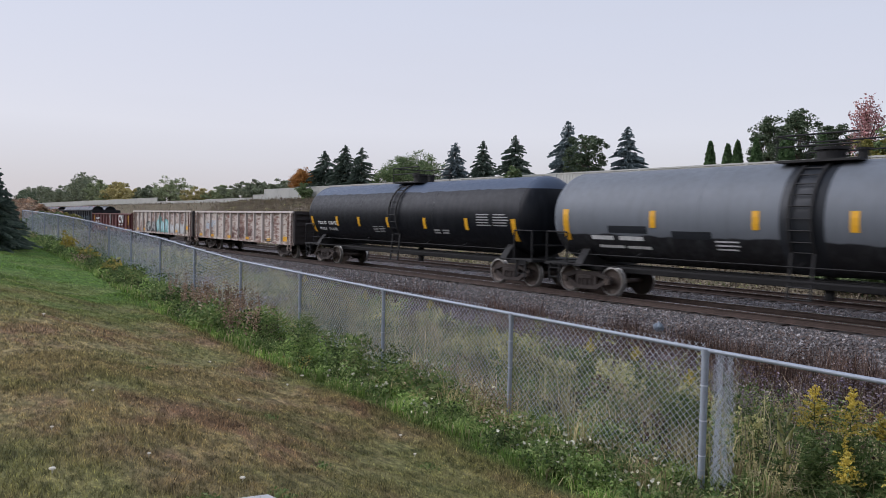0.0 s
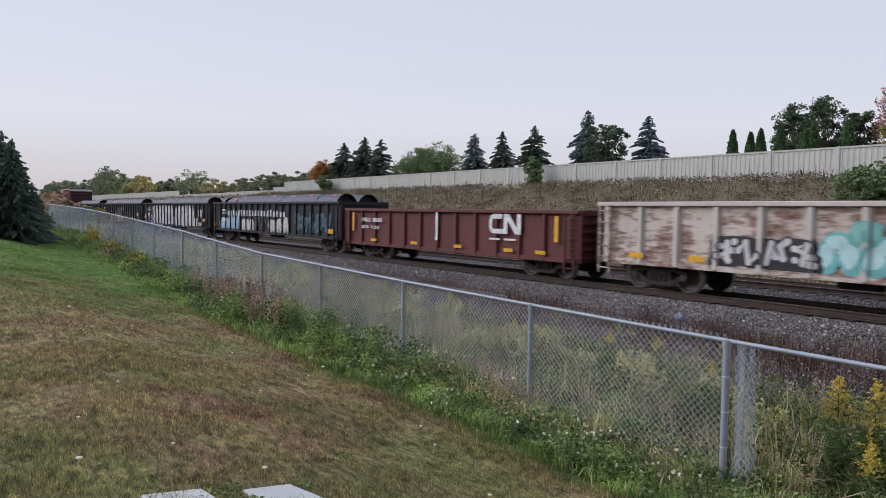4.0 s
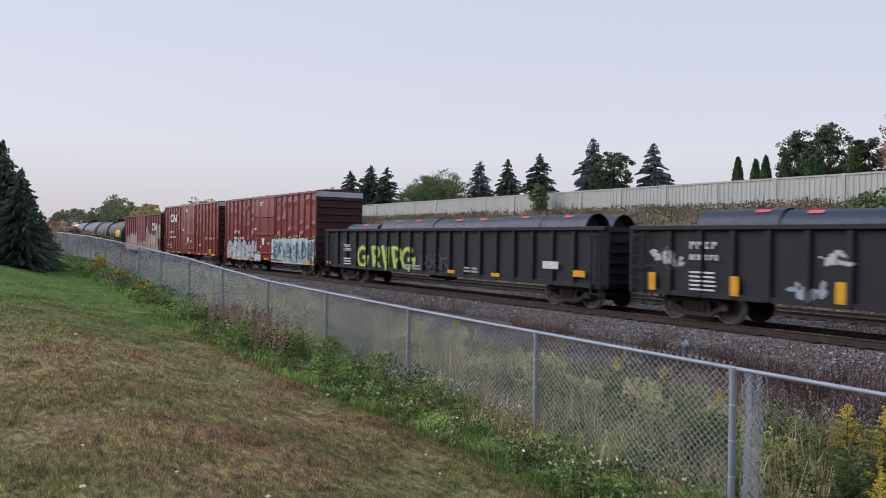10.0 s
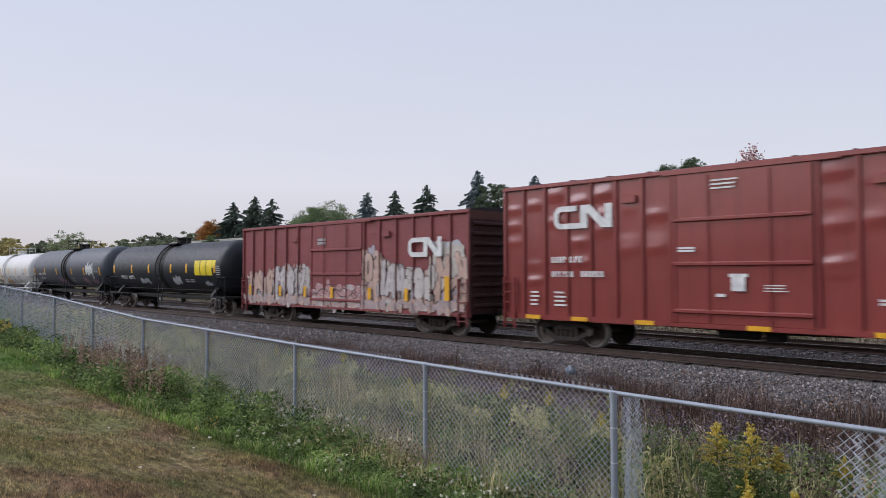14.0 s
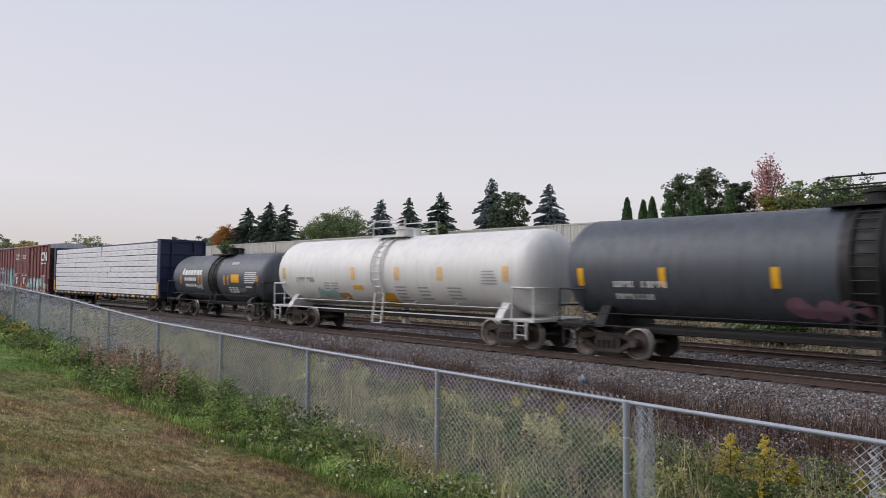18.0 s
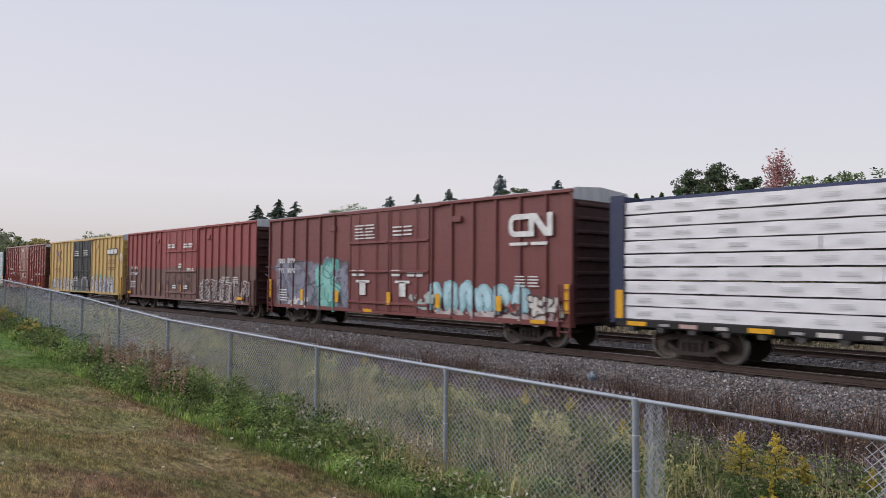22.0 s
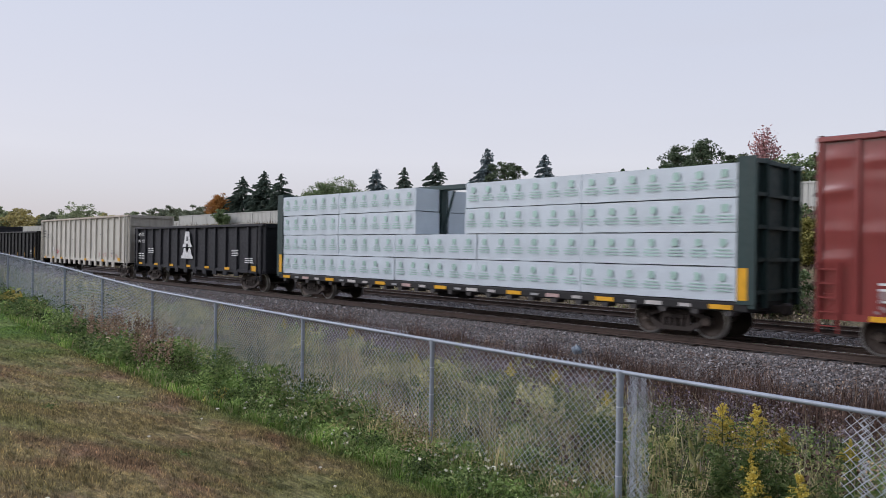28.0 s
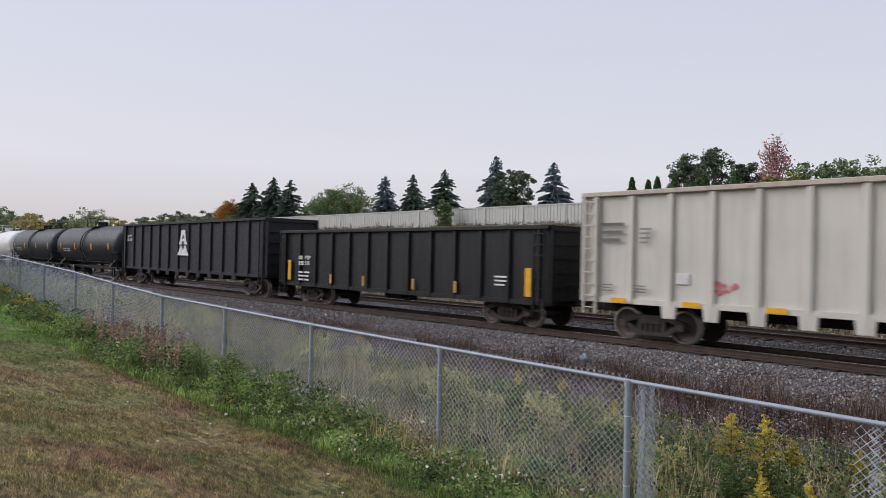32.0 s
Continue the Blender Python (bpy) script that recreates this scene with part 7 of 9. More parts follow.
    text(car, T, ((-1.9, -0.5, 3.7, 4.35, 5), (0.6, 1.9, 3.75, 4.2, 3), (-2.1, -1.2, 2.2, 2.5, 2), (0.55, 1.2, 2.2, 2.5, 2), (1.5, 2.5, 2.2, 2.45, 2)), y=-1.56)
    for x in (-1.35, 1.2):
        marks(car, [(x - 0.2, x + 0.2, 1.45, 2.0), (x - 0.45, x + 0.45, 1.96, 2.06)], M_WHITE, -1.56, "stencil")
    spray_cloud(car, 181, -8.35, -2.54, 0.72, 2.9, [(0.20, 0.20, 0.26), (0.25, 0.26, 0.33)], BP, 20, 0.7, "grey and lilac spray-painted shapes", (0.09, 0.09, 0.12), (0.14, 0.135, 0.16))
    spray_cloud(car, 183, -4.75, -3.6, 0.76, 2.95, [(0.12, 0.40, 0.36), (0.24, 0.56, 0.50)], BP - 0.012, 9, 0.8, "teal spray-painted hooded shape", (0.07, 0.24, 0.22))
    spray_cloud(car, 184, -7.4, -5.6, 0.75, 1.3, [(0.66, 0.66, 0.66)], BP - 0.010, 3, 0.4, "white spray-painted cones")
    spray_cloud(car, 185, 1.7, 2.9, 1.0, 1.6, [(0.40, 0.48, 0.46)], -1.54, 5, 0.35, "grey-green tag on the door")
    puff_letters(car, 182, 2.55, 7.5, 0.98, 2.12, 6, (0.28, 0.52, 0.58), (0.44, 0.66, 0.72), BP, (0.10, 0.07, 0.08), "pale blue puffy spray-painted letters")
    spray_cloud(car, 188, 6.1, 7.0, 0.95, 1.4, [(0.36, 0.07, 0.05), (0.06, 0.05, 0.06)], BP - 0.03, 3, 0.3, "red and black spray patches")
    spray_cloud(car, 186, 3.0, 8.6, 0.72, 1.1, [(0.40, 0.30, 0.30), (0.55, 0.50, 0.48)], BP - 0.01, 9, 0.35, "pale spray specks")
    spray_letters(car, 187, 7.3, 8.7, 0.9, 1.75, 2, (0.08, 0.05, 0.05), (0.62, 0.60, 0.56), BP - 0.012, None, 0.42, "small white tag with dark edges")
    strips(car, (-6.02, -3.21, 0.36, 3.22, 6.23), 1.1, 1.6, 0.24, -1.565)
    strips(car, (9.0, -9.0), 1.14, 2.03, 0.2)
    strips(car, (-1.0, 7.9), 0.78, 0.9, 0.6, -1.565)
    car, half = boxcar("faded red double-door boxcar, brown with dust below", -132.88, -114.46, 5.0, 0.68, P_DUST, P_ROOF, 21, [(-2.4, 0.0), (0.05, 2.2)], bulge=0.006, cap_mat=P_ROOF, end_mat=P_ENDRED)
    text(car, T, ((-8.44, -7.0, 2.5, 2.78, 1), (-8.44, -7.0, 2.13, 2.4, 1), (-8.44, -7.4, 1.29, 1.79, 4)))
    text(car, T, ((-1.96, -0.77, 3.8, 4.1, 2), (0.38, 1.75, 3.78, 4.08, 2), (-0.3, 0.2, 2.6, 2.9, 2)), y=-1.56)
    wild_letters(car, 191, 2.4, 7.9, 0.80, 2.0, 6, [(0.44, 0.42, 0.43), (0.15, 0.085, 0.078), (0.26, 0.20, 0.20)], (0.12, 0.065, 0.058), BP, 0.7, 9, (0.1, 0.9), ((0.56, 0.54, 0.55), (0.20, 0.11, 0.10), (0.48, 0.45, 0.46)), 0.4, "grey and white jagged spray-painted letters", 0.0)
    spray_letters(car, 193, 2.4, 8.4, 0.74, 2.02, 6, (0.50, 0.48, 0.49), (0.16, 0.088, 0.078), BP - 0.02, None, 0.26, "thin pale outlines over the letters", core=0.55)
    text(car, T, ((5.4, 6.4, 1.75, 2.15, 4), (6.7, 7.5, 1.75, 2.15, 4)), y=-1.512)
    spray_cloud(car, 192, -2.2, 1.8, 1.3, 2.3, [(0.07, 0.04, 0.035)], -1.54, 5, 0.4, "dark spray marks on the doors")
    text(car, T, ((0.9, 2.0, 2.35, 2.62, 2), (-1.2, -0.5, 1.35, 1.6, 2), (0.5, 1.2, 1.35, 1.6, 2)), y=-1.56)
    strips(car, (-3.2, 0.1, -6.2), 1.2, 1.65, 0.18, -1.565, spray((0.42, 0.24, 0.08)), "dusty orange strip")
    strips(car, (2.6, 3.6, 5.0, 6.1), 0.74, 0.82, 0.7, -1.56, spray((0.48, 0.44, 0.42)), "worn pale strip")
    strips(car, (7.6, -8.5), 0.92, 1.08, 0.6, -1.565)
    car, half = boxcar("yellow boxcar with black double doors and graffiti", -152.44, -133.80, 4.96, 0.72, P_YELLOW, P_ROOF, 20, [(-2.31, -0.05), (0.0, 2.21)], P_DOOR, bulge=0.006, cap_mat=P_ROOF)
    part("emblem", Geo().add([(6.02, -1.508, 3.61), (8.22, -1.508, 3.61), (8.22, -1.508, 4.06), (6.02, -1.508, 4.06)], [(0, 1, 2, 3)]), P_DOOR, car, "black plate with white blocks")
    marks(car, [(6.1, 6.72, 3.68, 3.99), (6.8, 7.38, 3.68, 3.99), (7.46, 8.14, 3.68, 3.99)], M_WHITE, -1.513, "emblem")
    for pts, col, dy in (([(-7.35, 3.38), (-6.0, 4.22)], (0.50, 0.22, 0.20), 0.0), ([(-7.35, 4.22), (-6.0, 3.38)], (0.20, 0.12, 0.34), 0.003)):
        g = Geo()
        stroke(g, pts, 0.15, -1.510 - dy)
        part("emblem", g, spray(col), car, "crossed orange and purple bands")
    brown = spray((0.25, 0.14, 0.04))
    text(car, T, ((6.2, 8.0, 2.9, 3.3, 2), (6.3, 7.8, 2.5, 2.75, 2), (-7.6, -5.8, 2.2, 2.7, 2)), brown)
    text(car, T, ((-1.8, -0.6, 3.6, 4.1, 3), (0.5, 1.7, 3.6, 4.1, 3), (-1.9, -0.7, 1.6, 2.0, 3), (0.5, 1.6, 1.6, 2.0, 3)), y=-1.56)
    wild_letters(car, 201, -8.7, -2.6, 0.74, 1.98, 7, [(0.58, 0.59, 0.62), (0.46, 0.46, 0.50), (0.56, 0.50, 0.40)], (0.10, 0.095, 0.10), BP, 0.3, 11, (0.2, 1.3), ((0.30, 0.24, 0.40), (0.50, 0.30, 0.12), (0.66, 0.66, 0.66)), 0.22, "white and grey spray-painted letters", 0.02)
    wild_letters(car, 202, 2.25, 7.35, 0.76, 2.06, 6, [(0.58, 0.59, 0.64), (0.48, 0.49, 0.56)], (0.07, 0.07, 0.10), BP, 0.3, 12, (0.2, 1.4), ((0.32, 0.30, 0.50), (0.68, 0.68, 0.70), (0.20, 0.20, 0.26)), 0.14, "white spray-painted letters with dark slashes", 0.03)
    spray_cloud(car, 203, 2.4, 7.2, 1.9, 2.16, [(0.16, 0.46, 0.36)], BP + 0.012, 9, 0.34, "green sprayed edge above the letters")
    spray_cloud(car, 204, -2.3, 2.2, 0.76, 1.0, [(0.42, 0.20, 0.06), (0.10, 0.36, 0.30)], -1.54, 7, 0.3, "orange and green spray on the doors")
    wild_letters(car, 205, -2.1, 1.9, 0.95, 1.95, 4, [(0.26, 0.27, 0.29), (0.06, 0.06, 0.066)], (0.03, 0.03, 0.034), -1.556, 0.25, 9, (0.3, 1.4), label="faded grey letters on the doors", rim=0.0)
    spray_cloud(car, 206, 7.4, 8.2, 0.85, 1.3, [(0.16, 0.46, 0.36), (0.60, 0.40, 0.10)], BP, 3, 0.3, "green and orange spray tail")
    blank = Geo()
    blob(blank, 8.8, 3.4, 0.26, 0.34, random.Random(4), BP - 0.01)
    part("patch", blank, spray((0.60, 0.55, 0.46)), car, "pale worn patch")
    strips(car, (-8.9, 8.9), 1.1, 1.6, 0.2)


def build_lumber():
    """Two centre-beam cars: nine thin layers of white packs, and four thick layers with an opening on top."""
    nine = ((3.51,), (-3.11, 4.69), (-4.23, 1.8), (-4.2, 1.71), (2.4,), (-5.5, 2.4), (1.27,), (0.15, 0.56), (0.12, 0.56))
    four = ((-6.35, -2.59, 1.74, 5.95), (-6.3, -2.6, 1.72, 5.97), (-6.28, -1.4, 1.13, 5.97), (-6.26, -1.42, 1.15, 5.95))
    for left, right, paint, wrap, layers, stamp, i in ((-93.30, -71.25, P_NAVY, M_WRAP, nine, (0.66, 0.68, 0.68), 0), (-193.07, -171.22, P_GREEN, M_WRAPB, four, (0.40, 0.59, 0.51), 1)):
        car, half = lumber_car(("navy blue", "dark green")[i] + " centre-beam flat car carrying wrapped lumber", left, right, (4.58, 4.66)[i], (0.86, 0.80)[i], paint)
        load = tagged(new("lumber_load"), ("white-wrapped lumber packs stacked in nine layers", "bluish white-wrapped lumber packs in four layers, open on top")[i], "lumber", "cargo on the train")
        z0, z1 = ((1.06, 4.36), (1.04, 4.52))[i]
        rng = random.Random(170 + i)
        hh = (z1 - z0) / len(layers)
        for k, cuts in enumerate(layers):
            ends = [-half + 0.28, *cuts, half - 0.28]
            for a, b in zip(ends, ends[1:]):
                if (i == 1 and k >= 2 and -1.5 < a < -1.0) or (i == 0 and b - a < 0.6):
                    continue
                for sy in (-1, 1):
                    out = rng.uniform(-0.02, 0.02)
                    ya, yb = (-1.43 + out, -0.24) if sy < 0 else (0.24, 1.43)
                    x0, x1, zb, zt = a + 0.015, b - 0.015, z0 + k * hh + (0.042 if i == 0 else 0.03), z0 + (k + 1) * hh + rng.uniform(-0.008, 0.004)
                    pk = bundle("lumber_pack", x0, x1, zb, zt, ya, yb, wrap, load, k * 31 + int(a * 7) + 500 * i)
                    if sy > 0:
                        continue
                    g = Geo()
                    step = 1.15 if i == 0 else 0.66
                    n = max(1, int((x1 - x0) / step))
                    zc = (zb + zt) / 2
                    for q in range(n):
                        xc = x0 + (x1 - x0) * (q + 0.5) / n + rng.uniform(-0.03, 0.03)
                        if i == 0:
                            for dz, wd in ((0.035, 0.26), (-0.005, 0.21), (-0.045, 0.26)):
                                g.add([(xc + s * wd, ya - 0.034, zc + dz + t) for s, t in ((-1, 0), (1, 0), (1, 0.022), (-1, 0.022))], [(0, 1, 2, 3)])
                        else:
                            jag_block(g, xc, zc + 0.17, 0.17, 0.2, rng, ya - 0.034, 0, 0.1, 4)
                            for dz, wd in ((-0.03, 0.2), (-0.11, 0.26), (-0.19, 0.22)):
                                g.add([(xc + s * wd, ya - 0.034, zc + dz + t) for s, t in ((-1, 0), (1, 0), (1, 0.03), (-1, 0.03))], [(0, 1, 2, 3)])
                    tagged(part("print", g, spray(stamp), pk, "printed marks on the wrap"), kind="stuff")
        CARS.append((load, (left + right) / 2))
        deck = (0.86, 0.80)[i]
        for q in range(7):
            x = -half + 0.7 + (2 * half - 1.4) * q / 6
            strips(car, (x,), deck + 0.05, deck + 0.17, 0.6, -1.478)
            if q < 6:
                strips(car, (x + 0.85,), deck + 0.07, deck + 0.14, 0.3, -1.478, M_GREY, "dull reflective strip")
                strips(car, (x + 2.45,), deck + 0.06, deck + 0.15, 0.34, -1.478, spray((0.50, 0.47, 0.45)), "small pale strip")
                strips(car, (x + 1.55,), deck + 0.05, deck + 0.16, 0.5, -1.478, spray((0.56, 0.53, 0.50) if q % 2 else (0.52, 0.36, 0.33)), "worn pale reflective strip")
        strips(car, (half - 0.15, -half + 0.15), 1.1, 1.9, 0.24, -1.48)


def build_tall(T):
    car, half = gondola("dark brown-black high-sided gondola with a white stacked emblem", -210.57, -194.48, 3.36, 0.96, P_GOND, 14, 0.14, P_GOND, 0.22)
    stack_emblem(car, -0.35, 1.52, 1.52, M_WHITE, -1.51)
    text(car, T, ((-7.48, -6.35, 2.75, 3.06, 1), (-7.48, -6.35, 2.36, 2.62, 1), (-7.45, -6.46, 1.35, 1.78, 3), (-5.9, -5.0, 1.75, 2.1, 3), (4.9, 5.7, 1.74, 2.09, 4), (6.3, 7.2, 1.4, 1.7, 3)))
    strips(car, (-7.1, -4.7, -2.45, -0.17, 2.1, 4.4), 1.04, 1.17, 0.5)
    strips(car, (7.2,), 1.04, 1.3, 0.5)
    car, half = gondola("pale beige high-sided gondola with deep side posts", -231.67, -211.82, 4.22, 1.06, P_BEIGE, 17, 0.13, P_BEIGE, 0.34, chord=P_CHORD, end_mat=P_ENDBEIGE, inset=0.45)
    text(car, T, ((-9.24, -8.41, 2.72, 3.39, 3),), spray((0.12, 0.12, 0.11)))
    text(car, T, ((6.8, 7.5, 1.5, 1.85, 4), (-8.0, -7.6, 2.7, 3.2, 4), (-9.2, -8.8, 1.35, 1.6, 3), (-8.2, -7.7, 1.35, 1.6, 3), (1.2, 1.5, 2.75, 2.8, 1), (2.3, 2.6, 2.3, 2.35, 1), (4.6, 4.9, 2.9, 2.95, 1), (-1.6, -1.3, 2.55, 2.6, 1)), spray((0.22, 0.21, 0.20)))
    part("route_card", Geo().soft_box(-6.95, -6.55, -1.425, -1.41, 1.65, 1.95, 0.004), spray((0.72, 0.70, 0.66)), car, "pale card on the side")
    spray_cloud(car, 241, -5.81, -5.3, 1.46, 1.77, [(0.55, 0.14, 0.16)], GP, 2, 0.25, "small red spray tag")
    spray_cloud(car, 242, 4.0, 8.6, 1.3, 1.8, [(0.52, 0.36, 0.32)], GP, 5, 0.3, "faint brown spray tags")
    strips(car, (-8.65, -6.45, -4.27, 1.5, 5.2), 1.05, 1.20, 0.5)
    strips(car, (8.3,), 1.12, 1.36, 0.5)
    car, half = gondola("black high-sided gondola with yellow reflectors", -248.97, -232.95, 3.31, 0.80, P_BLACK, 13, 0.12, P_BLACK, inset=0.4)
    text(car, T, ((-6.36, -5.29, 1.7, 2.2, 2), (-6.36, -5.4, 1.0, 1.5, 3), (5.79, 6.4, 1.3, 1.7, 3)))
    strips(car, (-3.8, -1.47, 1.63, 3.9), 1.0, 1.4, 0.14, -1.506, spray((0.5, 0.27, 0.05)))
    strips(car, (7.23, -7.15), 1.04, 1.95, 0.25)
    car, half = gondola("dark high-sided gondola with a white stacked emblem", -269.81, -250.42, 3.98, 1.04, P_GOND, 14, 0.14, P_GOND, 0.25)
    stack_emblem(car, 0.1, 1.99, 1.49, M_WHITE, -1.51)
    text(car, T, ((-8.9, -8.0, 2.8, 3.3, 2),))
    # following tank cars
    for left, right, mat, trim, fit, lab in ((-285.6, -272.0, P_TANKBLACK, M_STEEL_DARK, "rail", "black tank car with a railed top platform"), (-300.9, -288.0, P_TANKBLACK, M_STEEL_DARK, "rail", "black tank car with a railed top platform"), (-316.4, -303.3, P_TANKWHITE, P_WHITETRIM, "white", "white tank car with a railed top platform")):
        car, half, cz, r = tank_car(lab, left, right, 4.02, 1.47, mat, trim, fit)
        round_strips(car, (-5.8, -2.0, 2.0, 5.8), 2.2, 2.7, cz, r)
        round_text(car, T, ((-5.2, -3.2, 2.0, 2.3, 2),), cz, r, M_GREY)


LETTERING = random.Random(11)
build_tanks(LETTERING)
build_gondolas(LETTERING)
build_boxcars(LETTERING)
build_lumber()
build_tall(LETTERING)


# ---- grasses and weeds ----
def leafy(name, stops=None, by_place=False, through=0.35, patch=None, gain=1.0):
    """Thin leaf: part of the light passes through; colour by blade, or by place on the lawn."""
    m, n, l, b = material(name, 0.7, 0.0, 0.25)
    if by_place:
        c, _ = ground_colour(n, l)
        k = ramp_of(n, l, island(n), [(0.0, (0.40 * gain,) * 3), (0.6, (0.95 * gain,) * 3), (0.88, (1.45 * gain, 1.42 * gain, 1.32 * gain)), (1.0, (2.3 * gain, 2.2 * gain, 1.95 * gain))])
        c = blend(n, l, 1.0, c, k, "MULTIPLY")
    else:
        c = ramp_of(n, l, island(n), stops)
        if patch:
            f = noise_tex(n, l, coords(n, l, 1.0), patch[0], 3.0)
            c = blend(n, l, ramp_of(n, l, f, [(patch[1], (0, 0, 0)), (patch[1] + 0.12, (0.8, 0.8, 0.8))]), c, patch[2])
        g = noise_tex(n, l, coords(n, l, 1.0), 1.5, 2.0)
        c = blend(n, l, 1.0, c, ramp_of(n, l, g, [(0.34, (0.5, 0.5, 0.5)), (0.5, (0.95, 0.95, 0.95)), (0.66, (1.5, 1.48, 1.4))]), "MULTIPLY")
    l.new(c, b.inputs["Base Color"])
    t = n.new("ShaderNodeBsdfTranslucent")
    l.new(c, t.inputs["Color"])
    x = n.new("ShaderNodeMixShader")
    x.inputs[0].default_value = through
    l.new(b.outputs[0], x.inputs[1])
    l.new(t.outputs[0], x.inputs[2])
    l.new(x.outputs[0], n["Material Output"].inputs["Surface"])
    return m


def scatter(rng, n, x0, x1, y0, y1):
    return rng.uniform(x0, x1, n), rng.uniform(y0, y1, n)


def blade_mesh(rng, x, y, z, h, w, lean=0.5):
    """Bent blades of five points each."""
    n = len(x)
    az = rng.uniform(0, 2 * np.pi, n)
    d = np.stack([np.cos(az), np.sin(az), np.zeros(n)], 1)
    az2 = az + np.pi / 2 + rng.normal(scale=0.6, size=n)
    s = np.stack([np.cos(az2), np.sin(az2), np.zeros(n)], 1) * (w / 2)[:, None]
    p = np.stack([x, y, z - 0.01], 1)
    k = (rng.uniform(0.1, 1.0, n) * lean)[:, None] * h[:, None]
    up = np.array([0, 0, 1.0]) * h[:, None]
    mid = p + d * k * 0.35 + up * 0.6
    tip = p + d * k + up * rng.uniform(0.8, 1.0, n)[:, None]
    v = np.stack([p - s, p + s, mid - s * 0.75, mid + s * 0.75, tip], 1).reshape(-1, 3)
    i = np.arange(n)[:, None] * 5
    f = np.concatenate([i + [0, 1, 3], i + [0, 3, 2], i + [2, 3, 4]], 1).reshape(-1, 3)
    return v, f


def grass(name, label, parts, mat, seed):
    """parts: (count, x0, x1, y0, y1, h0, h1, w, lean)."""
    rng = np.random.default_rng(seed)
    V, F, k = [], [], 0
    for n, x0, x1, y0, y1, h0, h1, w, lean in parts:
        x, y = scatter(rng, n, x0, x1, y0, y1)
        clump = (0.85 if h1 < 0.08 else 0.55) + (0.3 if h1 < 0.08 else 0.9) * (0.5 + 0.5 * np.sin(x * 2.3 + 1.7 * np.sin(y * 1.9)) * np.sin(y * 2.9 + 1.3 * np.sin(x * 1.1)))
        h = rng.uniform(h0, h1, n) * clump
        v, f = blade_mesh(rng, x, y, ground_z(x, y), h, w * rng.uniform(0.6, 1.3, n), lean)
        V.append(v)
        F.append(f + k)
        k += len(v)
    ob = new(name, fast_mesh(name, np.concatenate(V), np.concatenate(F), mat))
    return tagged(ob, label, "grass", kind="stuff")


M_LAWN = leafy("lawn_blade", by_place=True, gain=1.28)
M_BANK = leafy("bank_grass_blade", [(0.0, (0.095, 0.170, 0.036)), (0.45, (0.205, 0.330, 0.074)), (0.8, (0.35, 0.435, 0.135)), (1.0, (0.54, 0.43, 0.28))])
M_FIELD = leafy("field_weed_blade", [(0.0, (0.13, 0.155, 0.055)), (0.4, (0.31, 0.32, 0.125)), (0.75, (0.50, 0.45, 0.235)), (1.0, (0.68, 0.60, 0.37))], patch=(0.35, 0.52, (0.276, 0.218, 0.241)))
M_DEAD = leafy("dead_weed_stem", [(0.0, (0.034, 0.022, 0.018)), (0.5, (0.100, 0.060, 0.047)), (0.85, (0.18, 0.115, 0.088)), (1.0, (0.32, 0.24, 0.19))], through=0.1)
M_BERM = leafy("berm_weed", [(0.0, (0.10, 0.075, 0.05)), (0.5, (0.20, 0.16, 0.115)), (0.85, (0.28, 0.23, 0.17)), (1.0, (0.13, 0.145, 0.06))], through=0.2)
M_STEM = leafy("green_stem", [(0.0, (0.06, 0.085, 0.03)), (1.0, (0.13, 0.16, 0.06))], through=0.1)
M_GOLD = leafy("goldenrod_flower", [(0.0, (0.58, 0.43, 0.06)), (0.5, (0.78, 0.62, 0.11)), (1.0, (0.86, 0.73, 0.24))], through=0.25)
M_PETAL = leafy("white_petal", [(0.0, (0.66, 0.62, 0.46)), (1.0, (0.82, 0.80, 0.68))], through=0.25)
M_CAP = plain("dull_white_cap", (0.74, 0.68, 0.56), 0.7, 0.0, 0.2, 20.0)
M_DOCK = leafy("dock_seed", [(0.0, (0.25, 0.160, 0.110)), (0.5, (0.44, 0.300, 0.205)), (1.0, (0.64, 0.50, 0.37))], through=0.15)
M_ASTER = leafy("aster_flower", [(0.0, (0.13, 0.10, 0.135)), (1.0, (0.27, 0.22, 0.275))], through=0.2)
M_GOLDLEAF = leafy("goldenrod_leaf", [(0.0, (0.052, 0.092, 0.028)), (0.5, (0.118, 0.180, 0.054)), (1.0, (0.235, 0.285, 0.105))])
M_MAUVE = leafy("mauve_seed_weed", [(0.0, (0.12, 0.090, 0.102)), (0.5, (0.26, 0.21, 0.23)), (1.0, (0.44, 0.38, 0.39))], through=0.2)
M_PLUME = leafy("pale_plume", [(0.0, (0.42, 0.40, 0.15)), (0.5, (0.64, 0.60, 0.27)), (1.0, (0.80, 0.75, 0.44))], through=0.3)
M_YLEAF = leafy("yellow_leaf", [(0.0, (0.35, 0.28, 0.05)), (0.5, (0.5, 0.40, 0.10)), (1.0, (0.40, 0.42, 0.16))])
M_GLEAF = leafy("weed_leaf", [(0.0, (0.090, 0.150, 0.046)), (0.5, (0.200, 0.290, 0.088)), (1.0, (0.39, 0.44, 0.18))])
# dark green leaves, with deep shade low among the weeds put in
M_DARKWEED = leafy("dark_weed_leaf", [(0.0, (0.044, 0.078, 0.025)), (0.5, (0.098, 0.150, 0.048)), (1.0, (0.195, 0.245, 0.095))])
M_BRIGHT = leafy("bright_weed_leaf", [(0.0, (0.137, 0.220, 0.059)), (0.5, (0.260, 0.383, 0.109)), (1.0, (0.437, 0.522, 0.205))])
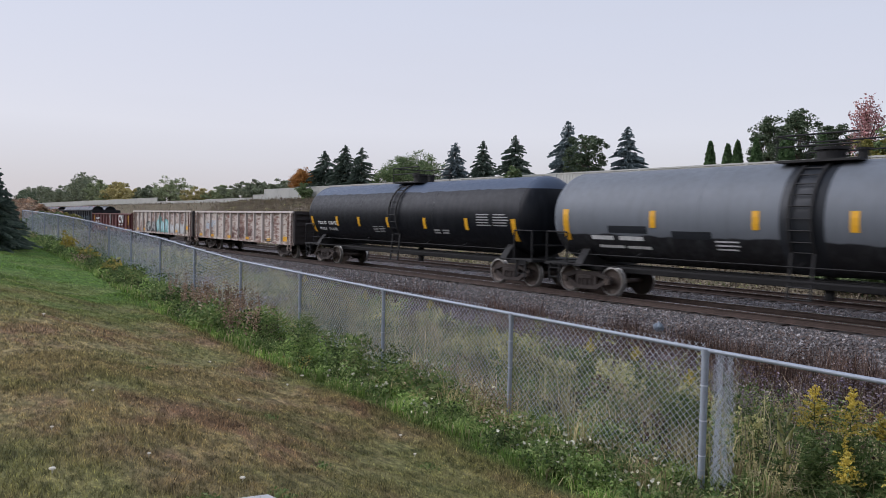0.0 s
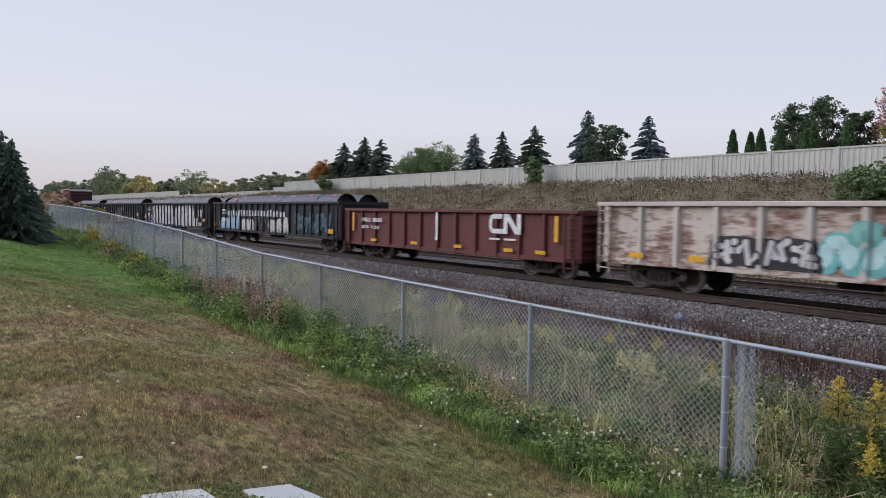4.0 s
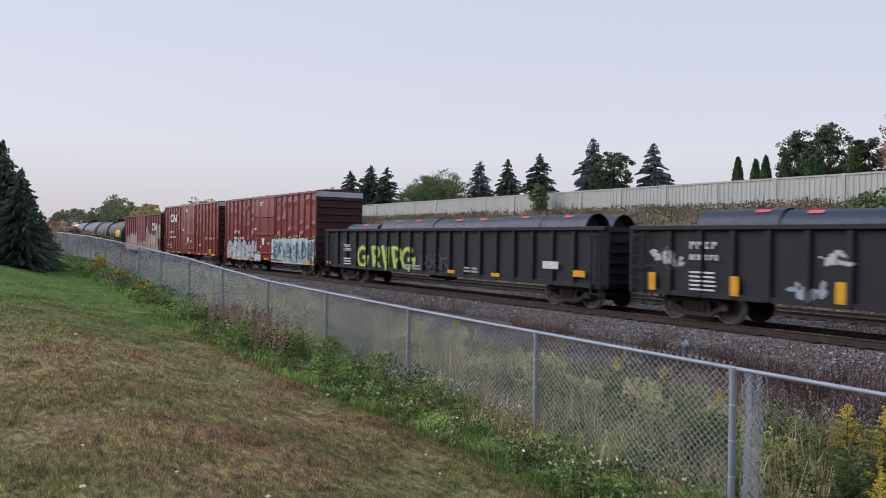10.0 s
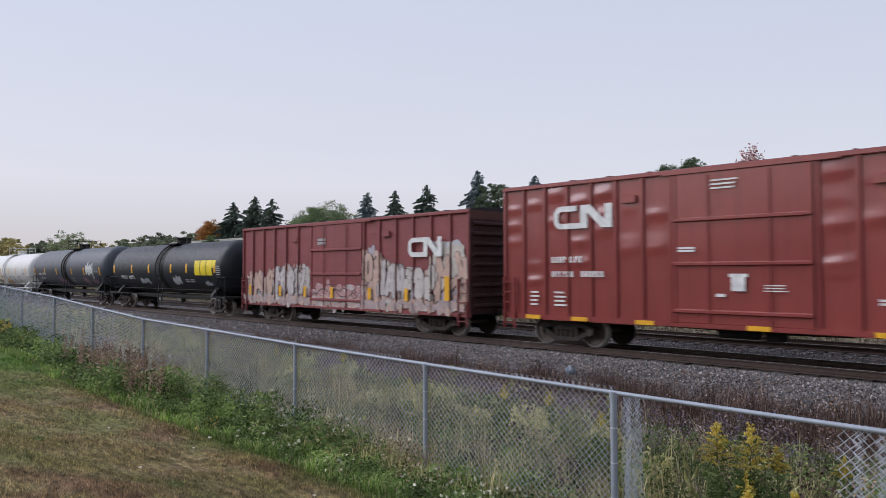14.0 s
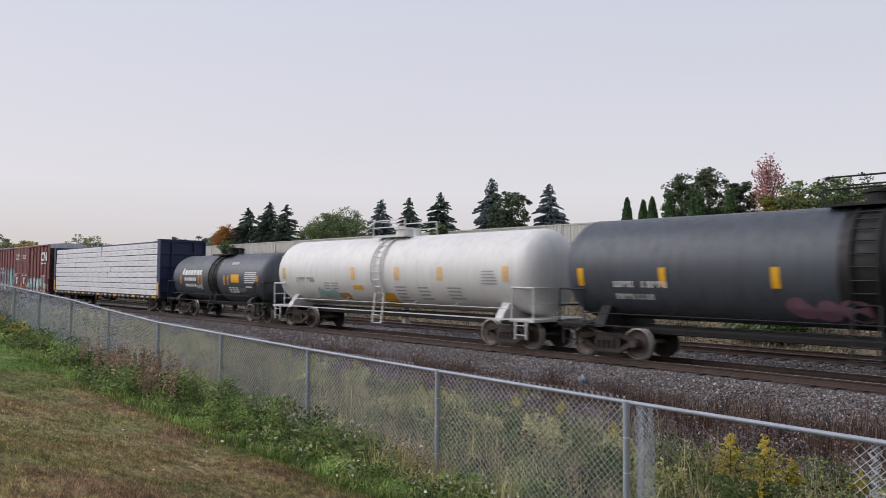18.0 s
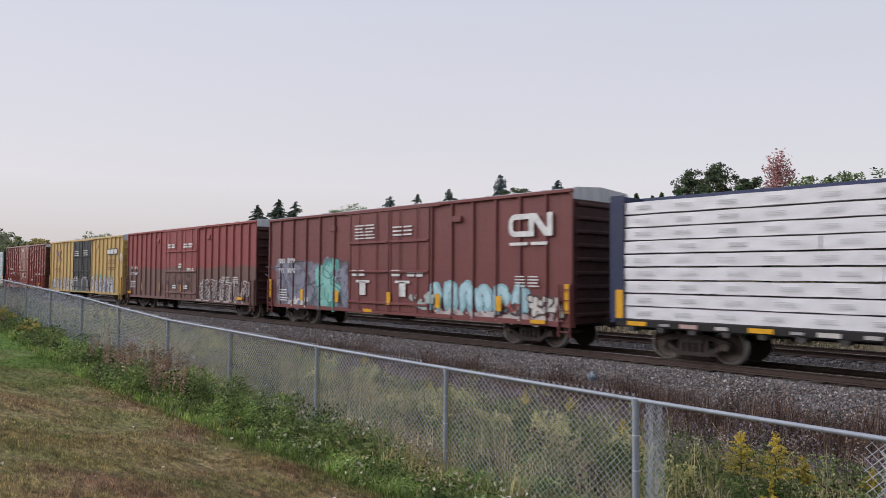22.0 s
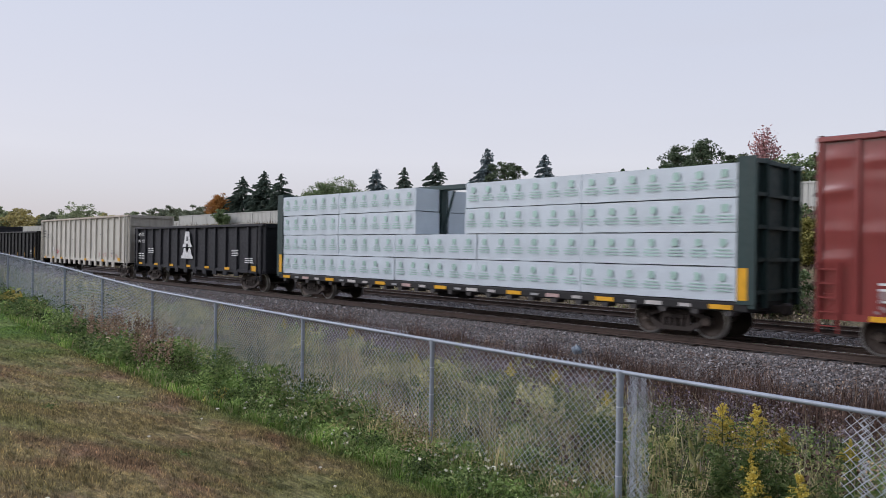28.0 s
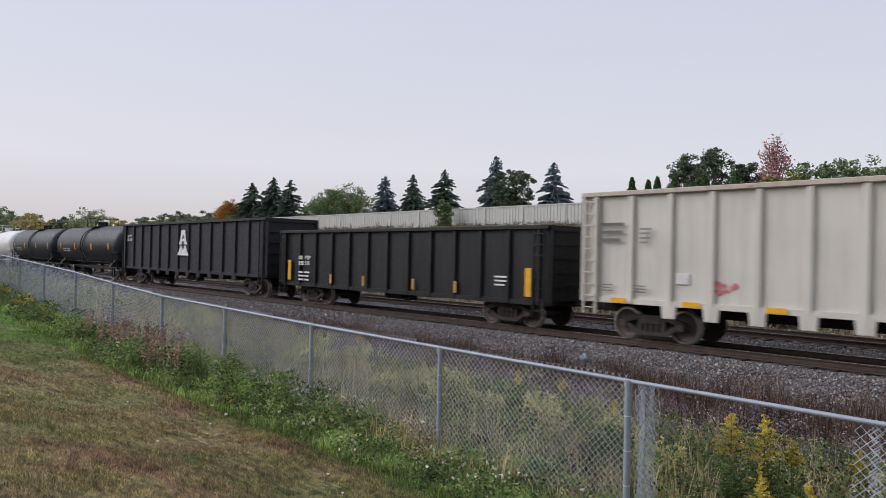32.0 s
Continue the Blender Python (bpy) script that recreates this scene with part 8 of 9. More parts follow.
M_PALELEAF = leafy("pale_leaf", [(0.0, (0.26, 0.27, 0.09)), (0.5, (0.42, 0.41, 0.16)), (1.0, (0.56, 0.53, 0.28))])


def tufts(name, label, parts, mat, seed):
    """parts: (tufts, blades, x0, x1, y0, y1, h0, h1, w): fans of arching blades."""
    rng = np.random.default_rng(seed)
    V, F, k = [], [], 0
    for n, m, x0, x1, y0, y1, h0, h1, w in parts:
        cx, cy = np.repeat(rng.uniform(x0, x1, n), m), np.repeat(rng.uniform(y0, y1, n), m)
        h = np.repeat(rng.uniform(h0, h1, n), m) * rng.uniform(0.55, 1.1, n * m)
        az = rng.uniform(0, 2 * np.pi, n * m)
        d = np.stack([np.cos(az), np.sin(az), np.zeros(n * m)], 1)
        s = np.stack([-np.sin(az), np.cos(az), np.zeros(n * m)], 1) * (w * rng.uniform(0.6, 1.3, n * m) / 2)[:, None]
        p = np.stack([cx, cy, ground_z(cx, cy) - 0.02], 1) + d * rng.uniform(0, 0.05, (n * m, 1))
        out = (rng.uniform(0.15, 0.85, n * m) * h)[:, None]
        up = np.array([0, 0, 1.0]) * h[:, None]
        mid = p + d * out * 0.4 + up * 0.72
        tip = p + d * out * 1.15 + up * rng.uniform(0.55, 1.0, (n * m, 1))
        V.append(np.stack([p - s, p + s, mid - s * 0.9, mid + s * 0.9, tip], 1).reshape(-1, 3))
        i = np.arange(n * m)[:, None] * 5 + k
        F.append(np.concatenate([i + [0, 1, 3], i + [0, 3, 2], i + [2, 3, 4]], 1).reshape(-1, 3))
        k += 5 * n * m
    return tagged(new(name, fast_mesh(name, np.concatenate(V), np.concatenate(F), mat)), label, "grass", kind="stuff")


M_STRAW = leafy("straw_blade", [(0.0, (0.24, 0.20, 0.09)), (0.5, (0.49, 0.42, 0.21)), (1.0, (0.72, 0.63, 0.37))])


def build_grass():
    grass("lawn_grass", "short lawn grass, straw-brown and green in patches",
          [(225000, -9.5, -1.5, 0.2, 5.1, 0.02, 0.05, 0.0045, 1.3), (80000, -20, -9.5, 0.0, 4.9, 0.02, 0.05, 0.008, 1.2), (42000, -40, -20, -3.0, 5.3, 0.03, 0.06, 0.012, 1.3), (10000, -70, -40, -10, 6.0, 0.04, 0.07, 0.03, 1.2), (15000, -16, -1.5, 4.7, 5.3, 0.03, 0.09, 0.006, 1.2)], M_LAWN, 1)
    grass("bank_grass", "long green grass along the foot of the fence",
          [(9000, -11, 2.5, 5.1, 7.0, 0.08, 0.24, 0.009, 1.2), (9000, -24, -11, 5.0, 6.9, 0.08, 0.24, 0.012, 1.1), (12000, -52, -24, 4.9, 7.0, 0.10, 0.3, 0.018, 0.9)], M_BANK, 2)
    tufts("grass_tufts", "tufts of long green grass on the bank", [(1700, 14, -11, 3, 5.1, 6.6, 0.10, 0.28, 0.011), (300, 16, -11, 3, 5.6, 7.2, 0.2, 0.42, 0.011), (700, 14, -24, -11, 4.8, 6.9, 0.10, 0.28, 0.014)], M_BANK, 12)
    tufts("straw_tufts", "straw-coloured grass tufts along the fence", [(330, 18, -9, 3, 5.6, 8.6, 0.35, 0.75, 0.008), (620, 16, -24, -8.5, 6.7, 9.0, 0.45, 0.95, 0.010)], M_STRAW, 13)
    grass("field_weeds", "tall pale dry weeds between the fence and the track",
          [(6000, -14, 4, 7.0, 12.5, 0.35, 0.85, 0.011, 0.6), (9000, -34, -14, 6.8, 13.0, 0.4, 0.9, 0.016, 0.5), (12000, -90, -34, 6.8, 14.0, 0.5, 1.0, 0.03, 0.5)], M_FIELD, 3)
    grass("dead_weeds", "dead brown weed stems along the ballast",
          [(34000, -30, 4, 11.6, 15.4, 0.4, 1.0, 0.011, 0.35), (9000, -90, -30, 12.5, 15.8, 0.3, 0.6, 0.03, 0.4), (15000, -26, 4, 15.2, 16.4, 0.25, 0.75, 0.010, 0.45), (4200, -26, 4, 16.2, 17.1, 0.1, 0.4, 0.010, 0.5)], M_DEAD, 4)
    grass("verge_weeds", "green and straw weeds behind the far track", [(14000, -90, 8, 27.6, 31.0, 0.25, 0.6, 0.03, 0.5)], M_BERM, 5)
    grass("berm_weeds", "dry brown weeds covering the berm below the sound wall", [(12000, -125, 20, 31.0, 51.8, 0.45, 1.0, 0.05, 0.7), (5000, -260, -125, 31.0, 51.8, 0.2, 0.5, 0.10, 0.9)], M_BERM, 6)


build_grass()


def leaf_clumps(name, label, count, box, mats, leaf, radius, tall, per, seed):
    """Bushy broad-leaved weeds: loose heaps of leaves, one joined mesh for each colour."""
    rng = np.random.default_rng(seed)
    x0, x1, y0, y1 = box
    for mat, share in mats:
        cs = []
        for _ in range(int(count * share)):
            x, y = rng.uniform(x0, x1), rng.uniform(y0, y1)
            h = tall * rng.uniform(0.5, 1.1)
            r = radius * rng.uniform(0.6, 1.3)
            n = int(per * rng.uniform(0.6, 1.3))
            u = rng.uniform(0.05, 1, n) ** 0.8
            p = np.stack([rng.normal(scale=r * 0.5, size=n), rng.normal(scale=r * 0.5, size=n), u * h], 1)
            cs.append(p + (x, y, float(ground_z(np.array(x), np.array(y)))))
        v, f = leaf_cards(np.concatenate(cs), leaf, rng, 0.7)
        tagged(new(name, fast_mesh(name, v, f, mat)), label, "weeds", kind="stuff")


def build_clumps():
    green, dark, mauve, yellow = M_GLEAF, M_DARKWEED, M_ASTER, M_PALELEAF
    leaf_clumps("field_bushes", "bushy green and mauve weeds behind the fence", 330, (-15, 3.5, 6.8, 11.0), ((green, 0.36), (dark, 0.34), (yellow, 0.12), (M_DOCK, 0.08), (M_DEAD, 0.10)), 0.036, 0.36, 0.62, 300, 21)
    leaf_clumps("mauve_field_weeds", "dull mauve and brown weeds towards the ballast", 260, (-20, 3.5, 9.6, 13.4), ((M_MAUVE, 0.55), (mauve, 0.15), (M_DEAD, 0.30)), 0.042, 0.40, 0.85, 260, 32)
    leaf_clumps("field_bushes_far", "bushy green and mauve weeds along the line", 190, (-42, -15, 6.9, 12.8), ((green, 0.34), (dark, 0.22), (M_MAUVE, 0.22), (yellow, 0.22)), 0.080, 0.5, 0.8, 150, 22)
    leaf_clumps("bank_weeds", "low leafy weeds in the bank grass", 330, (-15, 1.5, 5.3, 7.0), ((green, 0.60), (M_BRIGHT, 0.22), (dark, 0.12), (yellow, 0.06)), 0.034, 0.24, 0.30, 200, 23)
    leaf_clumps("bank_weeds_far", "low leafy weeds along the fence", 180, (-50, -15, 5.0, 7.0), ((green, 0.30), (dark, 0.54), (M_DOCK, 0.10), (yellow, 0.06)), 0.065, 0.32, 0.42, 110, 24)
    leaf_clumps("broad_bank_weeds", "broad-leaved bright green weeds on the bank", 150, (-15, 1.0, 5.3, 6.9), ((M_BRIGHT, 0.65), (M_DARKWEED, 0.35)), 0.042, 0.22, 0.32, 190, 27)
    leaf_clumps("broad_bank_weeds_far", "broad-leaved green weeds along the fence", 130, (-40, -15, 5.1, 6.9), ((M_BRIGHT, 0.3), (M_DARKWEED, 0.7)), 0.075, 0.32, 0.5, 90, 28)
    leaf_clumps("tall_bank_weeds", "tall leafy green weeds crowding the fence posts", 46, (-14.5, -8.6, 5.55, 6.3), ((green, 0.5), (M_BRIGHT, 0.38), (dark, 0.12)), 0.05, 0.26, 0.74, 300, 33)
    leaf_clumps("rusty_bank_weeds", "rust-brown dry weeds among the bank grass", 26, (-9.2, -6.6, 5.9, 6.7), ((M_DOCK, 0.6), (M_STRAW, 0.4)), 0.026, 0.24, 0.6, 160, 34)
    leaf_clumps("shadowed_weeds", "dark brown weed stalks in the field", 120, (-24, 3.5, 7.4, 12.4), ((M_DEAD, 0.6), (M_DARKWEED, 0.4)), 0.055, 0.4, 0.6, 160, 30)
    leaf_clumps("brown_weeds", "brown seed-heavy weeds by the ballast", 260, (-34, 3, 12.0, 16.2), ((M_DEAD, 0.6), (M_DOCK, 0.2), (M_MAUVE, 0.2)), 0.04, 0.36, 0.8, 150, 25)
    leaf_clumps("berm_bushes", "dry brown bushy weeds on the berm", 3800, (-125, 15, 31.0, 51.4), ((M_BERM, 0.88), (M_FIELD, 0.12)), 0.15, 0.75, 0.5, 34, 26)
    leaf_clumps("dry_bank_weeds", "straw and brown weeds among the bank grass", 60, (-16, 1.5, 5.7, 7.0), ((M_STRAW, 0.5), (M_DOCK, 0.3), (M_DEAD, 0.2)), 0.035, 0.2, 0.5, 120, 31)


build_clumps()


def stones():
    rng = np.random.default_rng(9)
    n = 34000
    x = np.concatenate([rng.uniform(-22, 4, n), rng.uniform(-55, -22, n // 2)])
    y = np.concatenate([rng.uniform(15.3, 17.75, n), rng.uniform(15.3, 17.75, n // 2)])
    x = np.concatenate([x, rng.uniform(-26, 4, 12000)])
    y = np.concatenate([y, rng.uniform(20.2, 23.1, 12000)])
    m = len(x)
    z = np.interp(y, [p[0] for p in BED], [p[1] for p in BED]) + 0.01
    s = rng.uniform(0.022, 0.05, m) * np.where(x < -22, 1.4, 1.0)
    o = np.array([[1, 0, 0], [0, 1, 0], [-1, 0, 0], [0, -1, 0], [0, 0, 1], [0, 0, -1.0]])
    v = o[None] * s[:, None, None] * rng.uniform(0.6, 1.3, (m, 6, 1))
    a = rng.uniform(0, 6.28, m)
    R = np.zeros((m, 3, 3))
    R[:, 0, 0], R[:, 0, 1], R[:, 1, 0], R[:, 1, 1], R[:, 2, 2] = np.cos(a), -np.sin(a), np.sin(a), np.cos(a), 1
    t = rng.normal(scale=0.5, size=m)
    Q = np.zeros((m, 3, 3))
    Q[:, 0, 0], Q[:, 1, 1], Q[:, 1, 2], Q[:, 2, 1], Q[:, 2, 2] = 1, np.cos(t), -np.sin(t), np.sin(t), np.cos(t)
    v = np.einsum("mij,mjk,mpk->mpi", R, Q, v) + np.stack([x, y, z], 1)[:, None]
    f = np.array([[0, 1, 4], [1, 2, 4], [2, 3, 4], [3, 0, 4]])
    F = (np.arange(m)[:, None, None] * 6 + f[None]).reshape(-1, 3)
    ob = new("ballast_stones", fast_mesh("ballast_stones", v.reshape(-1, 3), F, stone_material()))
    tagged(ob, "loose grey crushed ballast stones beside the rails", "ballast", kind="stuff")


stones()


# ---- single plants ----
def plant(name, label, x, y, group, category="plant"):
    t = tagged(new(name), label, category, group)
    t.location = (x, y, float(ground_z(np.array(x), np.array(y))) - 0.02)
    return t


def leaves_on(rng, stems, count, size, low=0.1, high=0.8, slim=0.32):
    cs = []
    for p0, p1 in stems:
        u = rng.uniform(low, high, count)[:, None]
        cs.append(np.array(p0) + (np.array(p1) - np.array(p0)) * u + rng.normal(scale=size * 0.6, size=(count, 3)) * (1, 1, 0.4))
    return leaf_cards(np.concatenate(cs), size, rng, 0.6, slim)


def add_cards(parent, name, v, f, mat):
    ob = new(name, fast_mesh(name, v, f, mat))
    ob.parent = parent
    return tagged(ob, kind="stuff")


def stems_of(rng, n, spread, h):
    out = []
    for _ in range(n):
        a, r = rng.uniform(0, 6.28), rng.uniform(0, spread)
        p0 = (r * math.cos(a), r * math.sin(a), 0)
        out.append((p0, (p0[0] * 1.6 + rng.normal(scale=0.05), p0[1] * 1.6 + rng.normal(scale=0.05), h * rng.uniform(0.62, 1.06))))
    return out


def goldenrod(x, y, h, n, seed, spread=0.2, size=1.0):
    """Leafy stems; the tallest ones end in feathery pyramids of arching sprays."""
    rng = np.random.default_rng(seed)
    t = plant("goldenrod_plant", "tall goldenrod with feathery yellow plumes by the fence", x, y, "goldenrod plants")
    st = [(a, (b[0], b[1], b[2] * 0.72)) for a, b in stems_of(rng, n + 5, spread, h)]
    st[0] = ((0, 0, 0), (rng.normal(scale=0.03), rng.normal(scale=0.03), h))
    g = Geo()
    for a, b in st:
        g.tube(a, b, 0.006, 4, 0.003, caps=False)
    tagged(part("stem", g, M_STEM, t), kind="stuff")
    v, f = leaves_on(rng, st, 200, 0.085, 0.03, 0.90, 0.09)
    add_cards(t, "foliage", v, f, M_GOLDLEAF)
    cs = []
    for k, (a, b) in enumerate(st[:1 + n // 6]):
        tall, wide = (0.40 * size, 0.23 * size) if k == 0 else (0.18 * size, 0.12 * size)
        for _ in range(int((76 if k == 0 else 22) * size)):
            az, u = rng.uniform(0, 6.28), rng.uniform(0, 1) ** 0.7
            ln = wide * (0.12 + 0.95 * u) * rng.uniform(0.6, 1.05)
            q = np.linspace(0.1, 1, 22)[:, None]
            base = np.array(b) - (0, 0, tall * u)
            cs.append(base + q * np.array([math.cos(az) * ln, math.sin(az) * ln, 0.10]) - q**2 * (0, 0, 0.055) + rng.normal(scale=0.005, size=(22, 3)))
    v, f = leaf_cards(np.concatenate(cs), 0.019, rng, 1.0)
    add_cards(t, "plume", v, f, M_GOLD)


def flower_clump(name, label, x, y, h, n, mat, seed, size=0.03, spread=0.3, heads=1, leaf=True, group="flowering weeds", lm=None):
    rng = np.random.default_rng(seed)
    t = plant(name, label, x, y, group)
    st = stems_of(rng, n, spread, h)
    g = Geo()
    for a, b in st:
        g.tube(a, b, 0.004, 3, 0.002, caps=False)
    tagged(part("stem", g, M_STEM if leaf else M_DEAD, t), kind="stuff")
    if leaf:
        v, f = leaves_on(rng, st, 28, 0.045, 0.05, 0.75)
        add_cards(t, "foliage", v, f, lm or M_GLEAF)
    cs = [np.array(b) + rng.normal(scale=0.03 if heads > 1 else 0.004, size=(heads, 3)) * (1, 1, 4.0 if heads > 20 else 1.8 if heads > 3 else 1) for a, b in st]
    c = np.concatenate(cs)
    c = np.repeat(c, 3, 0) + rng.normal(scale=size * 0.18, size=(len(c) * 3, 3))
    v, f = leaf_cards(c, size, rng, 0.5, 0.42)
    add_cards(t, "flower_head", v, f, mat)


def plume_mound(x, y, h, r, n, seed, mat, leaf_mat, label="mound of weeds with pale feathery plumes"):
    """A rounded stand of stems, narrow leaves below and drooping feathery plumes on top."""
    rng = np.random.default_rng(seed)
    t = plant("plumed_weed", label, x, y, "plumed weeds")
    a, q = rng.uniform(0, 2 * np.pi, n), np.sqrt(rng.uniform(0, 1, n))
    foot = np.stack([np.cos(a) * q * r * 0.7, np.sin(a) * q * r * 0.7, np.zeros(n)], 1)
    tip = np.stack([np.cos(a) * q * r, np.sin(a) * q * r, h * (1 - 0.35 * q * q) * rng.uniform(0.82, 1.06, n)], 1)
    g = Geo()
    for p0, p1 in zip(foot, tip):
        g.tube(tuple(p0), tuple(p1), 0.004, 3, 0.002, caps=False)
    tagged(part("stem", g, M_STEM, t), kind="stuff")
    u = rng.uniform(0.1, 0.85, (n, 26, 1))
    c = (foot[:, None] + (tip - foot)[:, None] * u + rng.normal(scale=0.03, size=(n, 26, 3)) * (1, 1, 0.5)).reshape(-1, 3)
    v, f = leaf_cards(c, 0.085, rng, 0.8, 0.10)
    add_cards(t, "foliage", v, f, leaf_mat)
    cs = []
    for p in tip:
        for _ in range(7):
            az, ln, w = rng.uniform(0, 6.28), rng.uniform(0.05, 0.13), rng.uniform(0, 1)
            k = np.linspace(0, 1, 9)[:, None]
            cs.append(p - (0, 0, 0.20 * w) + k * np.array([math.cos(az) * ln * (0.4 + w), math.sin(az) * ln * (0.4 + w), 0.08]) - k**2 * (0, 0, 0.06) + rng.normal(scale=0.006, size=(9, 3)))
    v, f = leaf_cards(np.concatenate(cs), 0.030, rng, 1.0)
    add_cards(t, "plume", v, f, mat)


def build_plants():
    rng = random.Random(8)
    for i, (x, y, h, n) in enumerate(((-3.22, 6.95, 1.24, 4), (-2.93, 7.0, 1.27, 6), (-2.45, 6.75, 0.78, 5), (-2.85, 6.75, 0.74, 4), (-2.70, 7.1, 1.06, 5), (-5.2, 7.9, 0.95, 5), (-6.4, 8.4, 1.0, 4), (-2.2, 7.3, 1.0, 6),
                                      (-7.6, 8.8, 0.95, 3), (-9.2, 8.2, 0.9, 3), (-12.4, 9.2, 1.0, 4), (-14.5, 8.8, 0.95, 4), (-18.0, 9.0, 1.0, 4))):
        goldenrod(x, y, h, n, 300 + i, size=(1.0, 1.1, 0.62, 0.7, 0.6)[i] if i < 5 else 0.5)
    for i in range(17):
        flower_clump("fleabane_clump", "white daisy-like fleabane in long grass", -4.2 - 0.14 * i + rng.uniform(-0.3, 0.3), rng.uniform(5.5, 6.3), rng.uniform(0.26, 0.44), 7, M_PETAL, 400 + i, 0.036, 0.26)
    for i in range(9):
        flower_clump("fleabane_clump", "scattered white fleabane along the mown edge", -6.8 - 0.35 * i + rng.uniform(-0.2, 0.2), rng.uniform(5.2, 6.0), rng.uniform(0.2, 0.36), 5, M_PETAL, 700 + i, 0.036, 0.3)
    mounds = ((-8.6, 7.5, 0.9, 0.45, 46), (-9.3, 7.6, 0.75, 0.5, 46), (-8.0, 8.3, 0.62, 0.4, 30), (-13.3, 7.6, 1.05, 0.5, 40), (-14.2, 7.9, 1.0, 0.5, 40), (-12.3, 7.7, 0.95, 0.45, 36), (-10.7, 7.7, 0.95, 0.35, 26), (-11.3, 8.2, 0.8, 0.4, 30),
              (-6.5, 8.1, 0.72, 0.4, 30), (-5.6, 8.6, 0.62, 0.4, 26), (-7.2, 8.9, 0.7, 0.4, 26), (-9.9, 9.2, 0.7, 0.5, 34), (-16.0, 8.2, 1.0, 0.6, 40), (-17.6, 8.0, 1.0, 0.5, 34), (-19.2, 8.6, 1.0, 0.6, 40), (-21.5, 8.3, 1.05, 0.6, 40),
              (-24.0, 8.8, 1.05, 0.7, 44), (-12.8, 9.6, 0.8, 0.6, 36), (-15.4, 10.0, 0.8, 0.6, 36), (-4.6, 8.0, 0.55, 0.4, 24), (-27.0, 8.4, 1.0, 0.7, 40), (-30.0, 8.9, 1.0, 0.7, 40))
    for i, (x, y, h, r, n) in enumerate(mounds):
        plume_mound(x, y, h * 1.06, r, int(n * 1.5), 720 + i, M_STRAW if i in (3, 4, 6, 12, 15) else M_PLUME, M_FIELD if i in (3, 4, 6) else M_GLEAF, "mound of straw-gold feathery weeds" if i in (3, 4, 6, 12, 15) else "mound of weeds with pale feathery plumes")
    for i, (x, y) in enumerate(((-9.4, 5.9), (-9.9, 6.1), (-10.4, 6.0), (-8.9, 6.0), (-10.8, 6.1), (-8.4, 6.2), (-7.3, 6.0), (-11.5, 6.2), (-14.0, 5.8), (-16.5, 5.7), (-18.5, 5.8))):
        flower_clump("fleabane_clump", "tall white fleabane beside a fence post", x, y, rng.uniform(0.55, 0.8), 9, M_PETAL, 430 + i, 0.045, 0.25)
    for i in range(16):
        x, y = -13.0 - 0.32 * i + rng.uniform(-0.3, 0.3), rng.uniform(5.3, 6.2)
        flower_clump("dock_plant", "rust-brown dock gone to seed along the fence", x, y, rng.uniform(0.6, 0.95), 6, M_DOCK, 460 + i, 0.034, 0.22, 26, False, "dead dock plants")
    for i in range(16):
        x, y = rng.uniform(-14, -1.5), rng.uniform(8.6, 11.5)
        flower_clump("aster_clump", "mauve asters in the field behind the fence", x, y, rng.uniform(0.7, 1.0), 10, M_ASTER, 500 + i, 0.03, 0.45, 6, True, "asters")
    for i in range(26):
        x, y = rng.uniform(-24, -5.5), rng.uniform(7.2, 9.6)
        flower_clump("pale_weed", "pale yellow-green weed with feathery seed heads", x, y, rng.uniform(0.7, 1.0), 9, M_PALELEAF, 540 + i, 0.035, 0.35, 7, True, "pale weeds", M_FIELD)
    for i, (x, y, h) in enumerate(((-34.4, 5.9, 0.9), (-33.6, 6.0, 0.8), (-29.3, 5.75, 0.7), (-31.2, 5.9, 0.5), (-26.0, 5.8, 0.5), (-24.4, 5.7, 0.45), (-10.81, 5.35, 0.30))):
        r = np.random.default_rng(600 + i)
        t = plant("yellow_leaved_shrub", "small shrub with yellowing leaves by the fence", x, y, "yellow shrubs", "shrub")
        st = stems_of(r, 6, 0.25, h)
        g = Geo()
        for a, b in st:
            g.tube(a, b, 0.008, 4, 0.004, caps=False)
        tagged(part("stem", g, M_BARK, t), kind="stuff")
        v, f = leaves_on(r, st, *((16, 0.16, 0.3, 1.0) if h > 0.4 else (18, 0.055, 0.2, 1.0)))
        add_cards(t, "foliage", v, f, M_YLEAF)
    # milkweed with pale pods
    t = plant("milkweed_plant", "milkweed stalk with pale upright pods", -3.55, 7.0, "milkweed")
    part("stem", Geo().tube((0, 0, 0), (0.03, 0, 0.85), 0.008, 5, 0.005), M_STEM, t)
    for k, (z, a) in enumerate(((0.78, 1.2), (0.7, 4.0), (0.62, 0.3), (0.55, 3.0), (0.45, 5.2), (0.35, 1.0))):
        d = Vector((math.cos(a), math.sin(a), 0))
        p0 = Vector((0.02, 0, z))
        p1, p2 = p0 + d * 0.05 + Vector((0, 0, 0.07)), p0 + d * 0.075 + Vector((0, 0, 0.17))
        g = Geo().tube(tuple(p0), tuple(p1), 0.006, 6, 0.026).tube(tuple(p1), tuple(p2), 0.026, 6, 0.004)
        part("pod", g, M_PALELEAF, t, smooth=60)
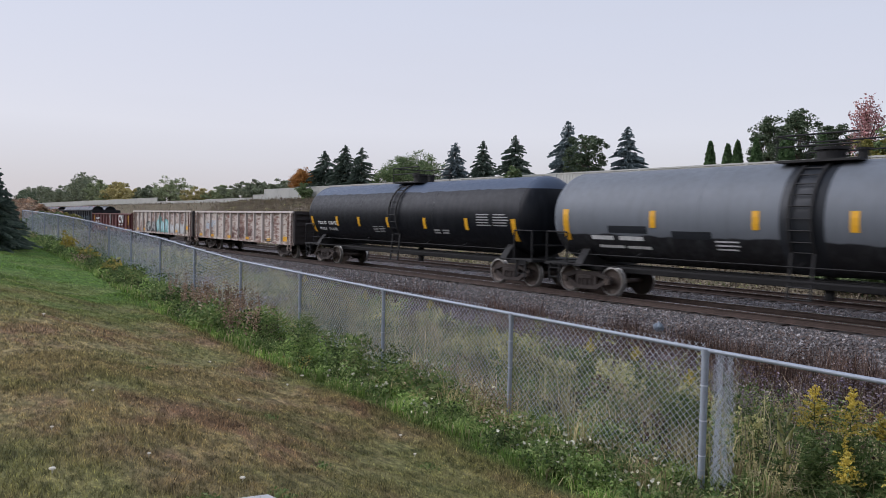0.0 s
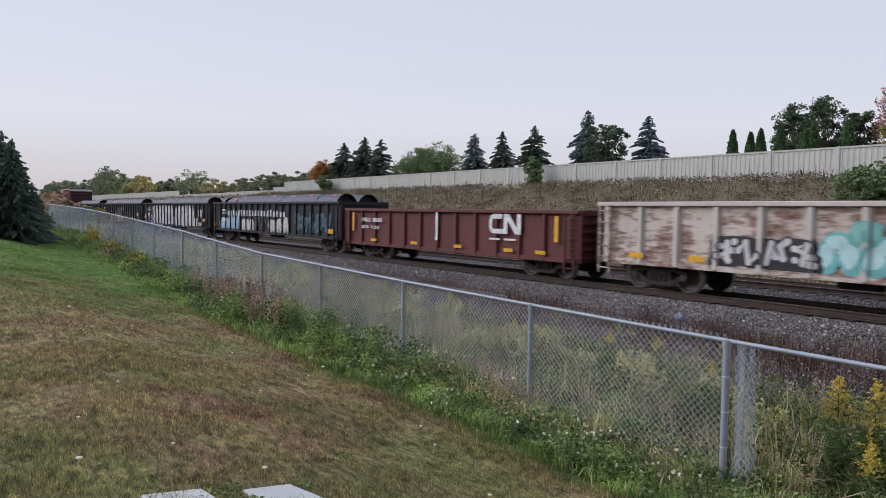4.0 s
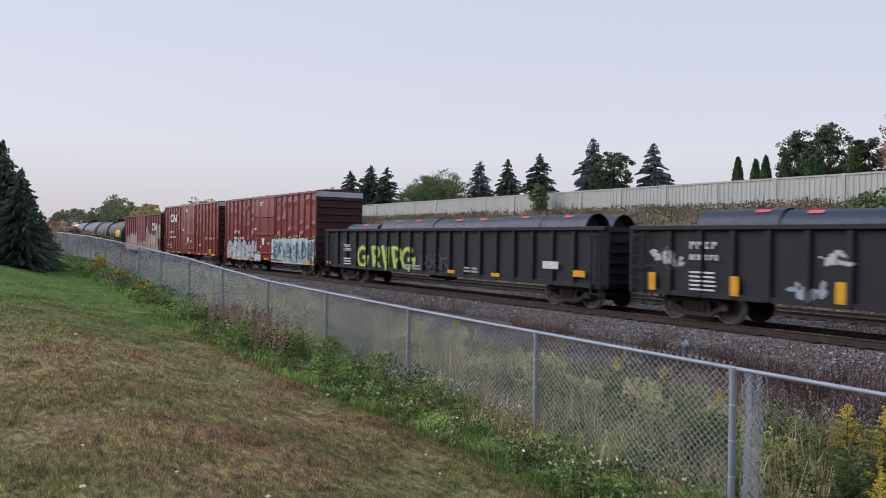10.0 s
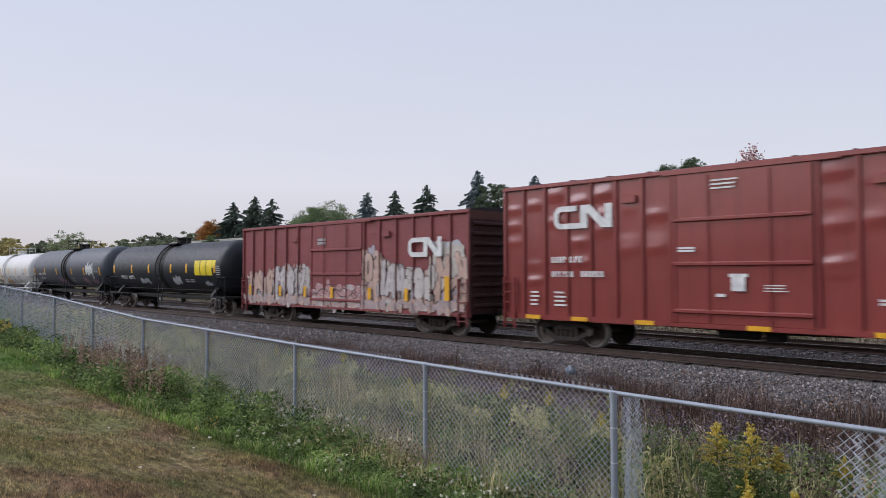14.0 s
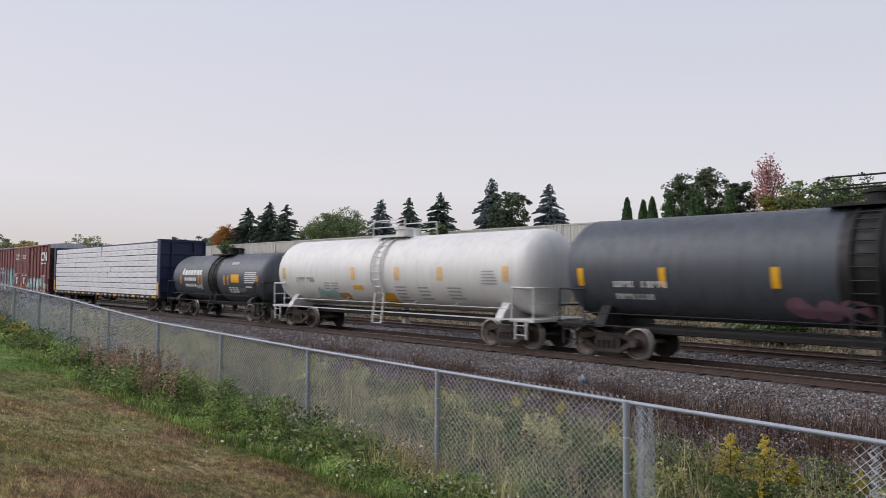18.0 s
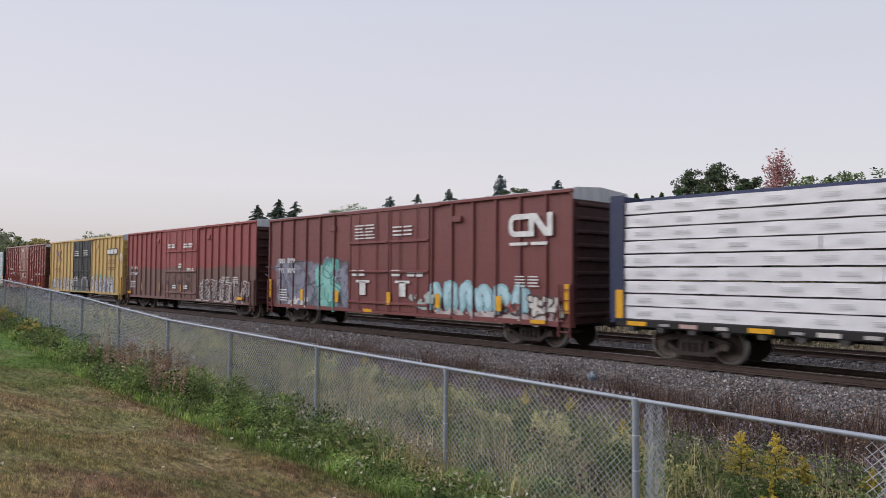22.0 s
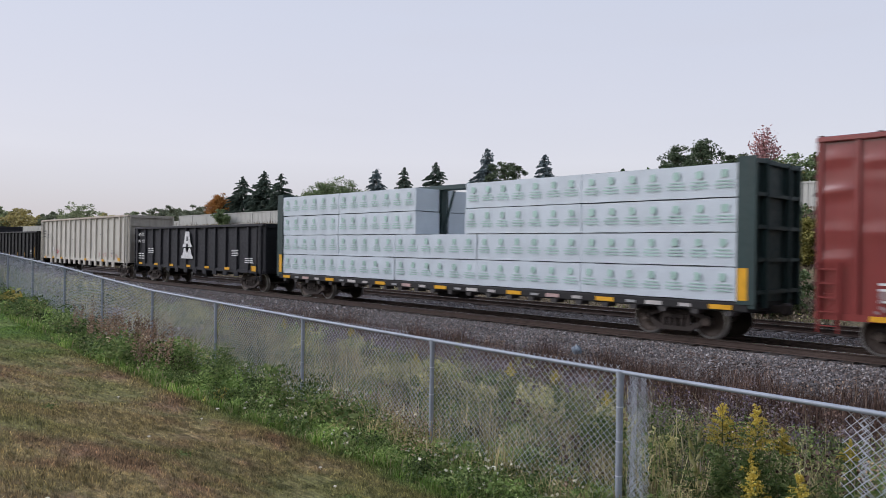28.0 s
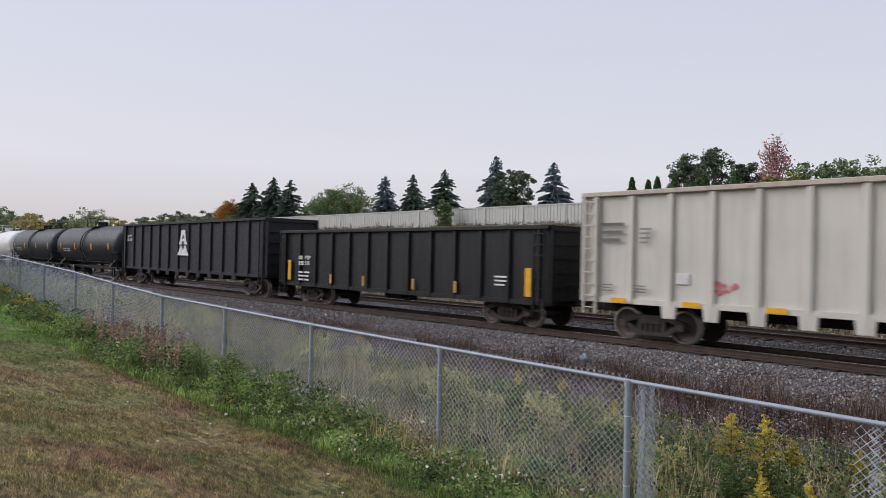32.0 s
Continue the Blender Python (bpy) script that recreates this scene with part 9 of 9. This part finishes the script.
    # low broad weeds and shrubs
    for i, (x, y, r) in enumerate(((-8.1, 6.1, 0.34), (-8.6, 5.9, 0.3), (-14.6, 5.2, 0.4), (-15.2, 5.3, 0.35), (-19.0, 5.4, 0.35), (-6.0, 6.0, 0.25), (-22.5, 5.6, 0.4))):
        q = np.random.default_rng(640 + i)
        t = plant("leafy_weed", "dark green leafy weed in the bank grass", x, y, "leafy weeds")
        c = q.normal(size=(700, 3)) * (r * 0.6, r * 0.6, r * 0.4) + (0, 0, r * 0.8)
        c[:, 2] = np.abs(c[:, 2])
        v, f = leaf_cards(c, 0.07, q)
        add_cards(t, "foliage", v, f, M_GLEAF)
    for i, (x, y) in enumerate(((-5.53, 4.1), (-4.29, 1.98), (-5.15, 2.75), (-7.0, 3.1), (-3.9, 1.45), (-4.15, 1.42), (-9.0, 2.4))):
        q = np.random.default_rng(660 + i)
        t = plant("lawn_weed", "flat rosette weed in the dry lawn", x, y, "lawn weeds")
        c = q.normal(size=(80, 3)) * (0.06, 0.06, 0.008) + (0, 0, 0.035)
        v, f = leaf_cards(c, 0.03, q)
        add_cards(t, "foliage", v, f, M_GLEAF)
    # pale caps on the lawn
    for i, (x, y, r) in enumerate(((-4.99, 0.78, 0.022), (-4.59, 1.85, 0.02), (-5.15, 1.4, 0.014), (-8.01, 3.18, 0.02), (-10.05, 5.0, 0.03), (-13.35, 1.96, 0.03), (-6.1, 0.95, 0.015), (-5.9, 4.2, 0.018), (-7.4, 1.5, 0.014), (-11.0, 3.9, 0.022), (-9.3, 4.4, 0.02), (-4.3, 3.6, 0.018), (-6.6, 4.5, 0.02))):
        g = Geo()
        n = 10
        for a, b, za, zb in ((0.25, 0.3, 0.0, 0.7), (1.0, 0.85, 0.65, 1.0), (0.85, 0.05, 1.0, 1.25)):
            vs = [(r * a * math.cos(2 * math.pi * k / n), r * a * math.sin(2 * math.pi * k / n), 0.035 + r * za) for k in range(n)] + [(r * b * math.cos(2 * math.pi * k / n), r * b * math.sin(2 * math.pi * k / n), 0.035 + r * zb) for k in range(n)]
            g.add(vs, [(k, (k + 1) % n, n + (k + 1) % n, n + k) for k in range(n)])
        t = plant("white_mushroom", "small white cap standing in the lawn grass", x, y, "white caps on the lawn", "mushroom")
        part("cap", g, M_CAP, t, smooth=60)
        part("stalk", Geo().tube((0, 0, 0), (0, 0, 0.04), r * 0.25, 6), M_PETAL, t)


build_plants()

# ---- slabs in the lawn ----
M_SLAB = plain("pale_concrete_slab", (0.56, 0.555, 0.54), 0.75, 0.0, 0.12, 5.0, 0.4)


def slab(pts):
    cx, cy = sum(a for a, b in pts) / len(pts), sum(b for a, b in pts) / len(pts)
    z0 = float(height(cx, cy))
    g = Geo()
    n = len(pts)
    tops = [float(height(a, b)) - z0 for a, b in pts]
    for k, dz in ((1.0, -0.08), (1.0, 0.012), (0.96, 0.024)):
        g.v += [((a - cx) * k, (b - cy) * k, t + dz) for (a, b), t in zip(pts, tops)]
    g.f += [tuple(range(n - 1, -1, -1)), tuple(range(2 * n, 3 * n))] + [(r * n + i, r * n + (i + 1) % n, r * n + n + (i + 1) % n, r * n + n + i) for r in (0, 1) for i in range(n)]
    ob = tagged(new("paving_slab", mesh_of("paving_slab", g, M_SLAB, 30)), "pale worn concrete paving slab sunk in the lawn", "slab", "slabs in the lawn")
    ob.location = (cx, cy, z0)


slab([(-4.27, 0.98), (-3.72, 0.95), (-3.70, 1.34), (-3.98, 1.35), (-4.22, 1.31)])
slab([(-4.14, 1.53), (-3.55, 1.62), (-3.50, 2.06), (-3.9, 2.02), (-4.24, 1.87)])

# ---- spruces and shrubs round the place ----
spruce("dense dark spruce standing on the lawn by the fence", -34.6, 2.3, 5.0, 1.9, M_SPRUCE, 901, 2.4, 0.02)
spruce("small dense dark spruce beside a taller one", -31.9, 2.75, 3.85, 1.35, M_SPRUCE, 902, 2.4, 0.02)
spruce("low spreading dark spruce at the fence", -33.6, 3.6, 2.4, 0.95, M_SPRUCE, 910, 1.8, 0.02)
for px, py, ph, pw, pm, ps, pl in ((-58.0, 7.7, 2.3, 5.0, M_DOCK, 903, "reddish-brown shrub behind the end of the fence"), (-67.0, 8.0, 3.3, 7.5, M_DOCK, 904, "tall reddish-brown shrub beyond the fence"),
                                   (-50.5, 7.8, 1.9, 4.0, M_LEAF, 911, "low green shrub at the end of the fence"), (-56.5, 9.2, 2.2, 6.0, M_LEAF_YELLOW, 912, "low yellowing shrub beside the line"), (-74.0, 8.6, 3.6, 7.0, M_LEAF_DARK, 913, "dark green shrub beyond the fence")):
    broadleaf(pl, px, py, ph, pw, pm, ps, 0.16, 90, 80, 0.03, "shrub", None, 1.5)
broadleaf("small tree growing in front of the sound wall", -1.995 * 50.5, 50.5, 2.9, 4.0, M_LEAF, 905, 0.25, 44, 80, 0.0, "shrub", None, 2.0)
broadleaf("narrow young tree growing in front of the sound wall", -1.07 * 50.5, 50.5, 3.4, 1.8, M_LEAF, 906, 0.2, 40, 80, 0.0, "shrub", None, 1.6)
broadleaf("wide bright green shrub on the berm", -0.40 * 42, 42, 3.2, 5.5, M_LEAF, 907, 0.2, 80, 130, 0.0, "shrub", None, 2.2)
broadleaf("green shrub behind the far track", -0.41 * 33.5, 33.5, 3.3, 3.6, M_LEAF, 908, 0.16, 70, 130, 0.0, "shrub", None, 1.9)
broadleaf("yellow-green shrub on the berm", -0.34 * 40, 40, 3.0, 4.0, M_LEAF_YELLOW, 909, 0.18, 60, 120, 0.0, "shrub", None, 1.9)


# ---- a bag caught on the ballast, and an unseen backdrop added behind the camera ----
def ballast_bag():
    rng = np.random.default_rng(77)
    bm = bmesh.new()
    bmesh.ops.create_icosphere(bm, subdivisions=3, radius=0.13)
    for v in bm.verts:
        k = 1 + 0.28 * math.sin(v.co.x * 31 + v.co.z * 17) * math.sin(v.co.y * 27 + 1) + rng.uniform(-0.05, 0.05)
        v.co = Vector((v.co.x * k * 1.1, v.co.y * k * 0.9, v.co.z * k * 0.95))
    me = bpy.data.meshes.new("plastic_bag")
    bm.to_mesh(me)
    bm.free()
    me.materials.append(plain("pale_blue_plastic", (0.17, 0.21, 0.25), 0.5, 0.0, 0.2, 8.0))
    ob = tagged(new("plastic_bag", me), "crumpled pale blue plastic bag lying on the ballast slope", "bag")
    ob.location = (-11.76, 16.4, -0.47)


ballast_bag()
# added out of view: keeps low sky out of the car sides' reflections
M_BACKDROP = plain("dark_backdrop", (0.035, 0.045, 0.025), 0.95, 0.0, 0.5, 0.6)
hedge = Geo()
hv, hf = [], []
for hi in range(121):
    hx = -200 + 300 * hi / 120
    top_z = 6.6 + 1.6 * math.sin(hi * 0.9) + 0.9 * math.sin(hi * 2.3)
    hv += [(hx, -24 + 0.6 * math.sin(hi * 1.7), -0.5), (hx, -24 + 0.6 * math.sin(hi * 1.3), top_z), (hx, -26.5, top_z - 0.6), (hx, -26.5, -0.5)]
hf = [(4 * i + k, 4 * i + 4 + k, 4 * i + 5 + k, 4 * i + 1 + k) for i in range(120) for k in range(3)]
hedge.add(hv, hf)
tagged(new("wall_backdrop_unseen", mesh_of("wall_backdrop_unseen", hedge, M_BACKDROP, 60)), "unseen dark backdrop added behind the viewer to hide the low sky", "hedge", kind="structure")


# ---- the train's travel ----
def motions():
    times = [0.0, 2.0, 4.0, 6.0, 8.0, 10.0, 12.0, 14.0, 16.0, 18.0, 20.0, 22.0, 24.0, 26.0, 28.0, 30.0, 32.0]
    for car, x0 in CARS:
        walk(car, [(t, pose(x0 + travel(t), TRACK_1, 0)) for t in times])
    # wheels turn while their car is near
    for ws, ax, x0 in WHEELSETS:
        seen = [k for k in range(0, 961) if -75 < x0 + travel(k / 30) < 12]
        if not seen:
            walk(ws, [(0.0, pose(ax, 0, WHEEL_R)), (32.0, pose(ax, 0, WHEEL_R))])
            continue
        start = travel(seen[0] / 30)
        rows = [] if seen[0] == 0 else [(0.0, pose(ax, 0, WHEEL_R))]
        rows += [(k / 30, pose(ax, 0, WHEEL_R, 0, 0, 0) @ Matrix.Rotation((travel(k / 30) - start) / WHEEL_R, 4, "Y")) for k in seen]
        if seen[-1] < 960:
            rows.append((32.0, rows[-1][1]))
        walk(ws, rows)


motions()
